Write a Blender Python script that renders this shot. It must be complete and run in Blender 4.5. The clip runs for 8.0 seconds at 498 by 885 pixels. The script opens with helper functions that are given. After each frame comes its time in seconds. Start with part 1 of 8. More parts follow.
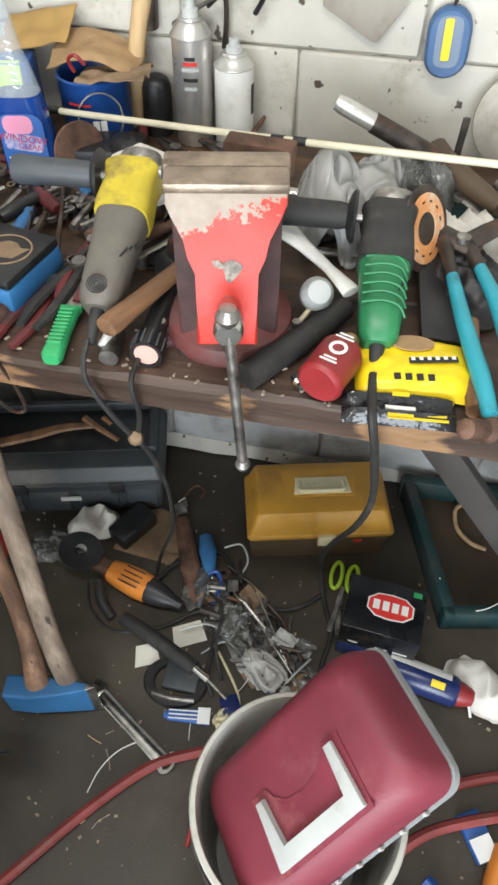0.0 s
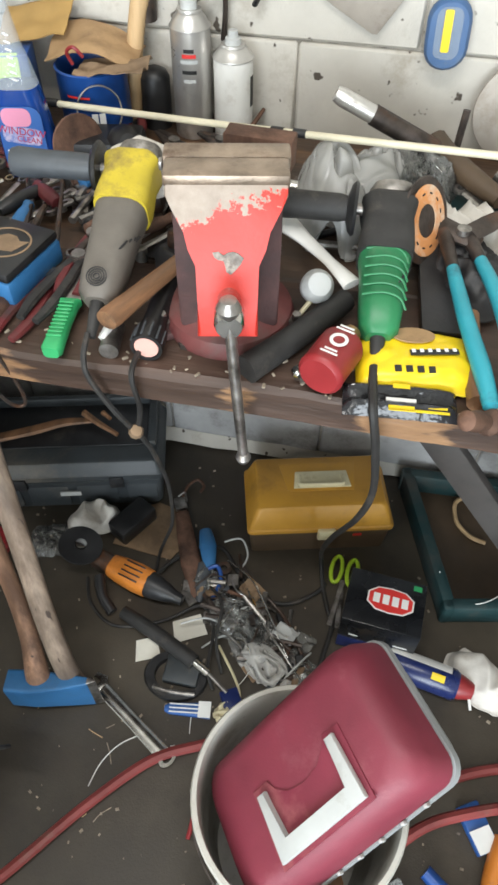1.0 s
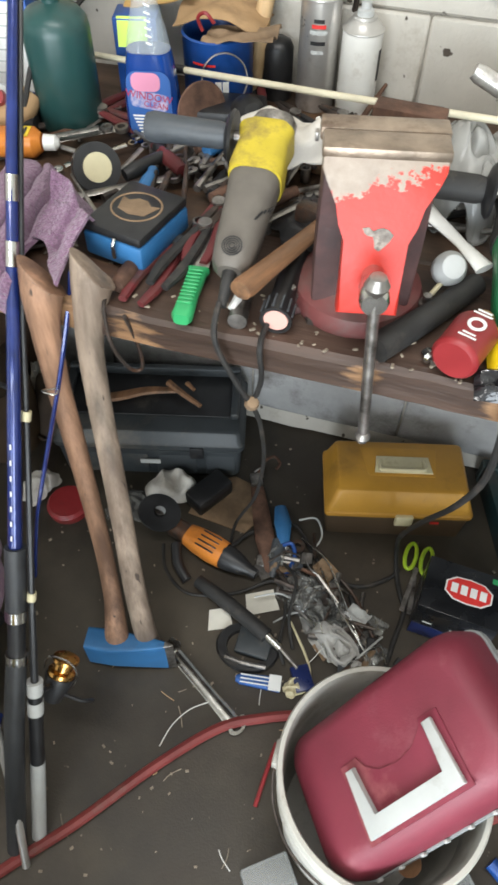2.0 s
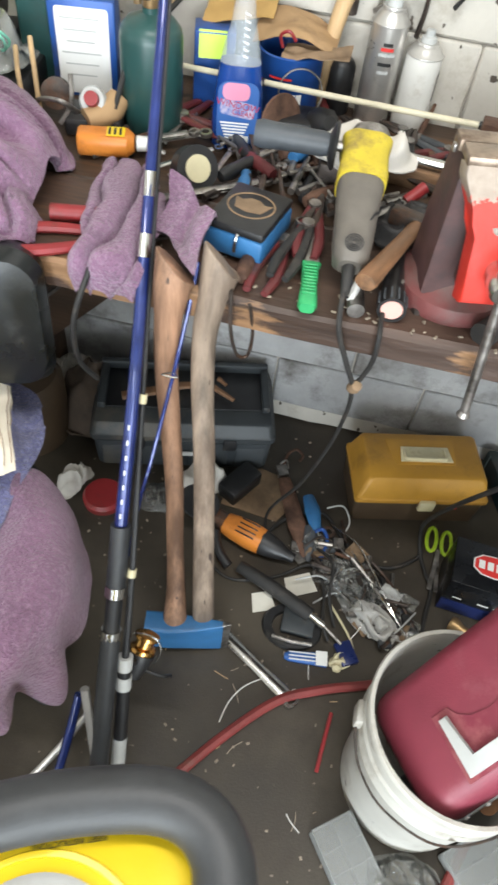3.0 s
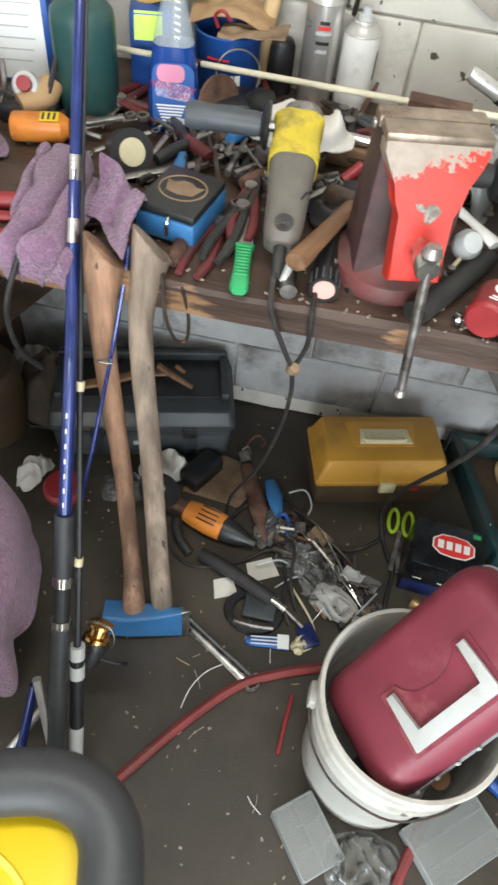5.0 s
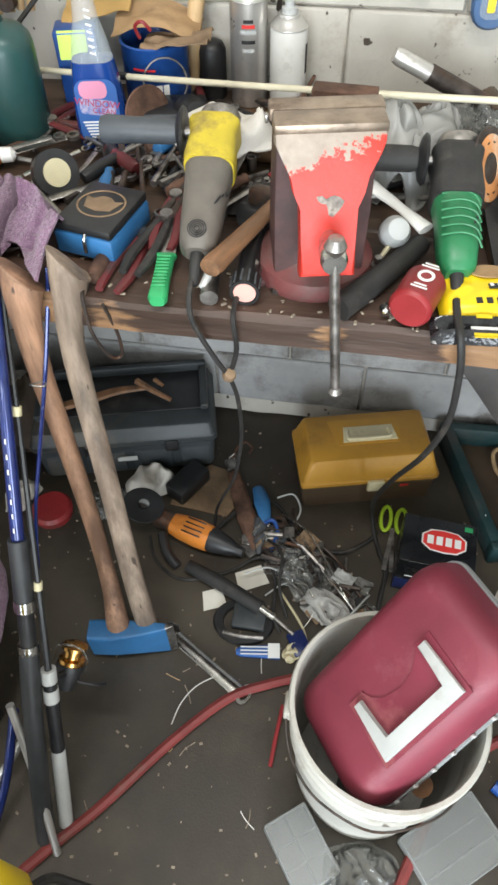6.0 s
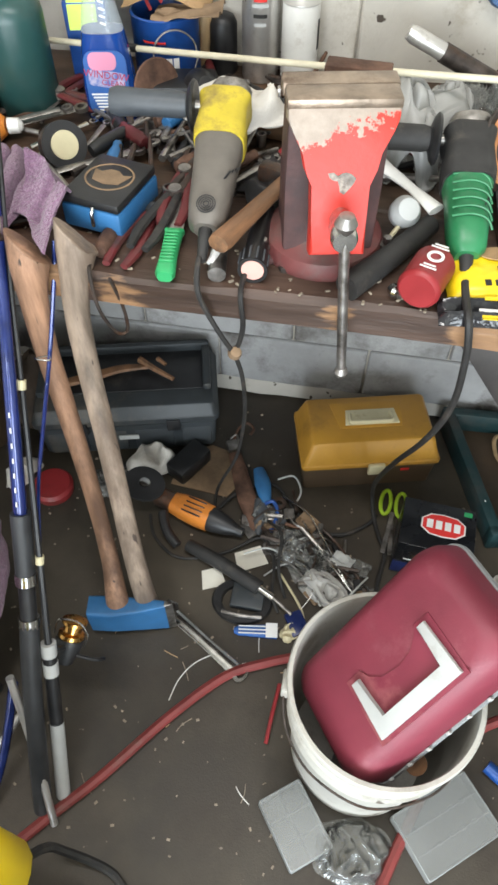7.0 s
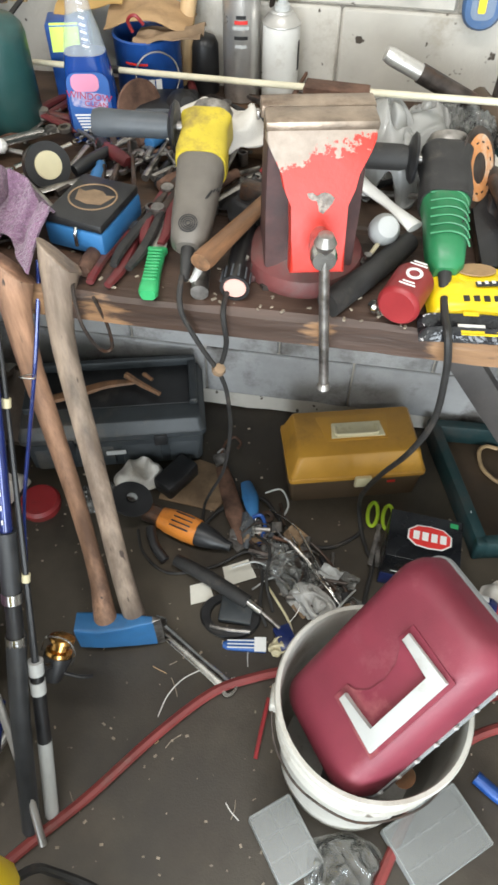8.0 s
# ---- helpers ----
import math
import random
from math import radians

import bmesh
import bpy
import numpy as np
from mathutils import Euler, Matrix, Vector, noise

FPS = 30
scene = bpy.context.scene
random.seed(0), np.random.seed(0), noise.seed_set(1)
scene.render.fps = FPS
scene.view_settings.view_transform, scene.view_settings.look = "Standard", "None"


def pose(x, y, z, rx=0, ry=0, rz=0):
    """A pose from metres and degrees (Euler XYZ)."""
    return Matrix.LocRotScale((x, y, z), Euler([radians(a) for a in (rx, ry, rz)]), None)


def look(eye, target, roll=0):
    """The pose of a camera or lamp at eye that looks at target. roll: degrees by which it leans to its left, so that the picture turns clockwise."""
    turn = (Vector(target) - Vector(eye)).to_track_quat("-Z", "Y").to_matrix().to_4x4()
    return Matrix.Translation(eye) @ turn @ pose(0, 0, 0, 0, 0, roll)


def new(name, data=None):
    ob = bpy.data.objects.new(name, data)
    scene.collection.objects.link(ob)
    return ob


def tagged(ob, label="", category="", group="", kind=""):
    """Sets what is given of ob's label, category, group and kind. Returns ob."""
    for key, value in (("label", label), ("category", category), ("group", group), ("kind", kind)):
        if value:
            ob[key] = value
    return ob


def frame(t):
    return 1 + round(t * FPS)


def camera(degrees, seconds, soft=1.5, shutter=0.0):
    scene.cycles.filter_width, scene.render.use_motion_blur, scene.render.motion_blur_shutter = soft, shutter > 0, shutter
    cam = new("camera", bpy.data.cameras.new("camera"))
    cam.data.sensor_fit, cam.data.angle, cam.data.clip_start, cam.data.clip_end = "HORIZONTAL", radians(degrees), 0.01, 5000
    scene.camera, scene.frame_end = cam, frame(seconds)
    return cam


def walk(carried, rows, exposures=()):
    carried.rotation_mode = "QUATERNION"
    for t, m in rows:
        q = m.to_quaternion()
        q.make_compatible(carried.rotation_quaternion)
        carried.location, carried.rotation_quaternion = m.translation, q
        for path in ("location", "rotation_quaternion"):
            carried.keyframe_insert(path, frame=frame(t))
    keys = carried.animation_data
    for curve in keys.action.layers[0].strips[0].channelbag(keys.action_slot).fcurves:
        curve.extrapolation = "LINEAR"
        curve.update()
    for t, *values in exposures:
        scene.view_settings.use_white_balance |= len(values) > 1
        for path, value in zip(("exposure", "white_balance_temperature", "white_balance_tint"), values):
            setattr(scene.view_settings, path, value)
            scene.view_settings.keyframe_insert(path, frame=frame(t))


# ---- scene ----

cam = camera(40.3, 8.0, soft=2.8, shutter=0.4)
# seconds, eye, target, roll
PATH = [
    (0.0, (0.014, 0.119, 1.451), (-0.231, 1.378, -0.083), 0.9),
    (0.5, (0.011, 0.119, 1.448), (-0.234, 1.365, -0.097), 1.0),
    (1.0, (0.012, 0.116, 1.448), (-0.227, 1.367, -0.094), 0.9),
    (1.5, (-0.028, 0.114, 1.442), (-0.352, 1.321, -0.12), 0.2),
    (1.7, (-0.044, 0.112, 1.442), (-0.414, 1.277, -0.15), -0.3),
    (2.8, (-0.276, -0.047, 1.463), (-0.427, 1.217, -0.08), 7.8),
    (3.0, (-0.32, -0.066, 1.469), (-0.456, 1.191, -0.081), 8.3),
    (3.5, (-0.362, -0.098, 1.493), (-0.601, 1.205, -0.005), 7.3),
    (4.0, (-0.363, -0.102, 1.491), (-0.531, 1.219, -0.001), 9.7),
    (4.5, (-0.332, -0.092, 1.482), (-0.413, 1.201, -0.042), 10.6),
    (5.0, (-0.247, -0.056, 1.468), (-0.344, 1.184, -0.097), 8.0),
    (5.2, (-0.222, -0.049, 1.461), (-0.323, 1.2, -0.099), 6.6),
    (6.3, (-0.083, -0.006, 1.462), (-0.33, 1.215, -0.124), -2.35),
    (6.5, (-0.101, -0.012, 1.457), (-0.343, 1.176, -0.134), -1.1),
    (7.0, (-0.108, -0.02, 1.457), (-0.319, 1.174, -0.134), 0.3),
    (7.5, (-0.103, -0.018, 1.466), (-0.33, 1.198, -0.106), -0.5),
    (8.0, (-0.1, -0.019, 1.466), (-0.287, 1.207, -0.103), 0.7),
]
walk(cam, [(t, look(e, g, r)) for t, e, g, r in PATH], [(0.0, 0.07), (1.5, 0.07), (3.0, 0.25), (3.6, 0.27), (4.2, 0.22), (5.0, 0.08), (6.5, 0.19), (8.0, 0.25)])

# ---- light: an open garage door behind the camera, a strip lamp on the ceiling ----
world = bpy.data.worlds.new("sky")
scene.world = world
world.use_nodes = True
wn = world.node_tree
sky = wn.nodes.new("ShaderNodeTexSky")
sky.sky_type, sky.sun_disc = "NISHITA", False
sky.sun_elevation, sky.sun_rotation = radians(40), radians(200)
wn.nodes["Background"].inputs[1].default_value = 0.12
wn.links.new(sky.outputs[0], wn.nodes["Background"].inputs[0])


def area_light(name, m, sx, sy, watts, colour):
    d = bpy.data.lights.new(name, "AREA")
    d.shape, d.size, d.size_y, d.energy, d.color = "RECTANGLE", sx, sy, watts, colour
    ob = new(name, d)
    ob.matrix_world = m
    return ob


area_light("door_daylight", look((0.1, -3.3, 1.20), (-0.1, 1.0, 0.8)), 3.2, 2.2, 275, (0.855, 0.94, 1.0))
area_light("tube_light", look((-0.2, 0.15, 2.58), (-0.2, 0.35, 0)), 1.25, 0.16, 23, (1.0, 0.98, 0.95))
area_light("tube_light", look((-1.2, -1.7, 2.58), (-1.2, -1.5, 0)), 1.25, 0.16, 24, (1.0, 0.98, 0.95))


# ---- materials ----
def mat(name, base, rough=0.5, metal=0.0, var=0.18, scale=14.0, bump=0.15, fine=180.0, dirt=None, amount=0.35, dscale=9.0,
        alpha=1.0, glass=0.0, sheen=0.0, stretch=(1, 1, 1), depth=0.002, spots=None, coat=0.0):
    m = bpy.data.materials.new(name)
    m.use_nodes = True
    nt = m.node_tree
    n, l = nt.nodes, nt.links
    b = n["Principled BSDF"]
    tc = n.new("ShaderNodeTexCoord")
    info = n.new("ShaderNodeObjectInfo")
    sh = n.new("ShaderNodeVectorMath")
    sh.operation = "MULTIPLY_ADD"
    l.new(tc.outputs["Object"], sh.inputs[0])
    sh.inputs[1].default_value = stretch
    rv = n.new("ShaderNodeVectorMath")
    rv.operation = "SCALE"
    rv.inputs[0].default_value = (7.3, 3.1, 5.7)
    l.new(info.outputs["Random"], rv.inputs["Scale"])
    l.new(rv.outputs[0], sh.inputs[2])

    def noise_node(s, detail=5.0, ro=0.6):
        t = n.new("ShaderNodeTexNoise")
        t.inputs["Scale"].default_value, t.inputs["Detail"].default_value, t.inputs["Roughness"].default_value = s, detail, ro
        l.new(sh.outputs[0], t.inputs["Vector"])
        return t

    def mixer(f, a, c):
        x = n.new("ShaderNodeMix")
        x.data_type = "RGBA"
        l.new(f, x.inputs[0]) if not isinstance(f, float) else None
        for i, v in ((6, a), (7, c)):
            if isinstance(v, tuple):
                x.inputs[i].default_value = (*v[:3], 1)
            else:
                l.new(v, x.inputs[i])
        return x

    def ramp(src, lo, hi):
        r = n.new("ShaderNodeMapRange")
        r.inputs[1].default_value, r.inputs[2].default_value = lo, hi
        l.new(src, r.inputs[0])
        return r.outputs[0]

    n1 = noise_node(scale)
    dark = tuple(max(0.0, c * (1 - 1.6 * var)) for c in base)
    lite = tuple(min(1.0, c * (1 + 1.2 * var)) for c in base)
    col = mixer(ramp(n1.outputs[0], 0.3, 0.7), dark, lite)
    n2 = noise_node(fine, 3.0)
    if dirt:
        n3 = noise_node(dscale, 8.0, 0.7)
        col = mixer(ramp(n3.outputs[0], 0.68 - amount * 0.5, 0.86 - amount * 0.5), col.outputs[2], dirt)
    if spots:
        n4 = noise_node(spots[1], 2.0, 0.5)
        col = mixer(ramp(n4.outputs[0], spots[2], spots[2] + 0.04), col.outputs[2], spots[0])
    l.new(col.outputs[2], b.inputs["Base Color"])
    r = n.new("ShaderNodeMapRange")
    r.inputs[3].default_value, r.inputs[4].default_value = max(0.03, rough - 0.13), min(1.0, rough + 0.13)
    l.new(n1.outputs[0], r.inputs[0])
    l.new(r.outputs[0], b.inputs["Roughness"])
    b.inputs["Metallic"].default_value = metal
    b.inputs["Alpha"].default_value = alpha
    b.inputs["Transmission Weight"].default_value = glass
    b.inputs["Sheen Weight"].default_value = sheen
    b.inputs["Coat Weight"].default_value = coat
    if bump:
        bp = n.new("ShaderNodeBump")
        bp.inputs["Strength"].default_value, bp.inputs["Distance"].default_value = bump, depth
        l.new(n2.outputs[0], bp.inputs["Height"])
        l.new(bp.outputs[0], b.inputs["Normal"])
    return m


GRIME = (0.035, 0.026, 0.018)
DUST = (0.30, 0.26, 0.21)
RUST = (0.13, 0.055, 0.025)
M_floor = mat("oily concrete", (0.058, 0.047, 0.033), 0.55, 0, 0.36, 3.4, 0.25, 240, GRIME, 0.36, 2.2, spots=((0.20, 0.165, 0.13), 60, 0.75))
M_block = mat("white painted block", (0.53, 0.50, 0.445), 0.75, 0, 0.10, 5, 0.5, 130, (0.32, 0.275, 0.215), 0.30, 6, spots=((0.07, 0.055, 0.042), 38, 0.675))
M_mortar = mat("mortar", (0.40, 0.37, 0.32), 0.9, 0, 0.2, 20, 0.5, 200, GRIME, 0.3, 8)
M_wall = mat("painted wall", (0.62, 0.6, 0.55), 0.8, 0, 0.1, 2, 0.2, 80)
M_plank = mat("worn oily plank", (0.062, 0.036, 0.022), 0.55, 0, 0.45, 16, 0.5, 60, (0.20, 0.10, 0.045), 0.22, 7, stretch=(0.12, 1, 1), depth=0.004)


def worn_plank():
    """The front plank: dark oiled wood, its outer edge rubbed and split to raw pale wood in ragged runs."""
    m = mat("rubbed front plank", (0.058, 0.034, 0.024), 0.52, 0, 0.45, 16, 0.6, 60, (0.17, 0.085, 0.045), 0.24, 7, stretch=(0.12, 1, 1), depth=0.004)
    n, l = m.node_tree.nodes, m.node_tree.links
    b = n["Principled BSDF"]
    old = b.inputs["Base Color"].links[0].from_socket
    tc = n.new("ShaderNodeTexCoord")
    sp = n.new("ShaderNodeSeparateXYZ")
    l.new(tc.outputs["Object"], sp.inputs[0])

    def tex(scale, stretch, detail):
        mp = n.new("ShaderNodeMapping")
        mp.inputs["Scale"].default_value = stretch
        l.new(tc.outputs["Object"], mp.inputs["Vector"])
        t = n.new("ShaderNodeTexNoise")
        t.inputs["Scale"].default_value, t.inputs["Detail"].default_value, t.inputs["Roughness"].default_value = scale, detail, 0.65
        l.new(mp.outputs[0], t.inputs["Vector"])
        return t.outputs[0]

    def calc(op, a, c):
        x = n.new("ShaderNodeMath")
        x.operation = op
        for i, v in ((0, a), (1, c)):
            if isinstance(v, float):
                x.inputs[i].default_value = v
            else:
                l.new(v, x.inputs[i])
        return x.outputs[0]

    reach = calc("MULTIPLY", calc("SUBTRACT", tex(4.2, (1, 0.2, 0.2), 2.0), 0.505), 0.32)
    ragged = calc("MULTIPLY", calc("SUBTRACT", tex(40, (0.22, 1, 1), 5.0), 0.5), 0.09)
    edge = calc("SUBTRACT", calc("ADD", reach, ragged), sp.outputs[1])
    r = n.new("ShaderNodeMapRange")
    r.inputs[1].default_value, r.inputs[2].default_value = 0.0, 0.012
    l.new(edge, r.inputs[0])
    gr = n.new("ShaderNodeMix")
    gr.data_type = "RGBA"
    gr.inputs[6].default_value, gr.inputs[7].default_value = (0.13, 0.062, 0.03, 1), (0.40, 0.235, 0.12, 1)
    l.new(tex(70, (0.12, 1, 1), 4.0), gr.inputs[0])
    mx = n.new("ShaderNodeMix")
    mx.data_type = "RGBA"
    l.new(r.outputs[0], mx.inputs[0])
    l.new(old, mx.inputs[6])
    l.new(gr.outputs[2], mx.inputs[7])
    l.new(mx.outputs[2], b.inputs["Base Color"])
    return m


M_frontplank = worn_plank()
M_rawwood = mat("splintered wood", (0.20, 0.115, 0.062), 0.75, 0, 0.4, 30, 0.7, 90, (0.10, 0.05, 0.025), 0.4, 9, stretch=(0.1, 1, 1), depth=0.004)
M_helve = mat("grey helve wood", (0.285, 0.218, 0.165), 0.62, 0, 0.38, 30, 0.6, 120, (0.13, 0.09, 0.065), 0.46, 14, stretch=(1, 1, 0.14), spots=((0.07, 0.05, 0.04), 70, 0.70))
M_helve2 = mat("brown helve wood", (0.33, 0.185, 0.112), 0.57, 0, 0.40, 30, 0.6, 120, (0.12, 0.065, 0.04), 0.46, 12, stretch=(1, 1, 0.12), spots=((0.06, 0.04, 0.03), 70, 0.72))
M_wood = mat("handle wood", (0.23, 0.115, 0.055), 0.55, 0, 0.35, 30, 0.3, 120, GRIME, 0.3, 12, stretch=(1, 0.1, 1))
M_pale = mat("pale wood", (0.5, 0.34, 0.18), 0.55, 0, 0.2, 22, 0.2, 120, (0.25, 0.15, 0.07), 0.3, 8, stretch=(1, 1, 0.1))
M_cream = mat("cream fibreglass", (0.60, 0.55, 0.41), 0.4, 0, 0.1, 20, 0.1, 100)
M_steel = mat("dull steel", (0.34, 0.32, 0.30), 0.38, 0.9, 0.3, 40, 0.15, 300, GRIME, 0.3, 16)
M_bright = mat("bright steel", (0.62, 0.61, 0.58), 0.22, 1.0, 0.15, 30, 0.08, 300)
M_iron = mat("dark iron", (0.075, 0.06, 0.052), 0.5, 0.6, 0.4, 30, 0.3, 200, RUST, 0.33, 14)
M_rust = mat("rusted iron", (0.14, 0.075, 0.05), 0.75, 0.3, 0.4, 25, 0.4, 200, (0.06, 0.03, 0.02), 0.4, 14)
M_black = mat("black plastic", (0.016, 0.016, 0.017), 0.42, 0, 0.3, 20, 0.1, 300, (0.07, 0.062, 0.052), 0.2, 8)
M_rubber = mat("black rubber", (0.022, 0.021, 0.02), 0.65, 0, 0.3, 30, 0.1, 300, (0.075, 0.062, 0.05), 0.25, 14)
M_vinyl = mat("black vinyl", (0.006, 0.008, 0.0085), 0.30, 0, 0.25, 4, 0.15, 500, (0.05, 0.05, 0.05), 0.22, 5)
M_foam = mat("black foam grip", (0.03, 0.032, 0.035), 0.5, 0, 0.2, 25, 0.15, 400)
M_tote = mat("charcoal plastic", (0.036, 0.042, 0.046), 0.5, 0, 0.25, 6, 0.15, 200, (0.11, 0.095, 0.075), 0.28, 4)
M_mustard = mat("mustard plastic", (0.46, 0.235, 0.03), 0.42, 0, 0.12, 6, 0.1, 200, (0.24, 0.12, 0.025), 0.25, 5)
M_brownp = mat("brown plastic", (0.075, 0.048, 0.027), 0.55, 0, 0.2, 8, 0.1, 200)
M_ivory = mat("ivory plastic", (0.62, 0.56, 0.36), 0.45, 0, 0.1, 10, 0.05, 200, (0.32, 0.25, 0.15), 0.25, 14)
M_maroon = mat("maroon plastic", (0.195, 0.028, 0.047), 0.52, 0, 0.12, 6, 0.15, 350, (0.27, 0.085, 0.10), 0.26, 5)
M_greyp = mat("grey plastic", (0.46, 0.47, 0.46), 0.45, 0, 0.08, 8, 0.08, 250, (0.3, 0.28, 0.25), 0.22, 9)
M_bucket = mat("dirty white plastic", (0.50, 0.485, 0.44), 0.45, 0, 0.10, 5, 0.1, 150, (0.27, 0.235, 0.19), 0.37, 7, spots=((0.13, 0.11, 0.09), 30, 0.70))
M_darkred = mat("dark red grip", (0.13, 0.020, 0.022), 0.5, 0, 0.2, 10, 0.05, 200, (0.06, 0.03, 0.025), 0.36, 14)
M_redp = mat("red plastic", (0.26, 0.021, 0.024), 0.45, 0, 0.15, 10, 0.05, 200, (0.14, 0.03, 0.025), 0.33, 12)
M_jaw = mat("jaw steel", (0.33, 0.26, 0.2), 0.42, 0.7, 0.25, 25, 0.3, 160, (0.13, 0.085, 0.06), 0.35, 12)
M_castside = mat("oily casting", (0.085, 0.042, 0.040), 0.55, 0.2, 0.3, 16, 0.3, 140, (0.045, 0.03, 0.03), 0.4, 10)
M_yellow = mat("yellow plastic", (0.52, 0.40, 0.03), 0.5, 0, 0.15, 10, 0.12, 200, (0.22, 0.16, 0.04), 0.36, 14)
M_yellowc = mat("clean yellow plastic", (0.78, 0.56, 0.012), 0.35, 0, 0.05, 5, 0.05, 200)
M_grey = mat("grey tool plastic", (0.13, 0.115, 0.098), 0.5, 0, 0.15, 15, 0.12, 250, (0.2, 0.17, 0.14), 0.22, 10)
M_handle = mat("slate grip", (0.055, 0.062, 0.07), 0.5, 0, 0.2, 15, 0.1, 250)
M_green = mat("green tool plastic", (0.02, 0.17, 0.065), 0.42, 0, 0.15, 15, 0.1, 250, (0.10, 0.16, 0.10), 0.22, 12)
M_greenh = mat("bright green plastic", (0.035, 0.34, 0.12), 0.4, 0, 0.12, 20, 0.05, 250)
M_teal = mat("teal dipped grip", (0.03, 0.30, 0.37), 0.42, 0, 0.12, 12, 0.08, 200, (0.02, 0.12, 0.15), 0.25, 12)
M_tealdk = mat("dark teal plastic", (0.006, 0.034, 0.036), 0.6, 0, 0.25, 5, 0.1, 200, (0.05, 0.05, 0.045), 0.35, 5)
M_tank = mat("dark green paint", (0.020, 0.068, 0.064), 0.35, 0, 0.12, 8, 0.05, 200, (0.03, 0.05, 0.045), 0.28, 8)
M_orange = mat("orange plastic", (0.60, 0.20, 0.03), 0.4, 0, 0.14, 10, 0.1, 200, (0.30, 0.11, 0.03), 0.3, 12)
M_blue = mat("blue paint", (0.03, 0.14, 0.32), 0.45, 0, 0.15, 12, 0.1, 200, (0.05, 0.09, 0.15), 0.25, 11)
M_bluetin = mat("blue tin", (0.015, 0.075, 0.30), 0.35, 0.1, 0.15, 8, 0.05, 200, (0.04, 0.05, 0.09), 0.25, 10)
M_rodblue = mat("blue rod lacquer", (0.015, 0.03, 0.15), 0.18, 0.3, 0.2, 20, 0.02, 200, coat=0.5)
M_white = mat("white plastic", (0.78, 0.77, 0.73), 0.45, 0, 0.06, 8, 0.05, 200, (0.5, 0.46, 0.4), 0.2, 10)
M_paper = mat("paper", (0.76, 0.73, 0.64), 0.8, 0, 0.08, 10, 0.1, 250, (0.5, 0.43, 0.33), 0.2, 8)
M_cloth = mat("white rag", (0.62, 0.59, 0.54), 0.9, 0, 0.08, 15, 0.4, 300, (0.36, 0.31, 0.25), 0.24, 8)
M_bag = mat("thin white plastic", (0.70, 0.69, 0.66), 0.4, 0, 0.06, 15, 0.4, 60, (0.52, 0.50, 0.47), 0.30, 14, alpha=0.6, depth=0.005)
M_purple = mat("mauve terry cloth", (0.225, 0.112, 0.198), 0.95, 0, 0.16, 12, 1.0, 190, (0.32, 0.185, 0.285), 0.40, 120, sheen=0.35, depth=0.010)
M_peri = mat("periwinkle terry cloth", (0.15, 0.155, 0.34), 0.95, 0, 0.2, 18, 1.0, 170, (0.28, 0.29, 0.50), 0.40, 110, sheen=0.35, depth=0.012)
M_hem = mat("cream cotton hem", (0.70, 0.64, 0.53), 0.9, 0, 0.08, 14, 0.35, 350)
M_shirt = mat("cream printed cotton", (0.70, 0.63, 0.52), 0.9, 0, 0.06, 14, 0.35, 350, (0.24, 0.135, 0.075), 0.44, 6)
M_card = mat("cardboard", (0.38, 0.24, 0.12), 0.8, 0, 0.12, 8, 0.2, 150, (0.18, 0.11, 0.06), 0.25, 7)
M_sack = mat("dark brown sacking", (0.075, 0.052, 0.036), 0.9, 0, 0.25, 12, 0.4, 140, (0.035, 0.026, 0.02), 0.35, 8)
M_yellowpaper = mat("manila paper", (0.44, 0.27, 0.09), 0.75, 0, 0.12, 10, 0.1, 150)
M_lime = mat("lime plastic", (0.52, 0.78, 0.05), 0.4, 0, 0.1, 12, 0.05, 200)
M_hose = mat("red rubber hose", (0.20, 0.035, 0.032), 0.5, 0, 0.15, 12, 0.12, 200, (0.16, 0.1, 0.08), 0.22, 9)
M_gold = mat("gold anodised", (0.55, 0.3, 0.09), 0.25, 1.0, 0.1, 20, 0.02, 200)
M_can = mat("bare aluminium can", (0.60, 0.585, 0.56), 0.32, 0.7, 0.1, 12, 0.05, 200, (0.32, 0.29, 0.25), 0.22, 14)


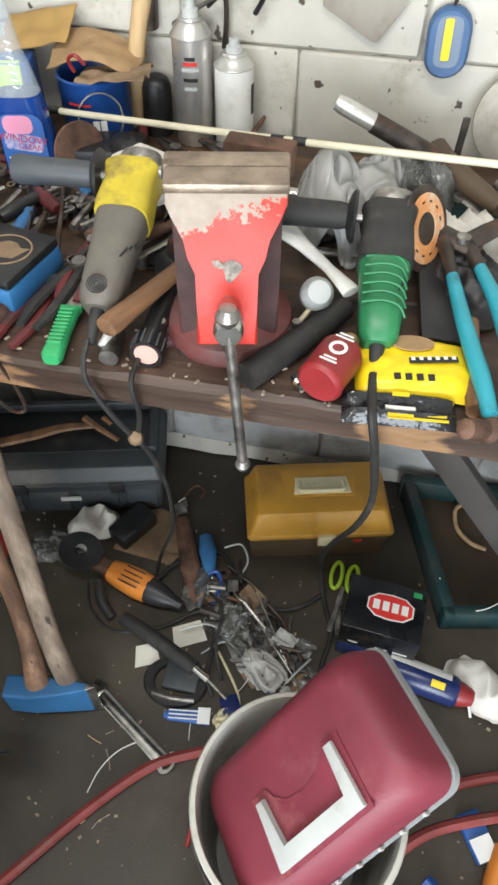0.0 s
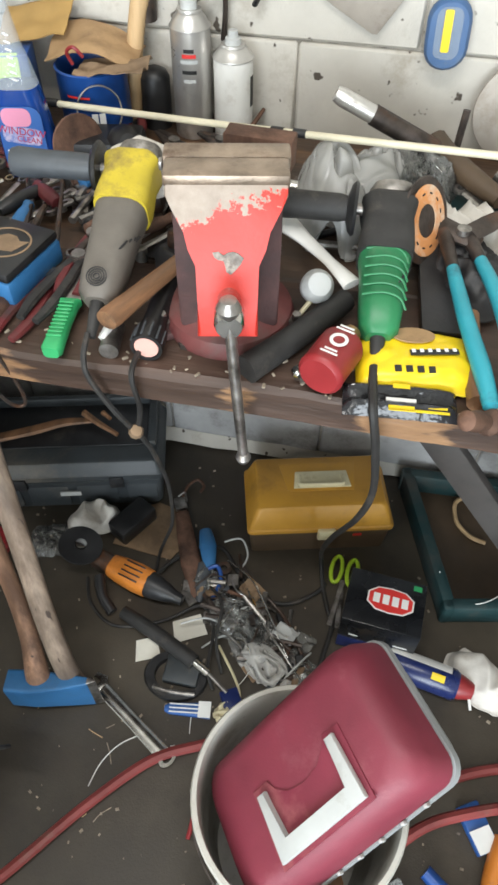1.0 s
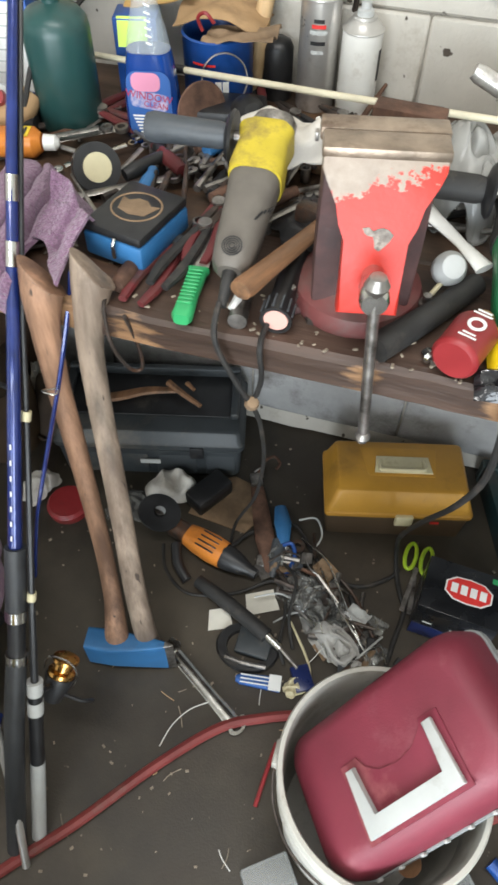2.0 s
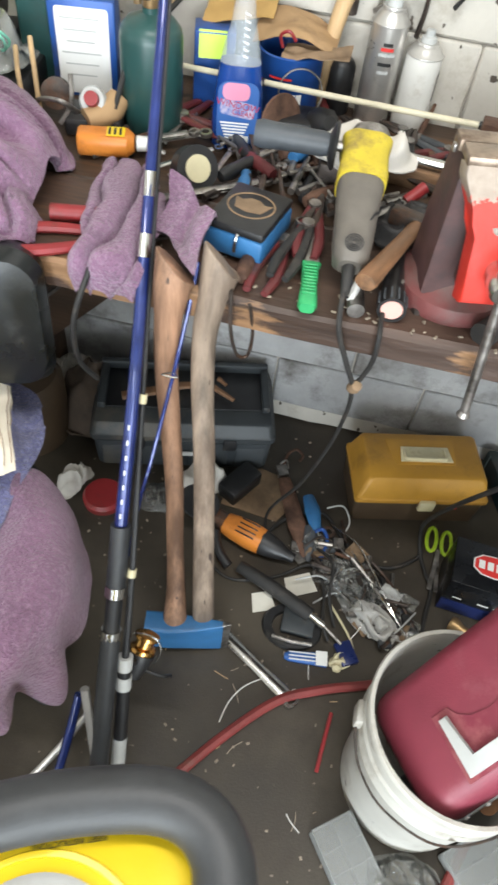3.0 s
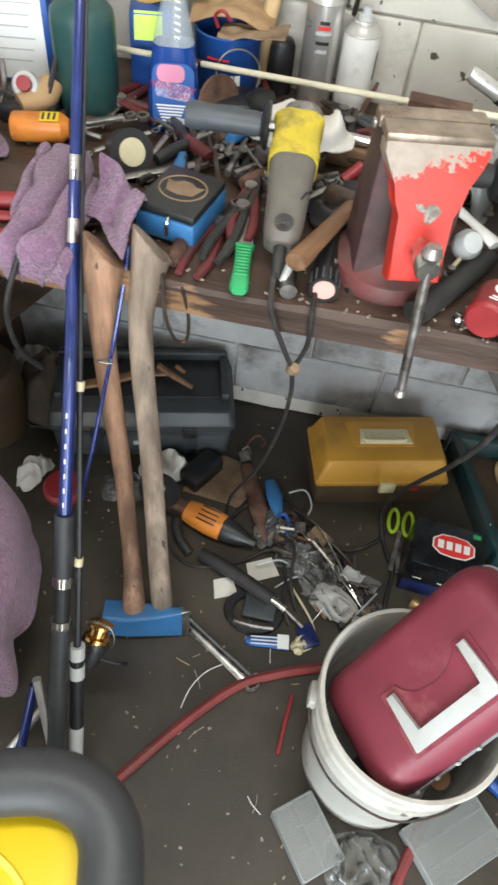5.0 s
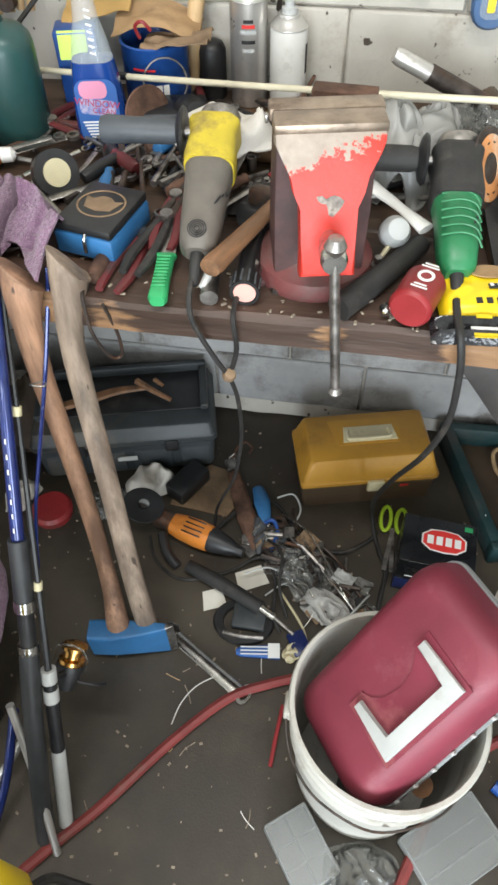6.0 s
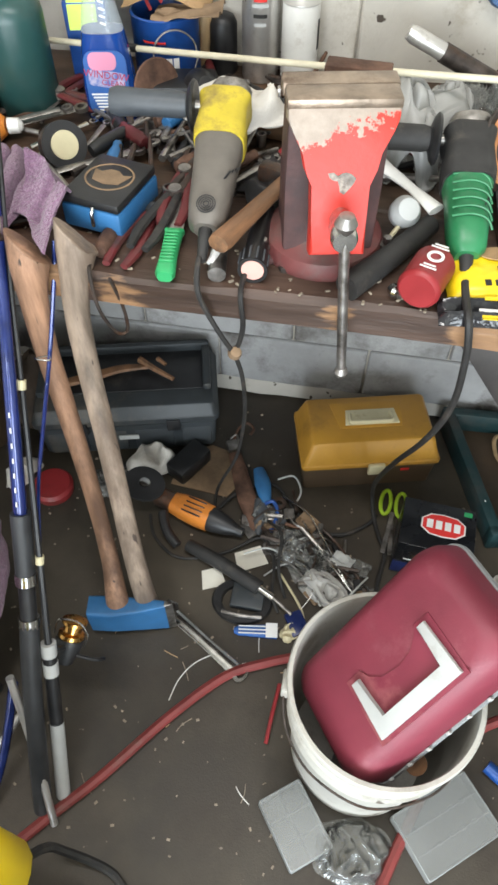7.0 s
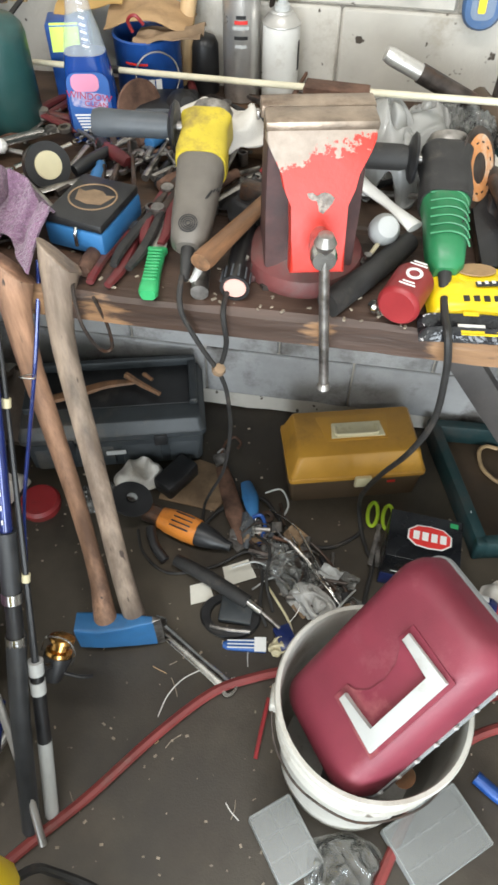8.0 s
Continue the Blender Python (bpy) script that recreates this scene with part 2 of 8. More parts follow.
def film(name, tint, gloss, bump, fine, haze=0.10):
    """Thin clear plastic: mostly see-through, with sharp glints on its creases."""
    m = bpy.data.materials.new(name)
    m.use_nodes = True
    n, l = m.node_tree.nodes, m.node_tree.links
    n.remove(n["Principled BSDF"])
    tr = n.new("ShaderNodeBsdfTransparent")
    tr.inputs["Color"].default_value = (*tint, 1)
    gl = n.new("ShaderNodeBsdfGlossy")
    gl.inputs["Roughness"].default_value = 0.14
    df = n.new("ShaderNodeBsdfDiffuse")
    df.inputs["Color"].default_value = (0.62, 0.62, 0.60, 1)
    tx = n.new("ShaderNodeTexNoise")
    tx.inputs["Scale"].default_value, tx.inputs["Detail"].default_value = fine, 4.0
    tc = n.new("ShaderNodeTexCoord")
    l.new(tc.outputs["Object"], tx.inputs["Vector"])
    bp = n.new("ShaderNodeBump")
    bp.inputs["Strength"].default_value, bp.inputs["Distance"].default_value = bump, 0.01
    l.new(tx.outputs[0], bp.inputs["Height"])
    l.new(bp.outputs[0], gl.inputs["Normal"])
    lw = n.new("ShaderNodeLayerWeight")
    lw.inputs["Blend"].default_value = gloss
    l.new(bp.outputs[0], lw.inputs["Normal"])
    a = n.new("ShaderNodeMixShader")
    a.inputs[0].default_value = haze
    l.new(tr.outputs[0], a.inputs[1])
    l.new(df.outputs[0], a.inputs[2])
    b = n.new("ShaderNodeMixShader")
    l.new(lw.outputs["Fresnel"], b.inputs[0])
    l.new(a.outputs[0], b.inputs[1])
    l.new(gl.outputs[0], b.inputs[2])
    l.new(b.outputs[0], n["Material Output"].inputs["Surface"])
    return m


M_hazebag = film("thin white film", (0.94, 0.94, 0.93), 0.22, 0.7, 26, 0.48)
M_clear = film("clear plastic film", (0.93, 0.94, 0.93), 0.30, 0.9, 38)
M_tray = mat("frosted plastic", (0.25, 0.262, 0.258), 0.4, 0, 0.06, 8, 0.0)
M_traylid = mat("clear tray lid", (0.36, 0.37, 0.365), 0.25, 0, 0.05, 8, 0.0, alpha=0.38)
M_bluefluid = mat("blue cleaning fluid", (0.008, 0.045, 0.22), 0.12, 0, 0.05, 6, 0.0, coat=0.4)
M_bottle = mat("clear bottle", (0.52, 0.58, 0.62), 0.1, 0, 0.03, 6, 0.05, 60, alpha=0.3)
M_mesh = mat("mint netting", (0.22, 0.62, 0.47), 0.6, 0, 0.15, 30, 0.3, 200)
M_netbag = film("mint film bag", (0.86, 0.93, 0.90), 0.30, 0.8, 30, 0.32)
M_pink = mat("pink print", (0.62, 0.24, 0.36), 0.5, 0, 0.05, 10, 0.0)
M_pinkpale = mat("pale pink print", (0.50, 0.44, 0.56), 0.5, 0, 0.1, 30, 0.0, dirt=(0.10, 0.16, 0.42), amount=0.5, dscale=60)
M_crimson = mat("crimson print", (0.40, 0.025, 0.07), 0.5, 0, 0.1, 30, 0.0)
M_labelblue = mat("label blue", (0.025, 0.10, 0.33), 0.45, 0, 0.05, 10, 0.0)
M_label = mat("white label", (0.78, 0.78, 0.76), 0.6, 0, 0.04, 12, 0.0)
M_ink = mat("black ink", (0.012, 0.012, 0.012), 0.55, 0, 0.05, 12, 0.0)
M_redink = mat("red ink", (0.66, 0.035, 0.03), 0.45, 0, 0.05, 12, 0.0)
M_boxblack = mat("glossy black card", (0.008, 0.009, 0.011), 0.28, 0, 0.2, 12, 0.03, 100, (0.04, 0.04, 0.04), 0.2, 9)
M_navy = mat("navy print", (0.012, 0.022, 0.10), 0.3, 0, 0.1, 12, 0.0)
M_silverfilm = mat("black blister film", (0.02, 0.02, 0.022), 0.14, 0, 0.2, 12, 0.4, 45, depth=0.006)
M_leather = mat("black leather", (0.02, 0.019, 0.02), 0.5, 0, 0.3, 12, 0.35, 160, (0.06, 0.055, 0.05), 0.24, 9)
M_pinkled = mat("pink lens", (0.75, 0.42, 0.36), 0.4, 0, 0.05, 10, 0.0)
M_dirt = mat("dirt crumbs", (0.30, 0.25, 0.19), 0.9, 0, 0.4, 40, 0.3, 200)
M_tan = mat("tan debris", (0.24, 0.16, 0.095), 0.85, 0, 0.25, 14, 0.4, 120, (0.12, 0.08, 0.05), 0.3, 10)
M_brass = mat("tarnished brass", (0.38, 0.25, 0.12), 0.4, 0.8, 0.2, 30, 0.1, 200, (0.2, 0.12, 0.08), 0.3, 14)


# ---- mesh helpers ----
I4 = Matrix.Identity(4)


def thing(name, m, label, category, group="", kind=""):
    ob = new(name)
    ob.matrix_basis = m
    ob.empty_display_size = 0.02
    return tagged(ob, label, category, group, kind)


def mesh_of(name, bm, material, angle=40):
    me = bpy.data.meshes.new(name)
    bmesh.ops.recalc_face_normals(bm, faces=bm.faces)
    bm.to_mesh(me)
    bm.free()
    me.materials.append(material)
    me.shade_smooth()
    me.set_sharp_from_angle(angle=radians(angle))
    return me


def part(name, bm, material, parent, label="", angle=40):
    ob = new(name, mesh_of(name, bm, material, angle))
    ob.parent = parent
    return tagged(ob, label)


def solo(name, bm, material, m, label, category, group="", kind="", angle=40):
    ob = new(name, mesh_of(name, bm, material, angle))
    ob.matrix_basis = m
    return tagged(ob, label, category, group, kind)


def B():
    return bmesh.new()


def xf(bm, verts, m):
    bmesh.ops.transform(bm, matrix=m, verts=verts)


def box(bm, sx, sy, sz, m=I4, bevel=0.0, seg=2):
    vs = bmesh.ops.create_cube(bm, size=1.0)["verts"]
    xf(bm, vs, Matrix.Diagonal((sx, sy, sz, 1)))
    if bevel:
        es = list({e for v in vs for e in v.link_edges})
        out = bmesh.ops.bevel(bm, geom=es, offset=bevel, segments=seg, profile=0.5, affect="EDGES")
        vs = list({v for f in out["faces"] for v in f.verts} | {v for v in vs if v.is_valid})
    xf(bm, vs, m)
    return bm


def lathe(bm, prof, m=I4, seg=24, flat=1.0):
    """Turn (radius, height) pairs round local z."""
    rings = []
    for r, z in prof:
        if r < 1e-6:
            rings.append([bm.verts.new(m @ Vector((0, 0, z)))])
        else:
            rings.append([bm.verts.new(m @ Vector((r * math.cos(2 * math.pi * i / seg), flat * r * math.sin(2 * math.pi * i / seg), z))) for i in range(seg)])
    for a, b in zip(rings, rings[1:]):
        for i in range(seg):
            j = (i + 1) % seg
            if len(a) == 1 and len(b) == 1:
                continue
            if len(a) == 1:
                bm.faces.new((a[0], b[i], b[j]))
            elif len(b) == 1:
                bm.faces.new((a[i], a[j], b[0]))
            else:
                bm.faces.new((a[i], a[j], b[j], b[i]))
    return bm


def spline(pts, n=6):
    pts = [Vector(p) for p in pts]
    out = []
    for i in range(len(pts) - 1):
        p0, p1, p2, p3 = pts[max(0, i - 1)], pts[i], pts[i + 1], pts[min(len(pts) - 1, i + 2)]
        for k in range(n):
            t = k / n
            out.append(0.5 * ((2 * p1) + (p2 - p0) * t + (2 * p0 - 5 * p1 + 4 * p2 - p3) * t * t + (3 * p1 - p0 - 3 * p2 + p3) * t ** 3))
    return out + [pts[-1]]


def tube(bm, pts, r, seg=8, n=6, flat=1.0):
    """A round rod along a smooth line; r: one radius, or one at each given point."""
    path = spline(pts, n) if n > 1 else [Vector(p) for p in pts]
    rs = [r] * len(path)
    if isinstance(r, (list, tuple)):
        rs = []
        for i in range(len(path)):
            f = i / (n if n > 1 else 1)
            a = min(int(f), len(r) - 2)
            rs.append(r[a] + (r[a + 1] - r[a]) * (f - a))
    up = Vector((0, 0, 1))
    d0 = (path[1] - path[0]).normalized()
    if abs(d0.z) > 0.95:
        up = Vector((1, 0, 0))
    side = d0.cross(up).normalized()
    rings = []
    for i, p in enumerate(path):
        d = (path[min(i + 1, len(path) - 1)] - path[max(0, i - 1)]).normalized()
        side = (side - d * side.dot(d)).normalized()
        nor = side.cross(d)
        rings.append([bm.verts.new(p + rs[i] * (side * math.cos(2 * math.pi * k / seg) + flat * nor * math.sin(2 * math.pi * k / seg))) for k in range(seg)])
    for a, b in zip(rings, rings[1:]):
        for k in range(seg):
            bm.faces.new((a[k], a[(k + 1) % seg], b[(k + 1) % seg], b[k]))
    bm.faces.new(rings[0])
    bm.faces.new(rings[-1])
    return bm


def rrect(w, h, r, n=5):
    out = []
    for cx, cy, a in ((w / 2 - r, h / 2 - r, 0), (-w / 2 + r, h / 2 - r, 90), (-w / 2 + r, -h / 2 + r, 180), (w / 2 - r, -h / 2 + r, 270)):
        out += [(cx + r * math.cos(radians(a + 90 * i / n)), cy + r * math.sin(radians(a + 90 * i / n))) for i in range(n + 1)]
    return out


def ngon(r, n, flat=1.0):
    return [(r * math.cos(2 * math.pi * i / n), flat * r * math.sin(2 * math.pi * i / n)) for i in range(n)]


def prism(bm, outline, h, m=I4, bevel=0.0, z0=0.0):
    lo = [bm.verts.new((x, y, z0)) for x, y in outline]
    hi = [bm.verts.new((x, y, z0 + h)) for x, y in outline]
    f0, f1 = bm.faces.new(lo), bm.faces.new(hi)
    for i in range(len(lo)):
        j = (i + 1) % len(lo)
        bm.faces.new((lo[i], lo[j], hi[j], hi[i]))
    vs = lo + hi
    if bevel:
        es = list(f1.edges) + list(f0.edges)
        out = bmesh.ops.bevel(bm, geom=es, offset=bevel, segments=2, profile=0.5, affect="EDGES")
        vs = list({v for f in out["faces"] for v in f.verts} | {v for v in vs if v.is_valid})
    xf(bm, vs, m)
    return bm


def loft(bm, sections, m=I4, cap=True):
    """Skin over outlines of the same count: (height, [(x, y), ...])."""
    rings = [[bm.verts.new(m @ Vector((x, y, z))) for x, y in o] for z, o in sections]
    k = len(rings[0])
    for a, b in zip(rings, rings[1:]):
        for i in range(k):
            j = (i + 1) % k
            bm.faces.new((a[i], a[j], b[j], b[i]))
    if cap:
        bm.faces.new(rings[0])
        bm.faces.new(rings[-1])
    return bm


def along(p, q, up=(0, 0, 1)):
    """A pose at p whose local y runs to q, local z close to up."""
    p, q = Vector(p), Vector(q)
    y = (q - p).normalized()
    x = y.cross(Vector(up)).normalized()
    z = x.cross(y)
    m = Matrix((x, y, z)).transposed().to_4x4()
    m.translation = p
    return m


YZ = pose(0, 0, 0, -90, 0, 0)  # local z onto y


def surface(bm, nu, nv, fn, thick=0.0):
    """A sheet from a function of (u, v); with a thickness it gets a back and a rim."""
    p = [[Vector(fn(i / nu, j / nv)) for j in range(nv + 1)] for i in range(nu + 1)]
    g = [[bm.verts.new(v) for v in row] for row in p]
    for i in range(nu):
        for j in range(nv):
            bm.faces.new((g[i][j], g[i + 1][j], g[i + 1][j + 1], g[i][j + 1]))
    if thick:
        def nor(i, j):
            du = p[min(i + 1, nu)][j] - p[max(i - 1, 0)][j]
            dv = p[i][min(j + 1, nv)] - p[i][max(j - 1, 0)]
            return du.cross(dv).normalized()
        k = [[bm.verts.new(p[i][j] - nor(i, j) * thick) for j in range(nv + 1)] for i in range(nu + 1)]
        for i in range(nu):
            for j in range(nv):
                bm.faces.new((k[i][j], k[i][j + 1], k[i + 1][j + 1], k[i + 1][j]))
        for i in range(nu):
            bm.faces.new((g[i + 1][0], g[i][0], k[i][0], k[i + 1][0]))
            bm.faces.new((g[i][nv], g[i + 1][nv], k[i + 1][nv], k[i][nv]))
        for j in range(nv):
            bm.faces.new((g[0][j], g[0][j + 1], k[0][j + 1], k[0][j]))
            bm.faces.new((g[nu][j + 1], g[nu][j], k[nu][j], k[nu][j + 1]))
    return bm


def fold(x, y, s, seed=0.0):
    """Cloth relief: warped ridges."""
    w = noise.noise(Vector((x * s * 0.6 + seed, y * s * 0.6, seed)))
    a = noise.noise(Vector((x * s + w * 1.3 + seed * 2, y * s * 0.7 - w, seed + 3.7)))
    b = noise.noise(Vector((x * s * 2.3 - w, y * s * 1.9 + seed, seed + 9.1)))
    return (1 - abs(a) * 2.2) * 0.85 + b * 0.15


def crumple(name, m, w, d, h, material, label, category, seed=1.0, s=9.0, nu=44, dome=1.0, thick=0.003, rag=0.18, group=""):
    """A crumpled cloth or bag lying in a heap."""
    bm = B()

    def fn(u, v):
        a, b = 2 * u - 1, 2 * v - 1
        k = 1 + rag * noise.noise(Vector((a * 1.7 + seed, b * 1.7, seed * 3)))
        # square onto a softer outline
        x, y = a * math.sqrt(1 - b * b * 0.42) * k, b * math.sqrt(1 - a * a * 0.42) * k
        e = max(0.0, 1 - (x * x + y * y))
        q = min(1.0, e * 2.2)
        q = q * q * (3 - 2 * q)
        f = fold(x * w, y * d, s, seed)
        z = h * q * (dome * math.sqrt(e) * 0.6 + 0.46 * f) + 0.10 * h * (1 - q) * (1 + f)
        return Vector((x * w / 2, y * d / 2, max(0.0, z) + thick + 0.001))

    surface(bm, nu, nu, fn, thick)
    return solo(name, bm, material, m, label, category, group, angle=80)


def heap(m, w, d, h, turns, material, label, seed, name="towel", category="towel", group="towels", groove=0.034, n=120):
    """A bunched cloth: a dome wound with thick soft rolls, a narrow valley between them."""
    bm = B()

    def fn(u, v):
        a, b = 2 * u - 1, 2 * v - 1
        k = 1 + 0.18 * noise.noise(Vector((a * 1.5 + seed, b * 1.5, seed * 3)))
        x, y = a * math.sqrt(1 - b * b * 0.46) * k, b * math.sqrt(1 - a * a * 0.46) * k
        r = math.hypot(x, y)
        e = max(0.0, 1 - r * r)
        wv = noise.noise(Vector((x * 1.4 + seed, y * 1.4, 4)))
        w2 = noise.noise(Vector((x * 2.6 - seed, y * 2.6, 11)))
        ph = turns * (0.75 * r + 0.16 * math.atan2(y - 0.35, x + 0.3) + 0.42 * wv + 0.10 * w2) + 1.4 * y - 0.8 * x
        c = math.sin(ph) / 0.42
        roll = 1 - math.exp(-c * c)
        c2 = math.sin(1.7 * ph + 5 * wv + 2.1 * x) / 0.30
        roll2 = 1 - math.exp(-c2 * c2)
        q = min(1.0, e * 3.2)
        lift = groove * q * (roll - 0.75) + 0.30 * groove * q * (roll2 - 0.8) * max(0.0, w2 + 0.5)
        z = h * e ** 0.60 + lift
        out = 1 + 0.10 * (roll - 0.6) * (1 - q) + 0.5 * lift / max(h, 0.05)
        return Vector((x * out * w / 2, y * out * d / 2, max(0.0, z) + 0.006))

    surface(bm, n, n, fn, 0.004)
    return solo(name, bm, material, m, label, category, group, angle=80)


def text_mesh(s, size, m, material, parent, name="lettering"):
    cu = bpy.data.curves.new(name, "FONT")
    cu.body, cu.size, cu.align_x, cu.align_y, cu.extrude = s, size, "CENTER", "CENTER", 0.0003
    tmp = bpy.data.objects.new(name, cu)
    me = bpy.data.meshes.new_from_object(tmp)
    bpy.data.objects.remove(tmp)
    me.transform(m)
    me.materials.append(material)
    ob = new(name, me)
    ob.parent = parent
    return ob


# ---- the room ----
bm = B()
box(bm, 5.6, 6.4, 0.12, pose(0, -1.55, -0.06))
tagged(solo("floor", bm, M_floor, I4, "brown oil-stained concrete workshop floor", "floor"), kind="structure")

wall_north = thing("wall_north", I4, "dirty white painted concrete block wall behind the bench", "wall", kind="structure")
bm = B()
box(bm, 5.6, 0.2, 2.0, pose(0, 1.46, 1.75))
part("backing", bm, M_mortar, wall_north)
bm = B()
box(bm, 5.6, 0.28, 0.77, pose(0, 1.42, 0.385))
part("footing_wall", bm, M_mortar, wall_north)
bm = B()
surface(bm, 90, 1, lambda u, v: Vector((-2.7 + 5.4 * u, 1.274 - v * (0.022 + 0.012 * noise.noise(Vector((u * 40, 1, 2)))), 0.034 - 0.03 * v + 0.008 * noise.noise(Vector((u * 60, 5, 2))))), 0.006)
tagged(solo("baseboard", bm, M_block, I4, "whitish crumbled mortar strip along the foot of the wall", "trim"), kind="structure")

for nm, sx, sy, m in (("wall_west", 0.15, 6.2, pose(-2.78, -1.5, 1.375)), ("wall_east", 0.15, 6.2, pose(2.78, -1.5, 1.375))):
    bm = B()
    box(bm, sx, sy, 2.75, m)
    tagged(solo(nm, bm, M_wall, I4, "plain painted garage side wall", "wall"), kind="structure")
bm = B()
box(bm, 0.9, 0.15, 2.75, pose(-2.25, -4.5, 1.375))
box(bm, 0.9, 0.15, 2.75, pose(2.25, -4.5, 1.375))
box(bm, 3.6, 0.15, 0.4, pose(0, -4.5, 2.55))
tagged(solo("wall_south", bm, M_wall, I4, "garage front wall with a wide open doorway", "wall"), kind="structure")
bm = B()
box(bm, 5.7, 6.3, 0.1, pose(0, -1.5, 2.8))
tagged(solo("ceiling", bm, M_wall, I4, "plain painted garage ceiling", "ceiling"), kind="structure")
bm = B()
box(bm, 30, 24, 0.1, pose(0, -16.8, -0.08))
tagged(solo("ground", bm, M_floor, I4, "bare concrete yard outside the open door", "ground"), kind="structure")

# ---- the workbench ----
BT = 0.85  # top of the bench
bench = thing("workbench", pose(0, 0.685, 0), "heavy dark oily plank workbench with a splintered front edge", "workbench")


def plank(y0, depth, seed, zt):
    bm = B()

    def edge(u):
        return 0.006 * noise.noise(Vector((u * 30, seed, 0))) + 0.003 * noise.noise(Vector((u * 110, seed, 4)))
    n = 110
    ring = []
    for i in range(n + 1):
        u = i / n
        x = -1.75 + 3.1 * u
        f = edge(u) if y0 < 0.01 else 0
        ch = 0.006 + (0.010 * max(0.0, noise.noise(Vector((x * 9, seed, 1.5)))) if y0 < 0.01 else 0)
        dz = 0.002 * noise.noise(Vector((u * 22, seed, 8)))
        ring.append([bm.verts.new(v) for v in ((x, y0 + depth - 0.003, zt - 0.05), (x, y0 + depth - 0.003, zt + dz), (x, y0 + f + ch, zt + dz), (x, y0 + f, zt - ch), (x, y0 + f * 0.5, zt - 0.048))])
    for a, b in zip(ring, ring[1:]):
        for k in range(5):
            bm.faces.new((a[k], a[(k + 1) % 5], b[(k + 1) % 5], b[k]))
    bm.faces.new(ring[0])
    bm.faces.new(ring[-1])
    part("plank", bm, M_frontplank if y0 < 0.01 else M_plank, bench, angle=25)


plank(0.0, 0.22, 1.3, BT)
plank(0.222, 0.22, 2.7, BT - 0.001)
plank(0.444, 0.215, 5.1, BT)
for x in (-1.05, 0.62):
    for y in (0.09, 0.5):
        bm = B()
        box(bm, 0.085, 0.085, 0.8, pose(x, y, 0.4), 0.004)
        part("leg", bm, M_plank, bench)


def brace(p, q, w, t, material, label):
    m = along(p, q, (0, -1, 0))
    bm = B()
    L = (Vector(q) - Vector(p)).length
    box(bm, w, L, t, m @ pose(0, L / 2, 0), 0.003)
    part("brace", bm, material, bench, label)


M_greywood = mat("grey weathered board", (0.066, 0.060, 0.057), 0.6, 0, 0.2, 10, 0.2, 100, (0.08, 0.07, 0.065), 0.3, 6)
brace((0.02, 0.30, 0.73), (0.55, 0.30, 0.02), 0.060, 0.03, M_greywood, "grey weathered diagonal board")
brace((-0.62, 0.30, 0.75), (-1.05, 0.30, 0.30), 0.075, 0.03, M_plank, "dark diagonal board")

# ---- the vise ----
def vise_paint():
    """Red enamel that stops at a ragged line below the rubbed bare jaw."""
    m = mat("chipped red enamel", (0.55, 0.032, 0.020), 0.48, 0, 0.12, 9, 0.2, 120, (0.36, 0.03, 0.022), 0.24, 12)
    n, l = m.node_tree.nodes, m.node_tree.links
    b = n["Principled BSDF"]
    old = b.inputs["Base Color"].links[0].from_socket
    tc = n.new("ShaderNodeTexCoord")
    sp = n.new("ShaderNodeSeparateXYZ")
    l.new(tc.outputs["Object"], sp.inputs[0])

    def calc(op, a, c):
        x = n.new("ShaderNodeMath")
        x.operation = op
        for i, v in ((0, a), (1, c)):
            if isinstance(v, float):
                x.inputs[i].default_value = v
            else:
                l.new(v, x.inputs[i])
        return x.outputs[0]

    def tex(scale, detail):
        t = n.new("ShaderNodeTexNoise")
        t.inputs["Scale"].default_value, t.inputs["Detail"].default_value, t.inputs["Roughness"].default_value = scale, detail, 0.7
        l.new(tc.outputs["Object"], t.inputs["Vector"])
        return calc("SUBTRACT", t.outputs[0], 0.5)

    line = calc("ADD", calc("MULTIPLY", sp.outputs[0], 0.17), 0.208)
    ragged = calc("ADD", calc("MULTIPLY", tex(22, 3.0), 0.075), calc("MULTIPLY", tex(130, 4.0), 0.075))
    v = calc("ADD", calc("SUBTRACT", line, sp.outputs[2]), ragged)
    r = n.new("ShaderNodeMapRange")
    r.inputs[1].default_value, r.inputs[2].default_value = -0.0015, 0.0025
    l.new(v, r.inputs[0])
    bare = n.new("ShaderNodeMix")
    bare.data_type = "RGBA"
    bare.inputs[6].default_value, bare.inputs[7].default_value = (0.17, 0.125, 0.095, 1), (0.40, 0.335, 0.275, 1)
    l.new(calc("ADD", tex(60, 5.0), 0.55), bare.inputs[0])
    mx = n.new("ShaderNodeMix")
    mx.data_type = "RGBA"
    l.new(r.outputs[0], mx.inputs[0])
    l.new(bare.outputs[2], mx.inputs[6])
    l.new(old, mx.inputs[7])
    l.new(mx.outputs[2], b.inputs["Base Color"])
    return m


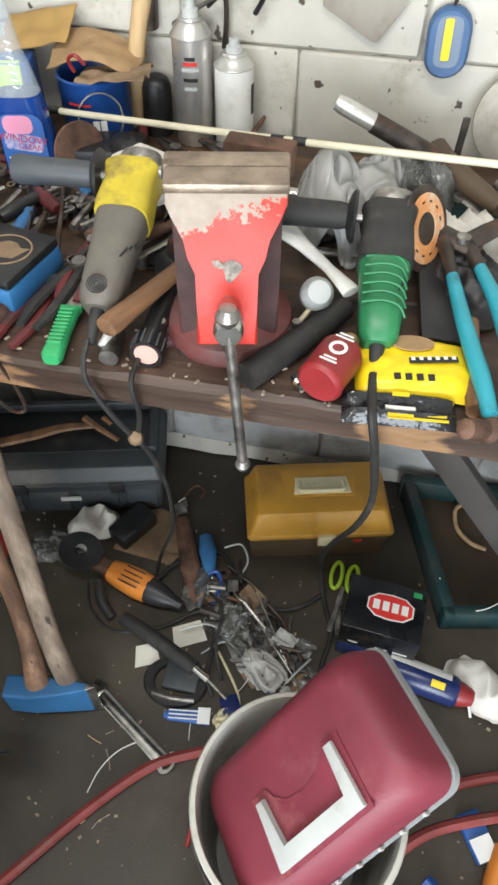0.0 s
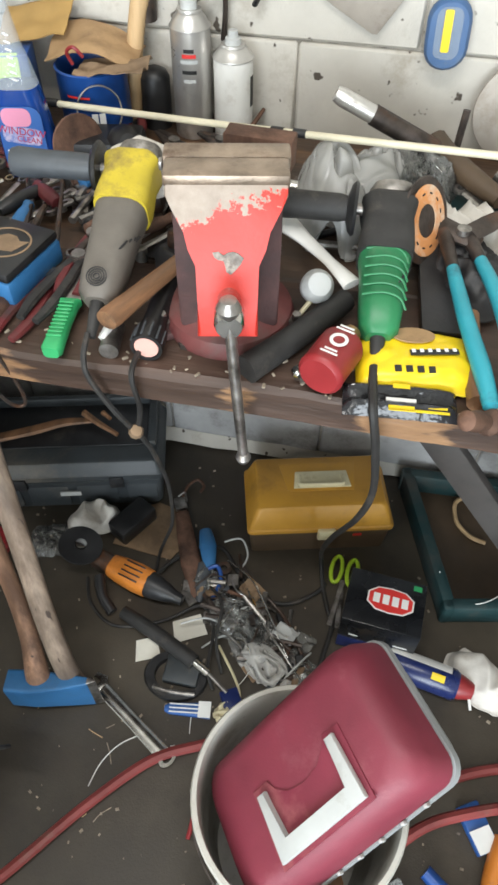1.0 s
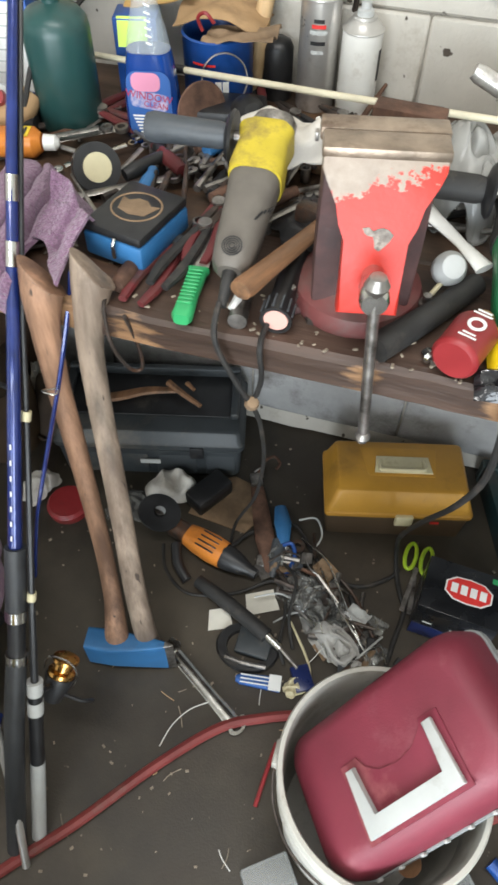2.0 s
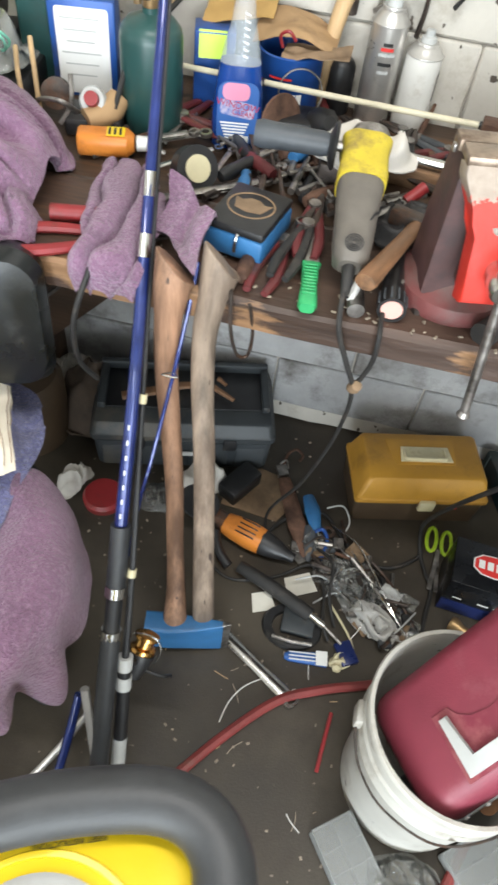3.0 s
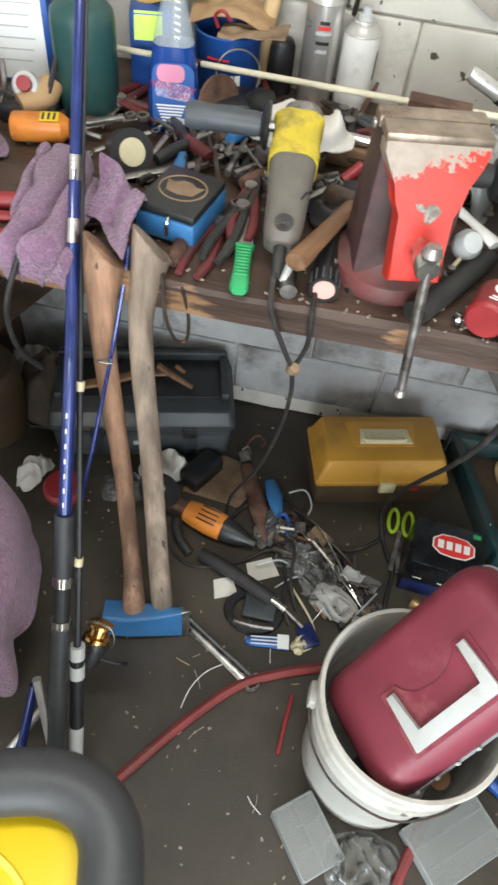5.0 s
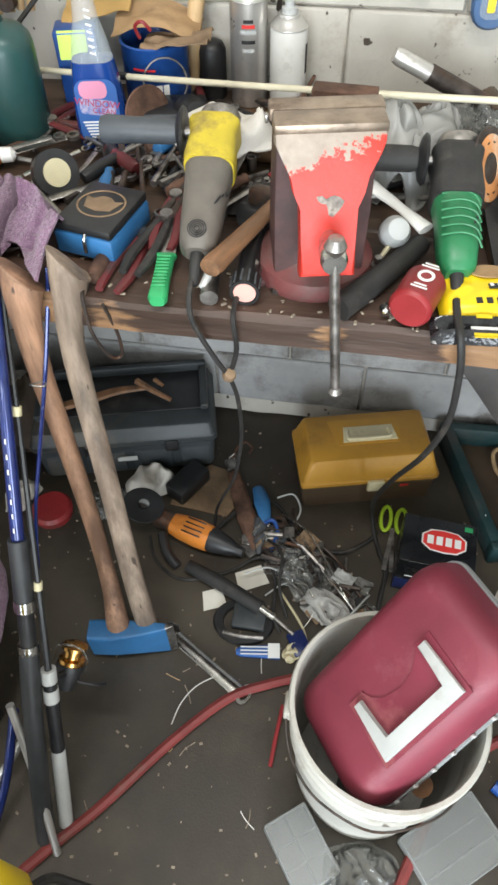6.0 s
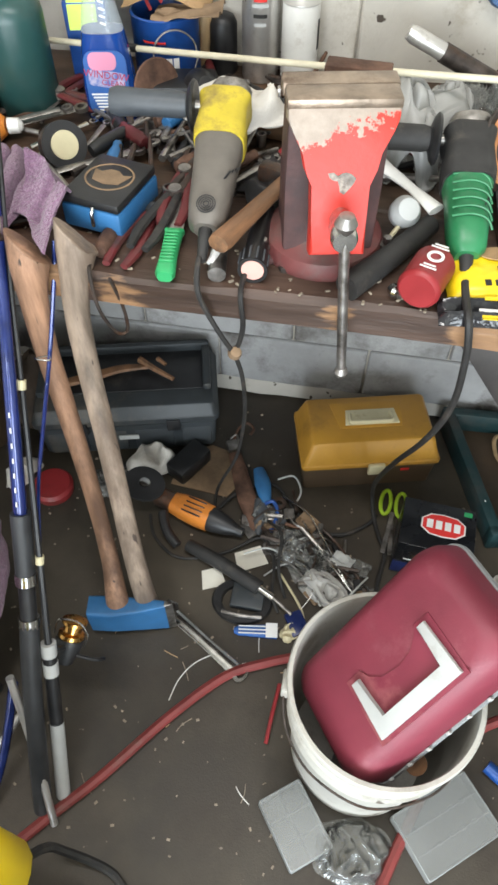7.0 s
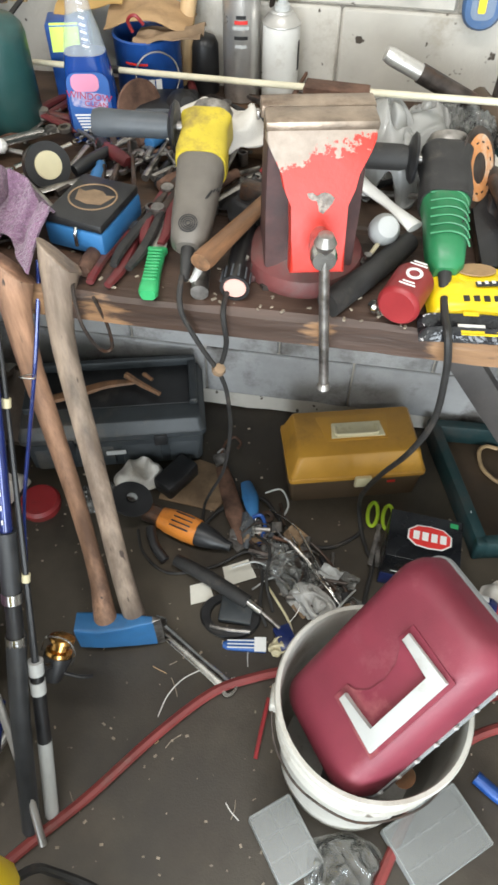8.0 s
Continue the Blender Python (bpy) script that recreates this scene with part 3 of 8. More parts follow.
M_visepaint = vise_paint()
M_chip = mat("bare chipped metal", (0.26, 0.225, 0.195), 0.6, 0.1, 0.4, 90, 0.3, 200, (0.11, 0.085, 0.07), 0.45, 120)
vise = thing("bench_vise", pose(-0.1495, 0.809, BT, 0, 0, 12), "red bench vise with chipped paint and worn bare jaws", "vise")
M_dullred = mat("dusty dull red", (0.135, 0.036, 0.034), 0.6, 0, 0.2, 12, 0.2, 150, (0.10, 0.075, 0.065), 0.42, 8)
bm = B()
lathe(bm, [(0, 0), (0.084, 0), (0.087, 0.012), (0.082, 0.026), (0.066, 0.034), (0.05, 0.05), (0.045, 0.06), (0, 0.06)], pose(0.0, 0.0, 0), 36)
part("swivel_base", bm, M_dullred, vise, "dusty dull red swivel base")
for a in (200, -20):
    bm = B()
    box(bm, 0.045, 0.036, 0.013, pose(0.088 * math.cos(radians(a)), 0.0 + 0.088 * math.sin(radians(a)), 0.0065, 0, 0, a), 0.004)
    part("lug", bm, M_castside, vise)
    bm = B()
    lathe(bm, [(0, 0), (0.011, 0), (0.011, 0.01), (0.006, 0.012), (0.006, 0.022), (0, 0.022)], pose(0.092 * math.cos(radians(a)), 0.092 * math.sin(radians(a)), 0.012), 6)
    part("bolt", bm, M_steel, vise)
# moving jaw: broad head drawn in to a narrow neck, leaning back
half = [(0.064, 0.246), (0.064, 0.232), (0.058, 0.220), (0.046, 0.196), (0.038, 0.178), (0.0345, 0.160), (0.0335, 0.120), (0.0345, 0.078)]
front = half + [(-x, z) for x, z in reversed(half)]
LEAN_V = pose(0, -0.125, 0.076, -20, 0, 0) @ pose(0, 0, -0.078)
UPR = Matrix(((1, 0, 0, 0), (0, 0, 1, 0), (0, 1, 0, 0), (0, 0, 0, 1)))
bm = B()
prism(bm, front, 0.034, LEAN_V @ UPR, 0.004)
part("moving_jaw", bm, M_visepaint, vise, "bright red enamel rubbed bare at the jaw")
bm = B()
box(bm, 0.046, 0.14, 0.085, pose(0, -0.03, 0.100), 0.006)
part("slide", bm, M_castside, vise, "oil-darkened square slide")
bm = B()
prism(bm, [(-0.016, 0.187), (-0.009, 0.188), (-0.004, 0.184), (0.001, 0.187), (0.006, 0.188), (0.012, 0.186), (0.018, 0.181), (0.015, 0.175), (0.011, 0.170), (0.004, 0.163), (-0.001, 0.166), (-0.002, 0.172), (-0.004, 0.178), (-0.010, 0.179), (-0.014, 0.182)], 0.0010, LEAN_V @ pose(0, -0.0012, -0.012) @ UPR)
part("chip", bm, M_chip, vise, "bare grey chip in the paint")
bm = B()
box(bm, 0.131, 0.038, 0.013, pose(0, -0.049, 0.235), 0.003)
part("jaw_plate", bm, M_jaw, vise, "scored steel jaw plate")
bm = B()
box(bm, 0.136, 0.030, 0.016, pose(0, -0.013, 0.2335), 0.003)
part("jaw_plate", bm, M_jaw, vise, "scored steel jaw plate")
bm = B()
box(bm, 0.004, 0.010, 0.010, pose(-0.071, -0.020, 0.228), 0.001)
part("plate_screw", bm, M_steel, vise)
bm = B()
side = [(-0.044, 0.228), (0.020, 0.228), (0.036, 0.12), (0.045, 0.03), (-0.050, 0.03), (-0.048, 0.12)]
prism(bm, side, 0.122, pose(-0.061, 0, 0) @ Matrix(((0, 0, 1, 0), (1, 0, 0, 0), (0, 1, 0, 0), (0, 0, 0, 1))), 0.004)
part("fixed_jaw", bm, M_castside, vise, "oil-darkened maroon casting")
bm = B()
lathe(bm, [(0, 0), (0.014, 0), (0.0165, 0.006), (0.0165, 0.030), (0.013, 0.036), (0.013, 0.055), (0, 0.055)], pose(0.002, -0.158, 0.118) @ YZ, 22)
part("screw_end", bm, M_bright, vise, "polished round screw end")
bm = B()
tube(bm, [(0.002, -0.150, 0.128), (0.004, -0.153, 0.10), (0.010, -0.162, 0.02), (0.018, -0.172, -0.082)], 0.0068, 10)
lathe(bm, [(0, -0.014), (0.009, -0.011), (0.014, 0), (0.009, 0.011), (0, 0.014)], pose(0.002, -0.149, 0.138), 18)
lathe(bm, [(0, -0.010), (0.007, -0.008), (0.010, 0), (0.007, 0.008), (0, 0.010)], pose(0.018, -0.172, -0.084), 16)
part("handle_bar", bm, M_steel, vise, "polished sliding steel bar with ball ends")


# ---- angle grinders on the bench ----
def grinder(name, m, L, body_mat, head_mat, head_len, r, label, grip_mat):
    g = thing(name, m, label, "angle grinder", "angle grinders")
    bm = B()
    loft(bm, [(0.0, rrect(r * 0.9, r * 0.85, r * 0.3)), (0.010, rrect(r * 1.45, r * 1.4, r * 0.5)), (0.04, rrect(r * 1.66, r * 1.6, r * 0.6)), (L * 0.42, rrect(r * 1.82, r * 1.66, r * 0.66)), (L - head_len, rrect(r * 2.05, r * 1.85, r * 0.7))], YZ @ pose(0, 0, 0))
    part("motor_housing", bm, body_mat, g)
    bm = B()
    loft(bm, [(L - head_len - 0.003, rrect(r * 2.12, r * 1.95, r * 0.6)), (L - head_len + 0.012, rrect(r * 2.2, r * 2.0, r * 0.55)), (L - 0.035, rrect(r * 2.0, r * 1.9, r * 0.5)), (L - 0.012, rrect(r * 2.25, r * 2.0, r * 0.5)), (L, rrect(r * 1.9, r * 1.6, r * 0.5))], YZ)
    part("gear_cover", bm, head_mat, g)
    bm = B()
    lathe(bm, [(0, -0.01), (0.03, -0.008), (0.032, 0.012), (0.026, 0.022), (0.012, 0.026), (0, 0.026)], pose(0.004, L + 0.008, -0.004, -62, 0, 0), 20)
    part("gear_head", bm, M_steel, g, "dusty cast alloy gear head")
    for k in range(4):
        for sx in (-1, 1):
            bm = B()
            if sx > 0:
                box(bm, 0.003, 0.020, 0.0022, pose(r * 0.62 + 0.003 * k, 0.075 + 0.008 * k, r * 0.70 - 0.006 * k, 0, 40, -25), 0.0006, 1)
            else:
                if body_mat is not M_grey:
                    bm.free()
                    continue
                lathe(bm, [(0.003 + 0.003 * k, 0), (0.0042 + 0.003 * k, 0), (0.0042 + 0.003 * k, 0.0012), (0.003 + 0.003 * k, 0.0012), (0.003 + 0.003 * k, 0)], pose(0, 0.022, r * 0.80, 12, 0, 0), 16)
            part("vent", bm, M_black, g)
    bm = B()
    tube(bm, [(0, 0.01, 0), (0, -0.02, -0.002), (0, -0.045, -0.008)], [0.011, 0.008, 0.006], 10)
    part("cord_sleeve", bm, M_rubber, g)
    if grip_mat:
        y = L - 0.018
        bm = B()
        lathe(bm, [(0, 0), (0.008, 0), (0.008, 0.03), (0, 0.03)], pose(-r * 0.8, y, 0.004) @ pose(0, 0, 0, 0, -90, 0), 12)
        part("grip_stud", bm, M_steel, g)
        bm = B()
        lathe(bm, [(0, 0), (0.034, 0), (0.036, 0.004), (0.030, 0.009), (0.016, 0.013), (0, 0.013)], pose(-r - 0.010, y, 0.004) @ pose(0, 0, 0, 0, -90, 0), 28)
        part("grip_flange", bm, M_black, g)
        bm = B()
        lathe(bm, [(0, 0), (0.016, 0), (0.0185, 0.01), (0.019, 0.07), (0.021, 0.105), (0.018, 0.115), (0, 0.116)], pose(-r - 0.022, y, 0.004) @ pose(0, 0, 0, 0, -90, 0), 20)
        part("side_grip", bm, grip_mat, g)
    return g


grinder("angle_grinder", along((-0.304, 0.742, 0.900), (-0.320, 0.985, 0.966)), 0.240, M_grey, M_yellow, 0.090, 0.034, "yellow and grey angle grinder lying among tools on the bench", M_handle)
gg = grinder("angle_grinder", along((0.047, 0.768, 0.885), (0.036, 0.978, 0.948)), 0.215, M_green, M_rubber, 0.095, 0.033, "green and black angle grinder with an orange-labelled disc", M_rubber)
for k in range(6):
    bm = B()
    tube(bm, [(-0.026, 0.045 + 0.014 * k, 0.027), (0.0, 0.049 + 0.014 * k, 0.0295), (0.020, 0.044 + 0.014 * k, 0.0275), (0.029, 0.034 + 0.014 * k, 0.018)], 0.0015, 6, 4)
    part("rib", bm, M_green, gg)
bm = B()
lathe(bm, [(0, 0), (0.057, 0), (0.058, 0.002), (0.057, 0.004), (0, 0.004)], pose(0.050, 0.205, -0.016) @ pose(0, 0, 0, 20, 58, 0), 40)
dsc = part("disc", bm, M_iron, gg, "cutting disc with an orange paper label")
bm = B()
lathe(bm, [(0.022, 0.0055), (0.047, 0.0055), (0.047, 0.0048), (0.022, 0.0048), (0.022, 0.0055)], pose(0.050, 0.205, -0.016) @ pose(0, 0, 0, 20, 58, 0), 40)
part("disc_label", bm, mat("faded orange paper", (0.60, 0.25, 0.085), 0.7, 0, 0.15, 20, 0.1, 200, (0.62, 0.50, 0.38), 0.40, 22), dsc, "orange paper disc label")
for a in range(0, 360, 30):
    bm = B()
    box(bm, 0.0022, 0.006, 0.0008, pose(0.050, 0.205, -0.016) @ pose(0, 0, 0, 20, 58, 0) @ pose(0.036 * math.cos(radians(a)), 0.036 * math.sin(radians(a)), 0.006, 0, 0, a))
    part("print_bar", bm, M_ink, dsc)

# ---- cords ----
def cord(name, pts, r, material, label, n=8):
    bm = B()
    tube(bm, pts, r, 8, n)
    return solo(name, bm, material, I4, label, "cord")


cord("power_cord", [(0.047, 0.727, 0.877), (0.049, 0.695, 0.872), (0.054, 0.660, 0.865), (0.066, 0.662, 0.80), (0.080, 0.70, 0.66), (0.072, 0.76, 0.50), (0.046, 0.83, 0.33), (0.030, 0.90, 0.16), (0.032, 0.93, 0.06), (0.045, 0.89, 0.014), (0.062, 0.84, 0.008), (0.078, 0.80, 0.007), (0.068, 0.73, 0.007), (0.062, 0.68, 0.007), (0.05, 0.58, 0.007)], 0.0055, M_rubber, "thick black power cord hanging over the bench edge to the floor")
cord("power_cord", [(-0.304, 0.70, 0.888), (-0.302, 0.672, 0.872), (-0.296, 0.664, 0.845), (-0.275, 0.668, 0.79), (-0.258, 0.678, 0.745), (-0.254, 0.684, 0.735)], 0.0040, M_rubber, "black grinder cord hanging over the bench edge")
cord("extension_cord", [(-0.243, 0.74, 0.858), (-0.244, 0.69, 0.862), (-0.242, 0.668, 0.850), (-0.240, 0.674, 0.80), (-0.248, 0.682, 0.755), (-0.255, 0.687, 0.73), (-0.250, 0.72, 0.64), (-0.258, 0.78, 0.47), (-0.290, 0.85, 0.24), (-0.335, 0.90, 0.07), (-0.352, 0.90, 0.012), (-0.348, 0.85, 0.008)], 0.0038, M_rubber, "black cord hanging from the bench edge to the floor")
bm = B()
lathe(bm, [(0, -0.014), (0.008, -0.012), (0.011, 0), (0.008, 0.012), (0, 0.014)], pose(-0.254, 0.680, 0.737, 30, 20, 0), 10)
solo("cord_tie", bm, M_tan, I4, "twist of tan tape joining the hanging cords", "tape")
cord("extension_cord", [(-0.345, 0.83, 0.02), (-0.30, 0.90, 0.012), (-0.215, 0.945, 0.008), (-0.15, 0.88, 0.007), (-0.10, 0.835, 0.007), (-0.03, 0.83, 0.007), (0.03, 0.87, 0.007), (0.05, 0.90, 0.010)], 0.0052, M_rubber, "black cord lying in a loop on the floor")
cord("extension_cord", [(-0.50, 0.80, 0.012), (-0.47, 0.74, 0.008), (-0.40, 0.70, 0.007), (-0.30, 0.73, 0.01), (-0.22, 0.78, 0.02), (-0.18, 0.73, 0.02), (-0.17, 0.64, 0.03), (-0.15, 0.60, 0.02)], 0.0038, M_rubber, "thin black cord lying among the floor clutter")
cord("power_cord", [(-0.655, 0.85, 0.862), (-0.655, 0.70, 0.866), (-0.660, 0.664, 0.855), (-0.68, 0.64, 0.78), (-0.70, 0.68, 0.66), (-0.69, 0.72, 0.58)], 0.0045, M_rubber, "black cord hanging over the towel and bench edge")
cord("power_cord", [(-0.60, 1.345, 1.30), (-0.625, 1.33, 1.12), (-0.67, 1.27, 1.05), (-0.715, 1.20, 1.0), (-0.74, 1.10, 0.97), (-0.755, 1.05, 0.90)], 0.0045, M_rubber, "black cable running down the wall to the bench")
cord("wire_loop", [(-0.46, 0.70, 0.86), (-0.455, 0.678, 0.855), (-0.45, 0.672, 0.80), (-0.44, 0.69, 0.74), (-0.425, 0.70, 0.735), (-0.42, 0.69, 0.79), (-0.428, 0.68, 0.85)], 0.0028, M_iron, "loop of dark wire hanging from the bench edge")
cord("air_hose", [(-0.66, -0.05, 0.014), (-0.52, 0.115, 0.014), (-0.44, 0.205, 0.014), (-0.335, 0.34, 0.014), (-0.24, 0.44, 0.014), (-0.16, 0.484, 0.014), (-0.08, 0.515, 0.013), (0.02, 0.545, 0.012), (0.14, 0.545, 0.012), (0.28, 0.51, 0.012), (0.42, 0.56, 0.012), (0.62, 0.62, 0.012)], 0.0105, M_hose, "dusty red rubber air hose curving over the floor")
cord("air_hose", [(0.10, 0.10, 0.014), (0.14, 0.20, 0.014), (0.20, 0.33, 0.020), (0.28, 0.42, 0.03), (0.38, 0.47, 0.035), (0.55, 0.53, 0.012)], 0.0105, M_hose, "dusty red rubber air hose beside the bucket")

# ---- the bucket and what is in it ----
bc = thing("bucket", pose(0.048, 0.362, 0), "dirty white five-gallon plastic bucket", "bucket")
bm = B()
lathe(bm, [(0, 0), (0.128, 0), (0.133, 0.004), (0.143, 0.25), (0.145, 0.255), (0.1535, 0.262), (0.1535, 0.268), (0.148, 0.275), (0.1485, 0.295), (0.1535, 0.298), (0.1535, 0.303), (0.149, 0.308), (0.150, 0.345), (0.1575, 0.352), (0.1585, 0.366), (0.156, 0.370), (0.1495, 0.370), (0.1475, 0.362), (0.142, 0.2), (0.128, 0.01), (0, 0.008)], I4, 64)
part("shell", bm, M_bucket, bc)
bm = B()
tube(bm, [(-0.158, 0.0, 0.285), (-0.156, -0.035, 0.268), (-0.138, -0.080, 0.250), (-0.090, -0.128, 0.238), (0.0, -0.157, 0.232), (0.090, -0.128, 0.238), (0.138, -0.080, 0.250), (0.156, -0.035, 0.268), (0.158, 0.0, 0.285)], 0.0022, 6)
part("bail", bm, M_iron, bc, "wire bail hanging down")
for a in (180, 0):
    bm = B()
    box(bm, 0.016, 0.04, 0.04, pose(0.156 * math.cos(radians(a)), 0, 0.285), 0.005)
    part("ear", bm, M_bucket, bc)
bm = B()
lathe(bm, [(0, 0), (0.03, 0.002), (0.034, 0.05), (0.02, 0.07), (0.018, 0.12), (0, 0.121)], pose(0.095, 0.33, 0.19, 30, 10, 0), 16)
solo("mallet", bm, M_wood, I4, "brown wooden mallet standing inside the bucket", "mallet")
bm = B()
lathe(bm, [(0, 0), (0.03, 0.0), (0.03, 0.2), (0, 0.2)], pose(0.03, 0.315, 0.012, 3, 3, 0), 16)
solo("dark_bottle", bm, M_black, I4, "dark bottle standing inside the bucket", "bottle")

BU, BV, BN = Vector((0.5016, 0.4374, 0.7464)), Vector((0.5614, -0.8210, 0.1038)), Vector((-0.6582, -0.3670, 0.6574))
mb = Matrix((BU, -BV, BN)).transposed().to_4x4()
mb.translation = Vector((0.056, 0.336, 0.457)) + 0.004 * BU - 0.022 * BV + Vector((-0.014, 0.003, 0))
tk = thing("tackle_box", mb @ Matrix.Scale(0.955, 4), "maroon plastic tackle box with a grey handle, tilted in the bucket", "tackle box")
bm = B()
loft(bm, [(-0.085, rrect(0.375, 0.218, 0.03)), (-0.045, rrect(0.372, 0.216, 0.035)), (-0.020, rrect(0.362, 0.206, 0.04)), (-0.006, rrect(0.338, 0.182, 0.045)), (0.0, rrect(0.310, 0.154, 0.045))])
part("lid", bm, M_maroon, tk)
bm = B()
loft(bm, [(-0.165, rrect(0.315, 0.165, 0.03)), (-0.102, rrect(0.372, 0.215, 0.035)), (-0.100, rrect(0.380, 0.222, 0.03)), (-0.088, rrect(0.380, 0.222, 0.03))])
M_rimgrey = mat("dusty grey plastic", (0.30, 0.315, 0.32), 0.5, 0, 0.1, 8, 0.08, 250)
part("tray_body", bm, M_rimgrey, tk, "grey lower half with a rim")
# handle seat: a sunken strip, with the folded handle on it
bm = B()
prism(bm, [(-0.078, -0.090), (0.112, -0.090), (0.112, 0.014), (0.080, 0.016), (0.072, 0.002), (0.050, -0.012), (0.018, -0.018), (-0.016, -0.012), (-0.036, 0.002), (-0.044, 0.020), (-0.078, 0.020)], 0.003, pose(0, 0, -0.001), 0.001)
M_recess = mat("scuffed maroon", (0.19, 0.024, 0.044), 0.5, 0, 0.1, 8, 0.1, 300, (0.3, 0.1, 0.1), 0.3, 6)
part("handle_seat", bm, M_recess, tk)
bm = B()
prism(bm, [(-0.068, -0.084), (0.105, -0.084), (0.101, 0.006), (0.085, 0.006), (0.086, -0.062), (-0.046, -0.062), (-0.050, 0.008), (-0.066, 0.008)], 0.010, pose(0, 0, 0.002), 0.0025)
part("handle", bm, M_greyp, tk, "pale grey folding handle")
for k in range(7):
    bm = B()
    box(bm, 0.007, 0.005, 0.010, pose(-0.15 + 0.045 * k, -0.1125, -0.084), 0.0015)
    part("hinge", bm, M_greyp, tk)

# ---- yellow tackle box under the bench ----
tb = thing("tackle_box", pose(-0.002, 1.075, 0, 0, 0, 14.5) @ Matrix.Diagonal((1.045, 1, 1, 1)), "mustard yellow tackle box with a brown base and ivory latch", "tackle box")
bm = B()
loft(bm, [(0.0, rrect(0.312, 0.166, 0.012)), (0.088, rrect(0.322, 0.176, 0.012))])
part("base", bm, M_brownp, tb, "brown plastic lower half")
bm = B()
loft(bm, [(0.089, rrect(0.330, 0.184, 0.010)), (0.099, rrect(0.330, 0.184, 0.010)), (0.102, rrect(0.322, 0.176, 0.010)), (0.160, rrect(0.290, 0.152, 0.012)), (0.166, rrect(0.278, 0.140, 0.012))])
part("lid", bm, M_mustard, tb)
bm = B()
prism(bm, [(-0.088, 0.045), (0.085, 0.045), (0.075, -0.035), (-0.072, -0.035)], 0.002, pose(0, 0.008, 0.1655), 0.0008)
part("lid_panel", bm, M_mustard, tb)
bm = B()
prism(bm, [(-0.058, 0.02), (0.058, 0.02), (0.064, -0.026), (-0.064, -0.026)], 0.004, pose(0.005, 0.006, 0.1675), 0.001)
ho = part("handle_plate", bm, M_ivory, tb, "ivory plastic handle plate")
bm = B()
tube(bm, [(-0.045, 0.014, 0.171), (-0.046, -0.012, 0.175), (-0.03, -0.016, 0.176), (0.03, -0.016, 0.176), (0.052, -0.012, 0.175), (0.052, 0.014, 0.171)], 0.0048, 8, 4)
part("handle", bm, M_ivory, ho)
bm = B()
box(bm, 0.040, 0.012, 0.036, pose(0.012, -0.095, 0.084), 0.004)
part("latch", bm, M_ivory, tb, "ivory plastic latch")
bm = B()
box(bm, 0.02, 0.002, 0.008, pose(0.085, -0.0875, 0.066))
part("badge", bm, M_redink, tb)

# ---- charcoal tool chest ----
tc_ = thing("tool_chest", pose(-0.6275, 1.0915, 0, 0, 0, 14.5), "dusty charcoal plastic tool chest under the bench", "tool chest")
bm = B()
loft(bm, [(0.0, rrect(0.435, 0.195, 0.014)), (0.012, rrect(0.445, 0.205, 0.014)), (0.108, rrect(0.455, 0.215, 0.014)), (0.112, rrect(0.44, 0.20, 0.012)), (0.120, rrect(0.44, 0.20, 0.012))])
part("body", bm, M_tote, tc_)
for x, w in ((-0.165, 0.085), (-0.055, 0.10), (0.065, 0.10), (0.175, 0.075)):
    bm = B()
    box(bm, w, 0.010, 0.075, pose(x, -0.104, 0.054, -3, 0, 0), 0.004)
    part("panel", bm, M_tote, tc_)
for x in (-0.115, 0.118):
    bm = B()
    box(bm, 0.034, 0.010, 0.040, pose(x, -0.113, 0.112), 0.003)
    part("latch", bm, M_black, tc_, "dark snap latch")
bm = B()
loft(bm, [(0.121, rrect(0.470, 0.228, 0.016)), (0.136, rrect(0.470, 0.228, 0.016)), (0.141, rrect(0.460, 0.218, 0.015)), (0.168, rrect(0.450, 0.204, 0.014)), (0.172, rrect(0.442, 0.196, 0.013))])
part("lid", bm, M_tote, tc_)
bm = B()
box(bm, 0.425, 0.140, 0.006, pose(0, 0.022, 0.1725), 0.002)
part("tray", bm, M_black, tc_, "dark recessed top tray")
bm = B()
box(bm, 0.435, 0.016, 0.030, pose(0.0, 0.092, 0.186), 0.005)
box(bm, 0.020, 0.150, 0.022, pose(0.208, 0.02, 0.182), 0.005)
box(bm, 0.020, 0.150, 0.022, pose(-0.208, 0.02, 0.182), 0.005)
part("tray_rim", bm, M_tote, tc_)
bm = B()
box(bm, 0.05, 0.003, 0.014, pose(0.0, -0.1125, 0.07, -3, 0, 0))
part("badge", bm, M_greyp, tc_)
bm = B()
tube(bm, [(-0.775, 1.03, 0.186), (-0.70, 1.07, 0.188), (-0.64, 1.105, 0.190), (-0.57, 1.125, 0.192)], [0.014, 0.015, 0.013, 0.008], 8, 6, 0.55)
tube(bm, [(-0.60, 1.14, 0.196), (-0.55, 1.115, 0.194), (-0.50, 1.095, 0.190)], [0.010, 0.008, 0.006], 6, 4)
tube(bm, [(-0.555, 1.15, 0.198), (-0.53, 1.135, 0.196)], [0.007, 0.005], 6, 2)
solo("rusty_hand_tool", bm, M_wood, I4, "worn brown wooden tool handle lying on the tool chest", "tool")

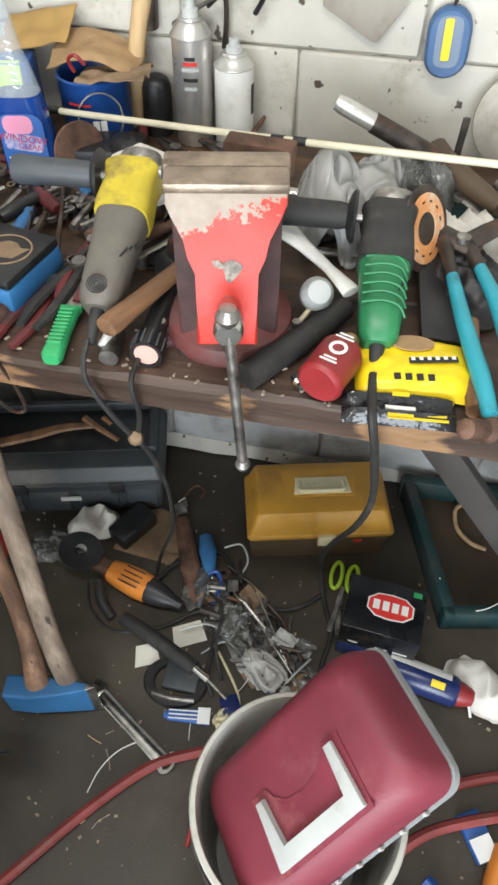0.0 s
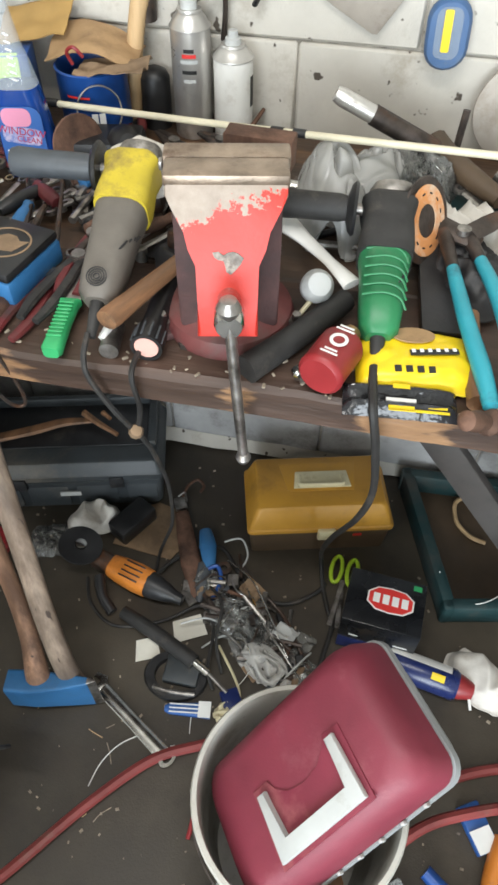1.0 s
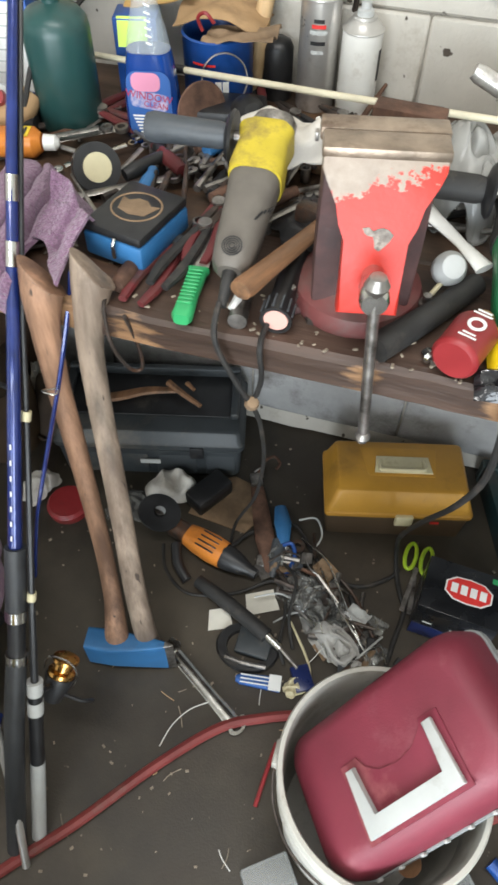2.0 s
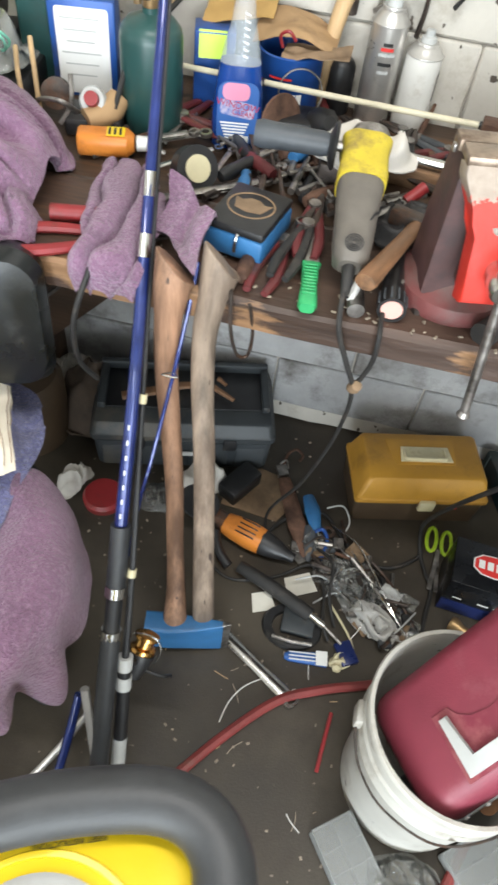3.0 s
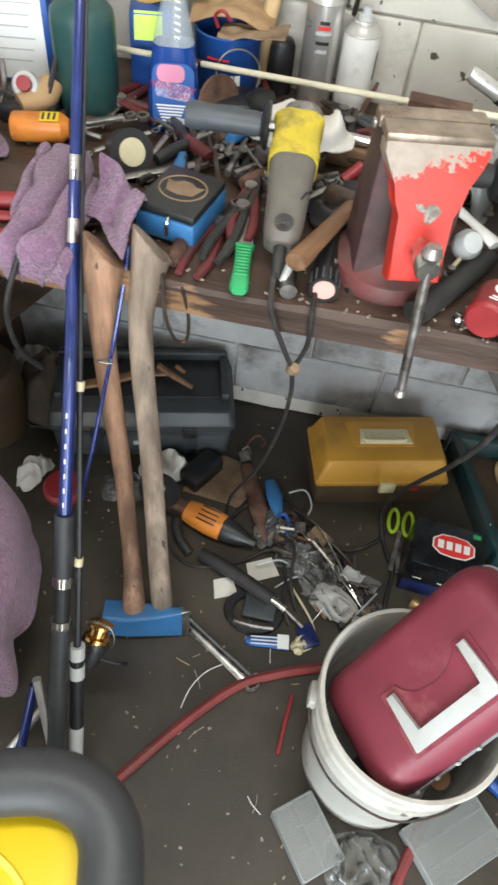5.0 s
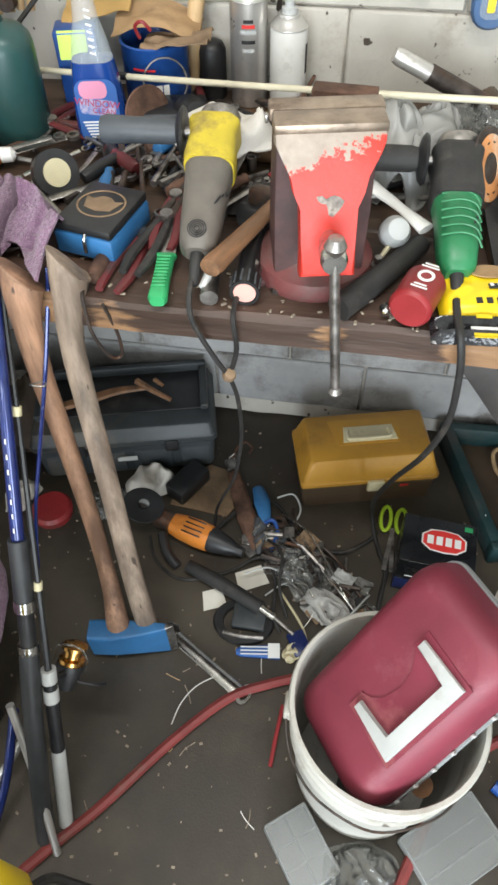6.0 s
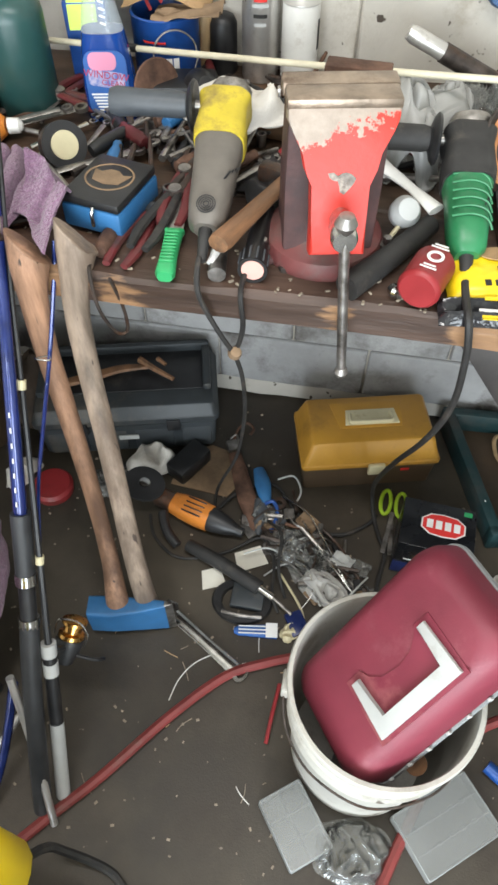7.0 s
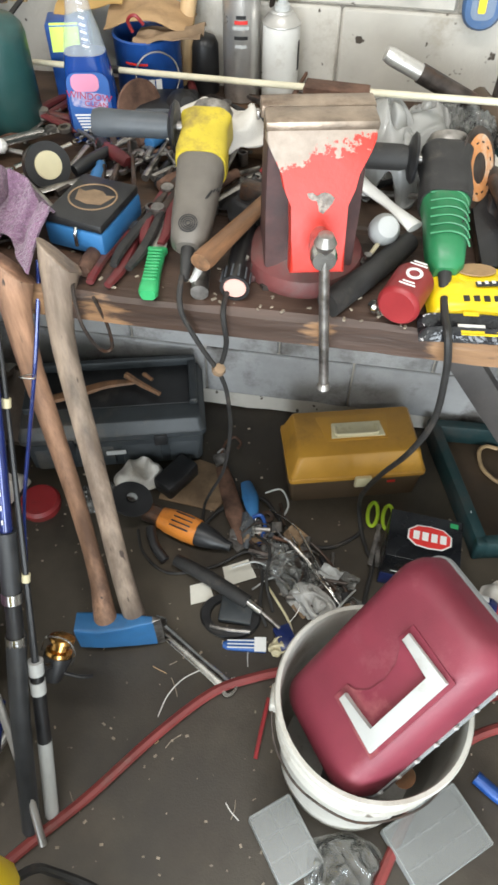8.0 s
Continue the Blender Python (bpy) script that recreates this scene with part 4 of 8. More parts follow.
# ---- small black card box with a red oval mark ----
pb = thing("card_box", pose(0.177, 0.815, 0, 0, 0, -5), "glossy black card box with a red oval mark and white bars", "box")
bm = B()
box(bm, 0.163, 0.124, 0.135, pose(0, 0, 0.0675), 0.0015)
part("carton", bm, M_boxblack, pb)
bm = B()
box(bm, 0.161, 0.002, 0.045, pose(0, -0.0626, 0.03))
part("navy_band", bm, M_navy, pb)
hexo = [(-0.049, 0.012), (-0.030, 0.027), (0.0, 0.030), (0.030, 0.027), (0.049, 0.012), (0.049, -0.012), (0.030, -0.027), (0.0, -0.030), (-0.030, -0.027), (-0.049, -0.012)]
bm = B()
prism(bm, hexo, 0.0006, pose(0.010, 0.004, 0.135))
mk = part("emblem_border", bm, M_label, pb)
bm = B()
prism(bm, [(x * 0.93, y * 0.9) for x, y in hexo], 0.0006, pose(0.010, 0.004, 0.1356))
part("emblem", bm, M_redink, mk, "red oval emblem")
for x in (-0.030, -0.010, 0.010, 0.030):
    bm = B()
    box(bm, 0.014, 0.022, 0.0006, pose(0.010 + x, 0.004, 0.1365))
    part("emblem_bar", bm, M_label, mk)
bm = B()
box(bm, 0.018, 0.012, 0.0006, pose(0.062, 0.048, 0.1354))
part("sticker", bm, M_greenh, pb, "small green sticker")
for x, w in ((-0.05, 0.02), (0.01, 0.025), (0.05, 0.03)):
    bm = B()
    box(bm, w, 0.0006, 0.004, pose(x, -0.0624, 0.07))
    part("print_bar", bm, M_label, pb)

# ---- axes leaning on the bench ----
def helve(pts, radii, tilt):
    """A curved flattened handle, its swollen end cut off at a slant."""
    bm = B()
    path = spline(pts, 6)
    rs = [radii[min(int(i / 6), len(radii) - 2)] * (1 - (i / 6 - min(int(i / 6), len(radii) - 2))) + radii[min(int(i / 6), len(radii) - 2) + 1] * (i / 6 - min(int(i / 6), len(radii) - 2)) for i in range(len(path))]
    rings = []
    for i, p in enumerate(path):
        d = (path[min(i + 1, len(path) - 1)] - path[max(0, i - 1)]).normalized()
        sd = (Vector((1, 0.25, 0)) - d * Vector((1, 0.25, 0)).dot(d)).normalized()
        nr = sd.cross(d)
        k = max(0.0, (i - len(path) + 7) / 6) ** 1.5
        ring = []
        for a in range(18):
            c, e = math.cos(math.pi * a / 9), math.sin(math.pi * a / 9)
            o = sd * c * rs[i] + nr * e * rs[i] * (0.78 - 0.12 * k)
            ring.append(bm.verts.new(p + o - d * (c * rs[i] * tilt * k)))
        rings.append(ring)
    for a, b in zip(rings, rings[1:]):
        for k in range(18):
            bm.faces.new((a[k], a[(k + 1) % 18], b[(k + 1) % 18], b[k]))
    bm.faces.new(rings[0])
    top = bm.faces.new(rings[-1])
    bmesh.ops.bevel(bm, geom=list(top.edges), offset=0.003, segments=2, profile=0.5, affect="EDGES")
    return bm


ax = thing("axe", I4, "felling axe with a blue painted head and curved brown helve", "axe", "axes")
part("helve", helve([(-0.482, 0.515, 0.075), (-0.487, 0.530, 0.12), (-0.496, 0.563, 0.20), (-0.507, 0.592, 0.31), (-0.515, 0.612, 0.46), (-0.531, 0.638, 0.60), (-0.543, 0.656, 0.715), (-0.542, 0.664, 0.81), (-0.539, 0.671, 0.855), (-0.536, 0.680, 0.888)], [0.027, 0.024, 0.0185, 0.0165, 0.0165, 0.0175, 0.0185, 0.021, 0.0265, 0.0315], 0.75), M_helve2, ax, "brown wooden helve")
bm = B()
hm = along((-0.545, 0.506, 0.066), (-0.362, 0.535, 0.066))
loft(bm, [(0.0, rrect(0.044, 0.090, 0.006)), (0.05, rrect(0.050, 0.086, 0.008)), (0.11, rrect(0.034, 0.098, 0.006)), (0.165, rrect(0.014, 0.116, 0.003))], hm @ pose(0, 0, 0, -90, 0, 0) @ pose(0, 0, 0, 0, 0, 0))
hd = part("axe_head", bm, M_blue, ax, "blue painted steel head")
bm = B()
loft(bm, [(0.163, rrect(0.0145, 0.1165, 0.003)), (0.180, rrect(0.003, 0.120, 0.0005))], hm @ pose(0, 0, 0, -90, 0, 0))
part("cutting_edge", bm, M_steel, hd, "bare worn steel edge")
ax2 = thing("axe", I4, "axe with a curved grey-brown helve leaning on the bench", "axe", "axes")
part("helve", helve([(-0.424, 0.548, 0.025), (-0.430, 0.545, 0.13), (-0.442, 0.567, 0.289), (-0.455, 0.598, 0.427), (-0.469, 0.630, 0.563), (-0.485, 0.662, 0.675), (-0.491, 0.682, 0.771), (-0.483, 0.690, 0.838), (-0.479, 0.698, 0.868), (-0.476, 0.706, 0.893)], [0.024, 0.023, 0.0205, 0.0190, 0.0185, 0.0185, 0.0190, 0.0225, 0.027, 0.0315], 0.75), M_helve, ax2, "weathered grey wooden helve")
bm = B()
hm2 = along((-0.48, 0.545, 0.032), (-0.385, 0.555, 0.032))
loft(bm, [(0.0, rrect(0.030, 0.05, 0.006)), (0.05, rrect(0.034, 0.05, 0.008)), (0.09, rrect(0.012, 0.06, 0.004))], hm2 @ pose(0, 0, 0, -90, 0, 0))
part("axe_head", bm, M_iron, ax2, "dark rusty steel head")

# ---- fishing rods leaning on the bench ----
rod = thing("fishing_rod", I4, "long blue lacquered fishing rod with black grips and silver rings", "fishing rod", "fishing rods")
RA = [Vector(p) for p in ((-0.527, 0.135, 0.014), (-0.540, 0.272, 0.245), (-0.551, 0.362, 0.360), (-0.554, 0.406, 0.435), (-0.561, 0.469, 0.535), (-0.571, 0.585, 0.725), (-0.588, 0.706, 0.900), (-0.598, 0.775, 0.998), (-0.625, 0.95, 1.225))]
bm = B()
tube(bm, RA[:3], 0.0170, 12)
part("butt_grip", bm, M_foam, rod, "black foam butt grip")
bm = B()
tube(bm, RA[2:4], 0.014, 12)
part("reel_seat", bm, M_black, rod)
for a, b in ((RA[2], RA[3]), (RA[3], RA[2])):
    d = (b - a).normalized() * 0.010
    bm = B()
    tube(bm, [a - d, a + d], 0.0178, 14, 1)
    part("ring", bm, M_bright, rod, "silver ring")
bm = B()
tube(bm, RA[3:5], 0.0165, 12)
part("fore_grip", bm, M_foam, rod, "black foam fore grip")
bm = B()
tube(bm, RA[4:], [0.0112, 0.0100, 0.0086, 0.0076, 0.0056], 12)
part("blank", bm, M_rodblue, rod)
for i, f in ((5, 0.97), (6, 0.62)):
    p = RA[i].lerp(RA[i + 1], f)
    d = (RA[i + 1] - RA[i]).normalized() * 0.016
    bm = B()
    tube(bm, [p - d, p + d], 0.0098 if i == 5 else 0.0090, 12, 1)
    part("wrap", bm, M_bright, rod, "silver thread wrap")
for k in range(7):
    p = RA[4].lerp(RA[5], 0.08 + 0.11 * k) + Vector((0.001, -0.0085, 0.008))
    d = (RA[5] - RA[4]).normalized()
    bm = B()
    box(bm, 0.0024, 0.008, 0.0012, along(p, p + d, (0, -0.8, 0.6)) @ pose(0, 0, 0.0005))
    part("print_bar", bm, M_label, rod)

rod2 = thing("fishing_rod", I4, "slim black fishing rod with a banded grip and gold reel", "fishing rod", "fishing rods")
RB = [Vector(p) for p in ((-0.498, 0.165, 0.012), (-0.510, 0.258, 0.165), (-0.516, 0.302, 0.242), (-0.522, 0.340, 0.304), (-0.533, 0.430, 0.460), (-0.560, 0.590, 0.705), (-0.576, 0.690, 0.865), (-0.610, 0.90, 1.15))]
bm = B()
tube(bm, RB[:2], [0.0135, 0.013], 12)
part("grip", bm, M_greyp, rod2, "worn grey grip")
bm = B()
tube(bm, RB[1:4], [0.013, 0.012, 0.0125], 12)
part("seat", bm, M_black, rod2)
for f in (0.0, 0.55):
    p = RB[3].lerp(RB[2], f)
    d = (RB[3] - RB[2]).normalized() * 0.013
    bm = B()
    tube(bm, [p - d, p + d], 0.0138, 12, 1)
    part("ring", bm, M_greyp, rod2, "pale ring")
bm = B()
tube(bm, RB[3:], [0.007, 0.0055, 0.0045, 0.004, 0.003], 8)
part("blank", bm, M_black, rod2)
for i in (4, 5):
    bm = B()
    tube(bm, [RB[i] - Vector((0, 0.004, 0.006)), RB[i] + Vector((0, 0.004, 0.006))], 0.0072, 10, 1)
    part("wrap", bm, M_ivory, rod2)
rl = along((-0.508, 0.385, 0.255), (-0.494, 0.452, 0.32))
bm = B()
lathe(bm, [(0, 0), (0.024, 0), (0.024, 0.008), (0.017, 0.011), (0.017, 0.024), (0.023, 0.027), (0.023, 0.033), (0.012, 0.038), (0, 0.038)], rl @ YZ, 28)
part("spool", bm, M_gold, rod2, "gold spool")
bm = B()
lathe(bm, [(0, -0.055), (0.016, -0.05), (0.021, -0.03), (0.026, -0.006), (0.026, 0.0), (0, 0.0)], rl @ YZ, 20)
part("reel_body", bm, M_black, rod2)
bm = B()
tube(bm, [rl @ Vector((0.03, -0.01, 0.0)), rl @ Vector((0.036, 0.02, 0.012)), rl @ Vector((0.022, 0.045, 0.028)), rl @ Vector((-0.015, 0.04, 0.034)), rl @ Vector((-0.03, 0.0, 0.01))], 0.0018, 6)
part("bail_wire", bm, M_bright, rod2)
bm = B()
tube(bm, [rl @ Vector((0, -0.02, 0.0)), (-0.513, 0.345, 0.29)], 0.006, 8, 2)
tube(bm, [rl @ Vector((0.02, -0.03, 0.0)), rl @ Vector((0.05, -0.03, -0.01)), rl @ Vector((0.06, -0.035, -0.035))], 0.0035, 8, 3)
part("crank", bm, M_black, rod2)

rod3 = thing("fishing_rod", I4, "thin blue fishing rod tip with a wire guide", "fishing rod", "fishing rods")
bm = B()
tube(bm, [(-0.553, 0.470, 0.44), (-0.544, 0.512, 0.548), (-0.533, 0.550, 0.625), (-0.522, 0.632, 0.742), (-0.515, 0.690, 0.835), (-0.512, 0.71, 0.88)], [0.0030, 0.0030, 0.0032, 0.0034, 0.0034, 0.003], 8)
part("blank", bm, M_rodblue, rod3)
bm = B()
c = Vector((-0.523, 0.628, 0.735))
tube(bm, [c, c + Vector((-0.012, -0.02, 0.012)), c + Vector((0.012, -0.024, 0.016)), c], 0.0016, 6, 3)
part("guide", bm, M_bright, rod3)
bm = B()
tube(bm, [(-0.575, 0.285, 0.29), (-0.54, 0.21, 0.15), (-0.499, 0.115, 0.008)], 0.0075, 10)
solo("aluminium_pole", bm, M_can, I4, "short bare aluminium pole leaning by the rods", "pole")
bm = B()
tube(bm, [(-0.60, 0.30, 0.20), (-0.61, 0.20, 0.09), (-0.63, 0.10, 0.01)], 0.009, 10)
solo("aluminium_pole", bm, M_rodblue, I4, "blue tube leaning below the draped towel", "pole")
bm = B()
tube(bm, [(-0.59, 0.29, 0.12), (-0.64, 0.22, 0.05), (-0.70, 0.13, 0.01)], 0.0075, 10)
solo("aluminium_pole", bm, M_can, I4, "bare aluminium tube below the draped towel", "pole")

# ---- chair with towels and clothes ----
CH = pose(-0.87, 0.37, 0, 0, 0, 15)
ch = thing("chair", CH, "black vinyl chair covered with towels", "chair")
bm = B()
loft(bm, [(0.0, rrect(0.38, 0.17, 0.035)), (0.010, rrect(0.425, 0.222, 0.04)), (0.045, rrect(0.44, 0.24, 0.045)), (0.066, rrect(0.42, 0.22, 0.045)), (0.074, rrect(0.36, 0.17, 0.04))], CH.inverted() @ pose(-0.948, 0.640, 0.755, 84, 0, 15))
part("backrest", bm, M_vinyl, ch)
bm = B()
loft(bm, [(0.40, rrect(0.36, 0.36, 0.10)), (0.42, rrect(0.42, 0.42, 0.14)), (0.465, rrect(0.42, 0.42, 0.14)), (0.485, rrect(0.36, 0.36, 0.12))])
part("seat", bm, M_vinyl, ch)
bm = B()
box(bm, 0.05, 0.02, 0.34, CH.inverted() @ pose(-0.94, 0.615, 0.52, -4, 0, 15), 0.004)
box(bm, 0.05, 0.14, 0.02, CH.inverted() @ pose(-0.925, 0.555, 0.39, 0, 0, 15), 0.004)
part("back_post", bm, M_black, ch)
bm = B()
lathe(bm, [(0, 0.05), (0.035, 0.05), (0.03, 0.41), (0, 0.41)], I4, 16)
part("column", bm, M_black, ch)
for k in range(5):
    a = radians(72 * k - 29)
    bm = B()
    tube(bm, [(0, 0, 0.08), (0.11 * math.cos(a), 0.11 * math.sin(a), 0.075), (0.16 * math.cos(a), 0.16 * math.sin(a), 0.055)], [0.03, 0.024, 0.018], 8, 4)
    part("leg", bm, M_black, ch)
    bm = B()
    lathe(bm, [(0, -0.012), (0.024, -0.012), (0.027, 0), (0.024, 0.012), (0, 0.012)], pose(0.16 * math.cos(a), 0.16 * math.sin(a), 0.027, 90, 0, 72 * k - 29), 16)
    part("caster", bm, M_black, ch)


def skirt(name, material, label, c, flat, top, length, seed, amp, fingers):
    """A cloth thrown over a round seat, falling in soft pleats to an uneven hem."""
    bm = B()
    bend = 0.055

    def fn(u, v):
        th = 2 * math.pi * u
        x, y = math.cos(th), math.sin(th)
        k = noise.noise(Vector((x * 1.6 + seed, y * 1.6, seed)))
        L = length * (1 + 0.16 * k) + 0.085 * math.exp(-((math.degrees(th) - 337) / 7) ** 2)
        s = v * (flat + bend * 1.45 + L)
        lump = 0.022 * fold(x * s, y * s, 5, seed)
        if s < flat:
            r, z = s, top + lump
        elif s < flat + bend * 1.45:
            a = (s - flat) / bend
            r, z = flat + bend * math.sin(a), top + lump - bend * (1 - math.cos(a))
        else:
            e = s - flat - bend * 1.45
            r = flat + bend * math.sin(1.45) + e * 0.13
            z = top + lump - bend * (1 - math.cos(1.45)) - e * 0.985
            g = min(1.0, e / 0.10)
            g = g * g * (3 - 2 * g)
            w = fingers * th + 2.2 * noise.noise(Vector((x * 2.3, y * 2.3, seed + 4)))
            fall = 0.5 + 0.5 * math.sin(w)
            deep = 0.15 + 0.85 * math.exp(-((math.degrees(th) - 322) / 26) ** 2)
            r += amp * g * deep * (abs(fall) ** 0.55 - 0.62)
            z += 0.020 * g * (1 - fall) * deep
        r += 0.008 * noise.noise(Vector((x * 4, y * 4, v * 3 + seed)))
        return Vector((c[0] + r * x, c[1] + r * y, z))

    p = 260
    q = 60
    rows = [[bm.verts.new(fn(i / p, max(0.02, j / q))) for i in range(p)] for j in range(q + 1)]
    inner = [[bm.verts.new(v.co + Vector(((c[0] - v.co.x) * 0.02, (c[1] - v.co.y) * 0.02, -0.005))) for v in row] for row in rows]
    for j in range(q):
        for i in range(p):
            k = (i + 1) % p
            bm.faces.new((rows[j][i], rows[j][k], rows[j + 1][k], rows[j + 1][i]))
            bm.faces.new((inner[j][k], inner[j][i], inner[j + 1][i], inner[j + 1][k]))
    for i in range(p):
        k = (i + 1) % p
        bm.faces.new((rows[q][i], rows[q][k], inner[q][k], inner[q][i]))
    bm.faces.new(rows[0])
    return solo(name, bm, material, I4, label, "towel", "towels", angle=80)


skirt("towel", M_purple, "mauve terry towel draped over the chair seat", (-0.845, 0.345), 0.185, 0.510, 0.100, 3.0, 0.042, 15)
crumple("towel", pose(-0.893, 0.430, 0.508, 0, 0, -2), 0.29, 0.56, 0.085, M_peri, "periwinkle blue terry towel crumpled on the chair", "towel", 4.2, 7.0, 64, group="towels")
QA, QB, QC, QD = Vector((-0.830, 0.400, 0.590)), Vector((-0.738, 0.491, 0.582)), Vector((-0.806, 0.632, 0.612)), Vector((-1.03, 0.58, 0.64))


def shirt_sheet(u, v):
    p = QA.lerp(QB, u).lerp(QD.lerp(QC, u), v)
    w = fold(p.x + 0.4 * p.y, p.y - 0.3 * p.x, 7.5, 6.4)
    return p + Vector((0.012 * noise.noise(Vector((u * 4, v * 4, 1))), 0.012 * noise.noise(Vector((u * 4, v * 4, 5))), 0.034 * w * min(1.0, 6 * v * (1.02 - v) + 0.15)))


shirt_ = thing("shirt", I4, "cream cotton shirt with a brown print, crumpled on the towels", "shirt")
bm = B()
surface(bm, 60, 60, shirt_sheet, 0.002)
part("cloth", bm, M_shirt, shirt_)
bm = B()
surface(bm, 8, 50, lambda u, v: shirt_sheet(0.87 + 0.125 * u, 0.02 + 0.96 * v) + Vector((0, 0, 0.0055)), 0.002)
part("hem", bm, M_hem, shirt_, "stitched cream hem")
for f in (0.885, 0.975):
    bm = B()
    tube(bm, [shirt_sheet(f, 0.04 + 0.0368 * i) + Vector((0, 0, 0.0085)) for i in range(26)], 0.0007, 4, 1)
    part("stitching", bm, M_wood, shirt_)
heap(pose(-0.955, 0.555, 0.565, 4, 6, 25), 0.24, 0.20, 0.13, 7.0, M_shirt, "brown printed cotton sleeve bunched on the chair", 6.4, "shirt", "shirt", "", 0.03, 70)

# ---- the machine with the padded loop handle ----
mc = thing("wheeled_machine", I4, "yellow plastic machine with a padded black loop handle", "machine")
LP = [(-0.72, -0.42, 0.93), (-0.71, -0.24, 0.945), (-0.665, -0.152, 0.953), (-0.585, -0.085, 0.957), (-0.495, -0.030, 0.957), (-0.455, -0.006, 0.957), (-0.410, 0.014, 0.957), (-0.358, 0.028, 0.957), (-0.326, 0.024, 0.957), (-0.306, 0.006, 0.956), (-0.297, -0.022, 0.954), (-0.290, -0.09, 0.95), (-0.285, -0.22, 0.94), (-0.28, -0.42, 0.93)]
bm = B()
tube(bm, LP[2:11], 0.0212, 20, 8)
part("foam_grip", bm, M_foam, mc, "black foam grip")
bm = B()
tube(bm, LP[10:], 0.0165, 14)
tube(bm, LP[:3], 0.0155, 14)
part("handle_tube", bm, M_greyp, mc, "grey steel handle tube")
outl = [(-0.69, -0.42), (-0.305, -0.42), (-0.304, -0.10), (-0.304, -0.015), (-0.312, 0.010), (-0.332, 0.020), (-0.362, 0.018), (-0.41, 0.004), (-0.47, -0.024), (-0.56, -0.080), (-0.64, -0.135), (-0.68, -0.2)]
bm = B()
prism(bm, outl[::-1], 0.035, pose(0, 0, 0.898), 0.008)
pn = part("panel", bm, M_yellowc, mc)
bm = B()
lathe(bm, [(0.0, 0), (0.060, 0), (0.060, 0.003), (0.056, 0.005), (0.0, 0.005)], pose(-0.402, -0.084, 0.933), 48)
part("dial", bm, M_greyp, pn, "round grey dial plate")
bm = B()
lathe(bm, [(0.068, 0), (0.074, 0), (0.073, 0.0014), (0.069, 0.0014), (0.068, 0)], pose(-0.402, -0.084, 0.933), 48)
part("ridge", bm, M_yellowc, pn)
text_mesh("RESET INSTRUCTIONS", 0.0050, pose(-0.408, -0.006, 0.9334, 0, 0, 201), M_ink, pn)
for k in range(5):
    bm = B()
    box(bm, 0.050 - 0.008 * (k % 2), 0.0009, 0.0004, pose(-0.411 - 0.0012 * k, -0.0005 + 0.0030 * k, 0.9333, 0, 0, 21))
    part("print_bar", bm, M_ink, pn)
bm = B()
box(bm, 0.20, 0.45, 0.22, pose(-0.515, -0.165, 0.43), 0.04, 3)
box(bm, 0.24, 0.20, 0.36, pose(-0.50, -0.32, 0.72), 0.04, 3)
part("body", bm, M_yellowc, mc)
bm = B()
box(bm, 0.36, 0.34, 0.28, pose(-0.48, -0.28, 0.20), 0.04, 3)
part("base", bm, M_black, mc)
for x in (-0.70, -0.28):
    bm = B()
    lathe(bm, [(0, -0.03), (0.10, -0.03), (0.115, -0.02), (0.115, 0.02), (0.10, 0.03), (0, 0.03)], pose(x, -0.33, 0.115, 0, 90, 0), 32)
    part("wheel", bm, M_rubber, mc)
bm = B()
tube(bm, [(-0.50, -0.02, 0.30), (-0.47, 0.06, 0.16), (-0.44, 0.07, 0.10), (-0.37, 0.06, 0.03), (-0.33, 0.03, 0.012)], 0.008, 8)
part("lead", bm, M_rubber, mc)

# ---- small tools, built by kind ----
def wrench(m, L, material, label, ring=True):
    t = thing("wrench", m, label, "wrench", "loose hand tools")
    bm = B()
    tube(bm, [(0, 0.012, 0.005), (0, L * 0.5, 0.0055), (0, L - 0.012, 0.005)], [L * 0.045, L * 0.042, L * 0.047], 8, 4, 0.36)
    part("shank", bm, material, t)
    bm = B()
    pr = [(L * 0.062 * a, b) for a, b in ((0.55, 0.0), (1.0, 0.0), (1.05, L * 0.02), (1.0, L * 0.04), (0.55, L * 0.04), (0.55, 0.0))]
    lathe(bm, pr, pose(0, L, 0), 20)
    part("ring", bm, material, t)
    bm = B()
    w = L * 0.07
    prism(bm, [(-w, -w * 1.3), (-w * 0.42, -w * 1.3), (-w * 0.42, 0), (w * 0.42, 0), (w * 0.42, -w * 1.3), (w, -w * 1.3), (w, 0.3 * w), (0.4 * w, w), (-0.4 * w, w), (-w, 0.3 * w)], L * 0.035, pose(0, 0.0, 0, 0, 0, 12), 0.0008)
    part("open_jaw", bm, material, t)
    return t


def pliers(m, L, grip, label, spread=0.10):
    t = thing("pliers", m, label, "pliers", "loose hand tools")
    for s in (-1, 1):
        bm = B()
        tube(bm, [(s * 0.006, L * 0.66, 0.008), (s * L * spread, L * 0.42, 0.008), (s * L * spread * 1.25, L * 0.18, 0.008), (s * L * spread * 0.95, 0, 0.008)], [0.006, 0.0075, 0.0085, 0.006], 8, 5, 0.8)
        part("grip", bm, grip, t)
        bm = B()
        tube(bm, [(-s * 0.004, L * 0.62, 0.008), (s * 0.007, L * 0.76, 0.008), (s * 0.003, L, 0.008)], [0.009, 0.008, 0.003], 8, 4, 0.7)
        part("jaw", bm, M_iron, t)
    bm = B()
    lathe(bm, [(0, 0), (0.010, 0), (0.010, 0.016), (0, 0.017)], pose(0, L * 0.68, 0), 14)
    part("pivot", bm, M_steel, t)
    return t


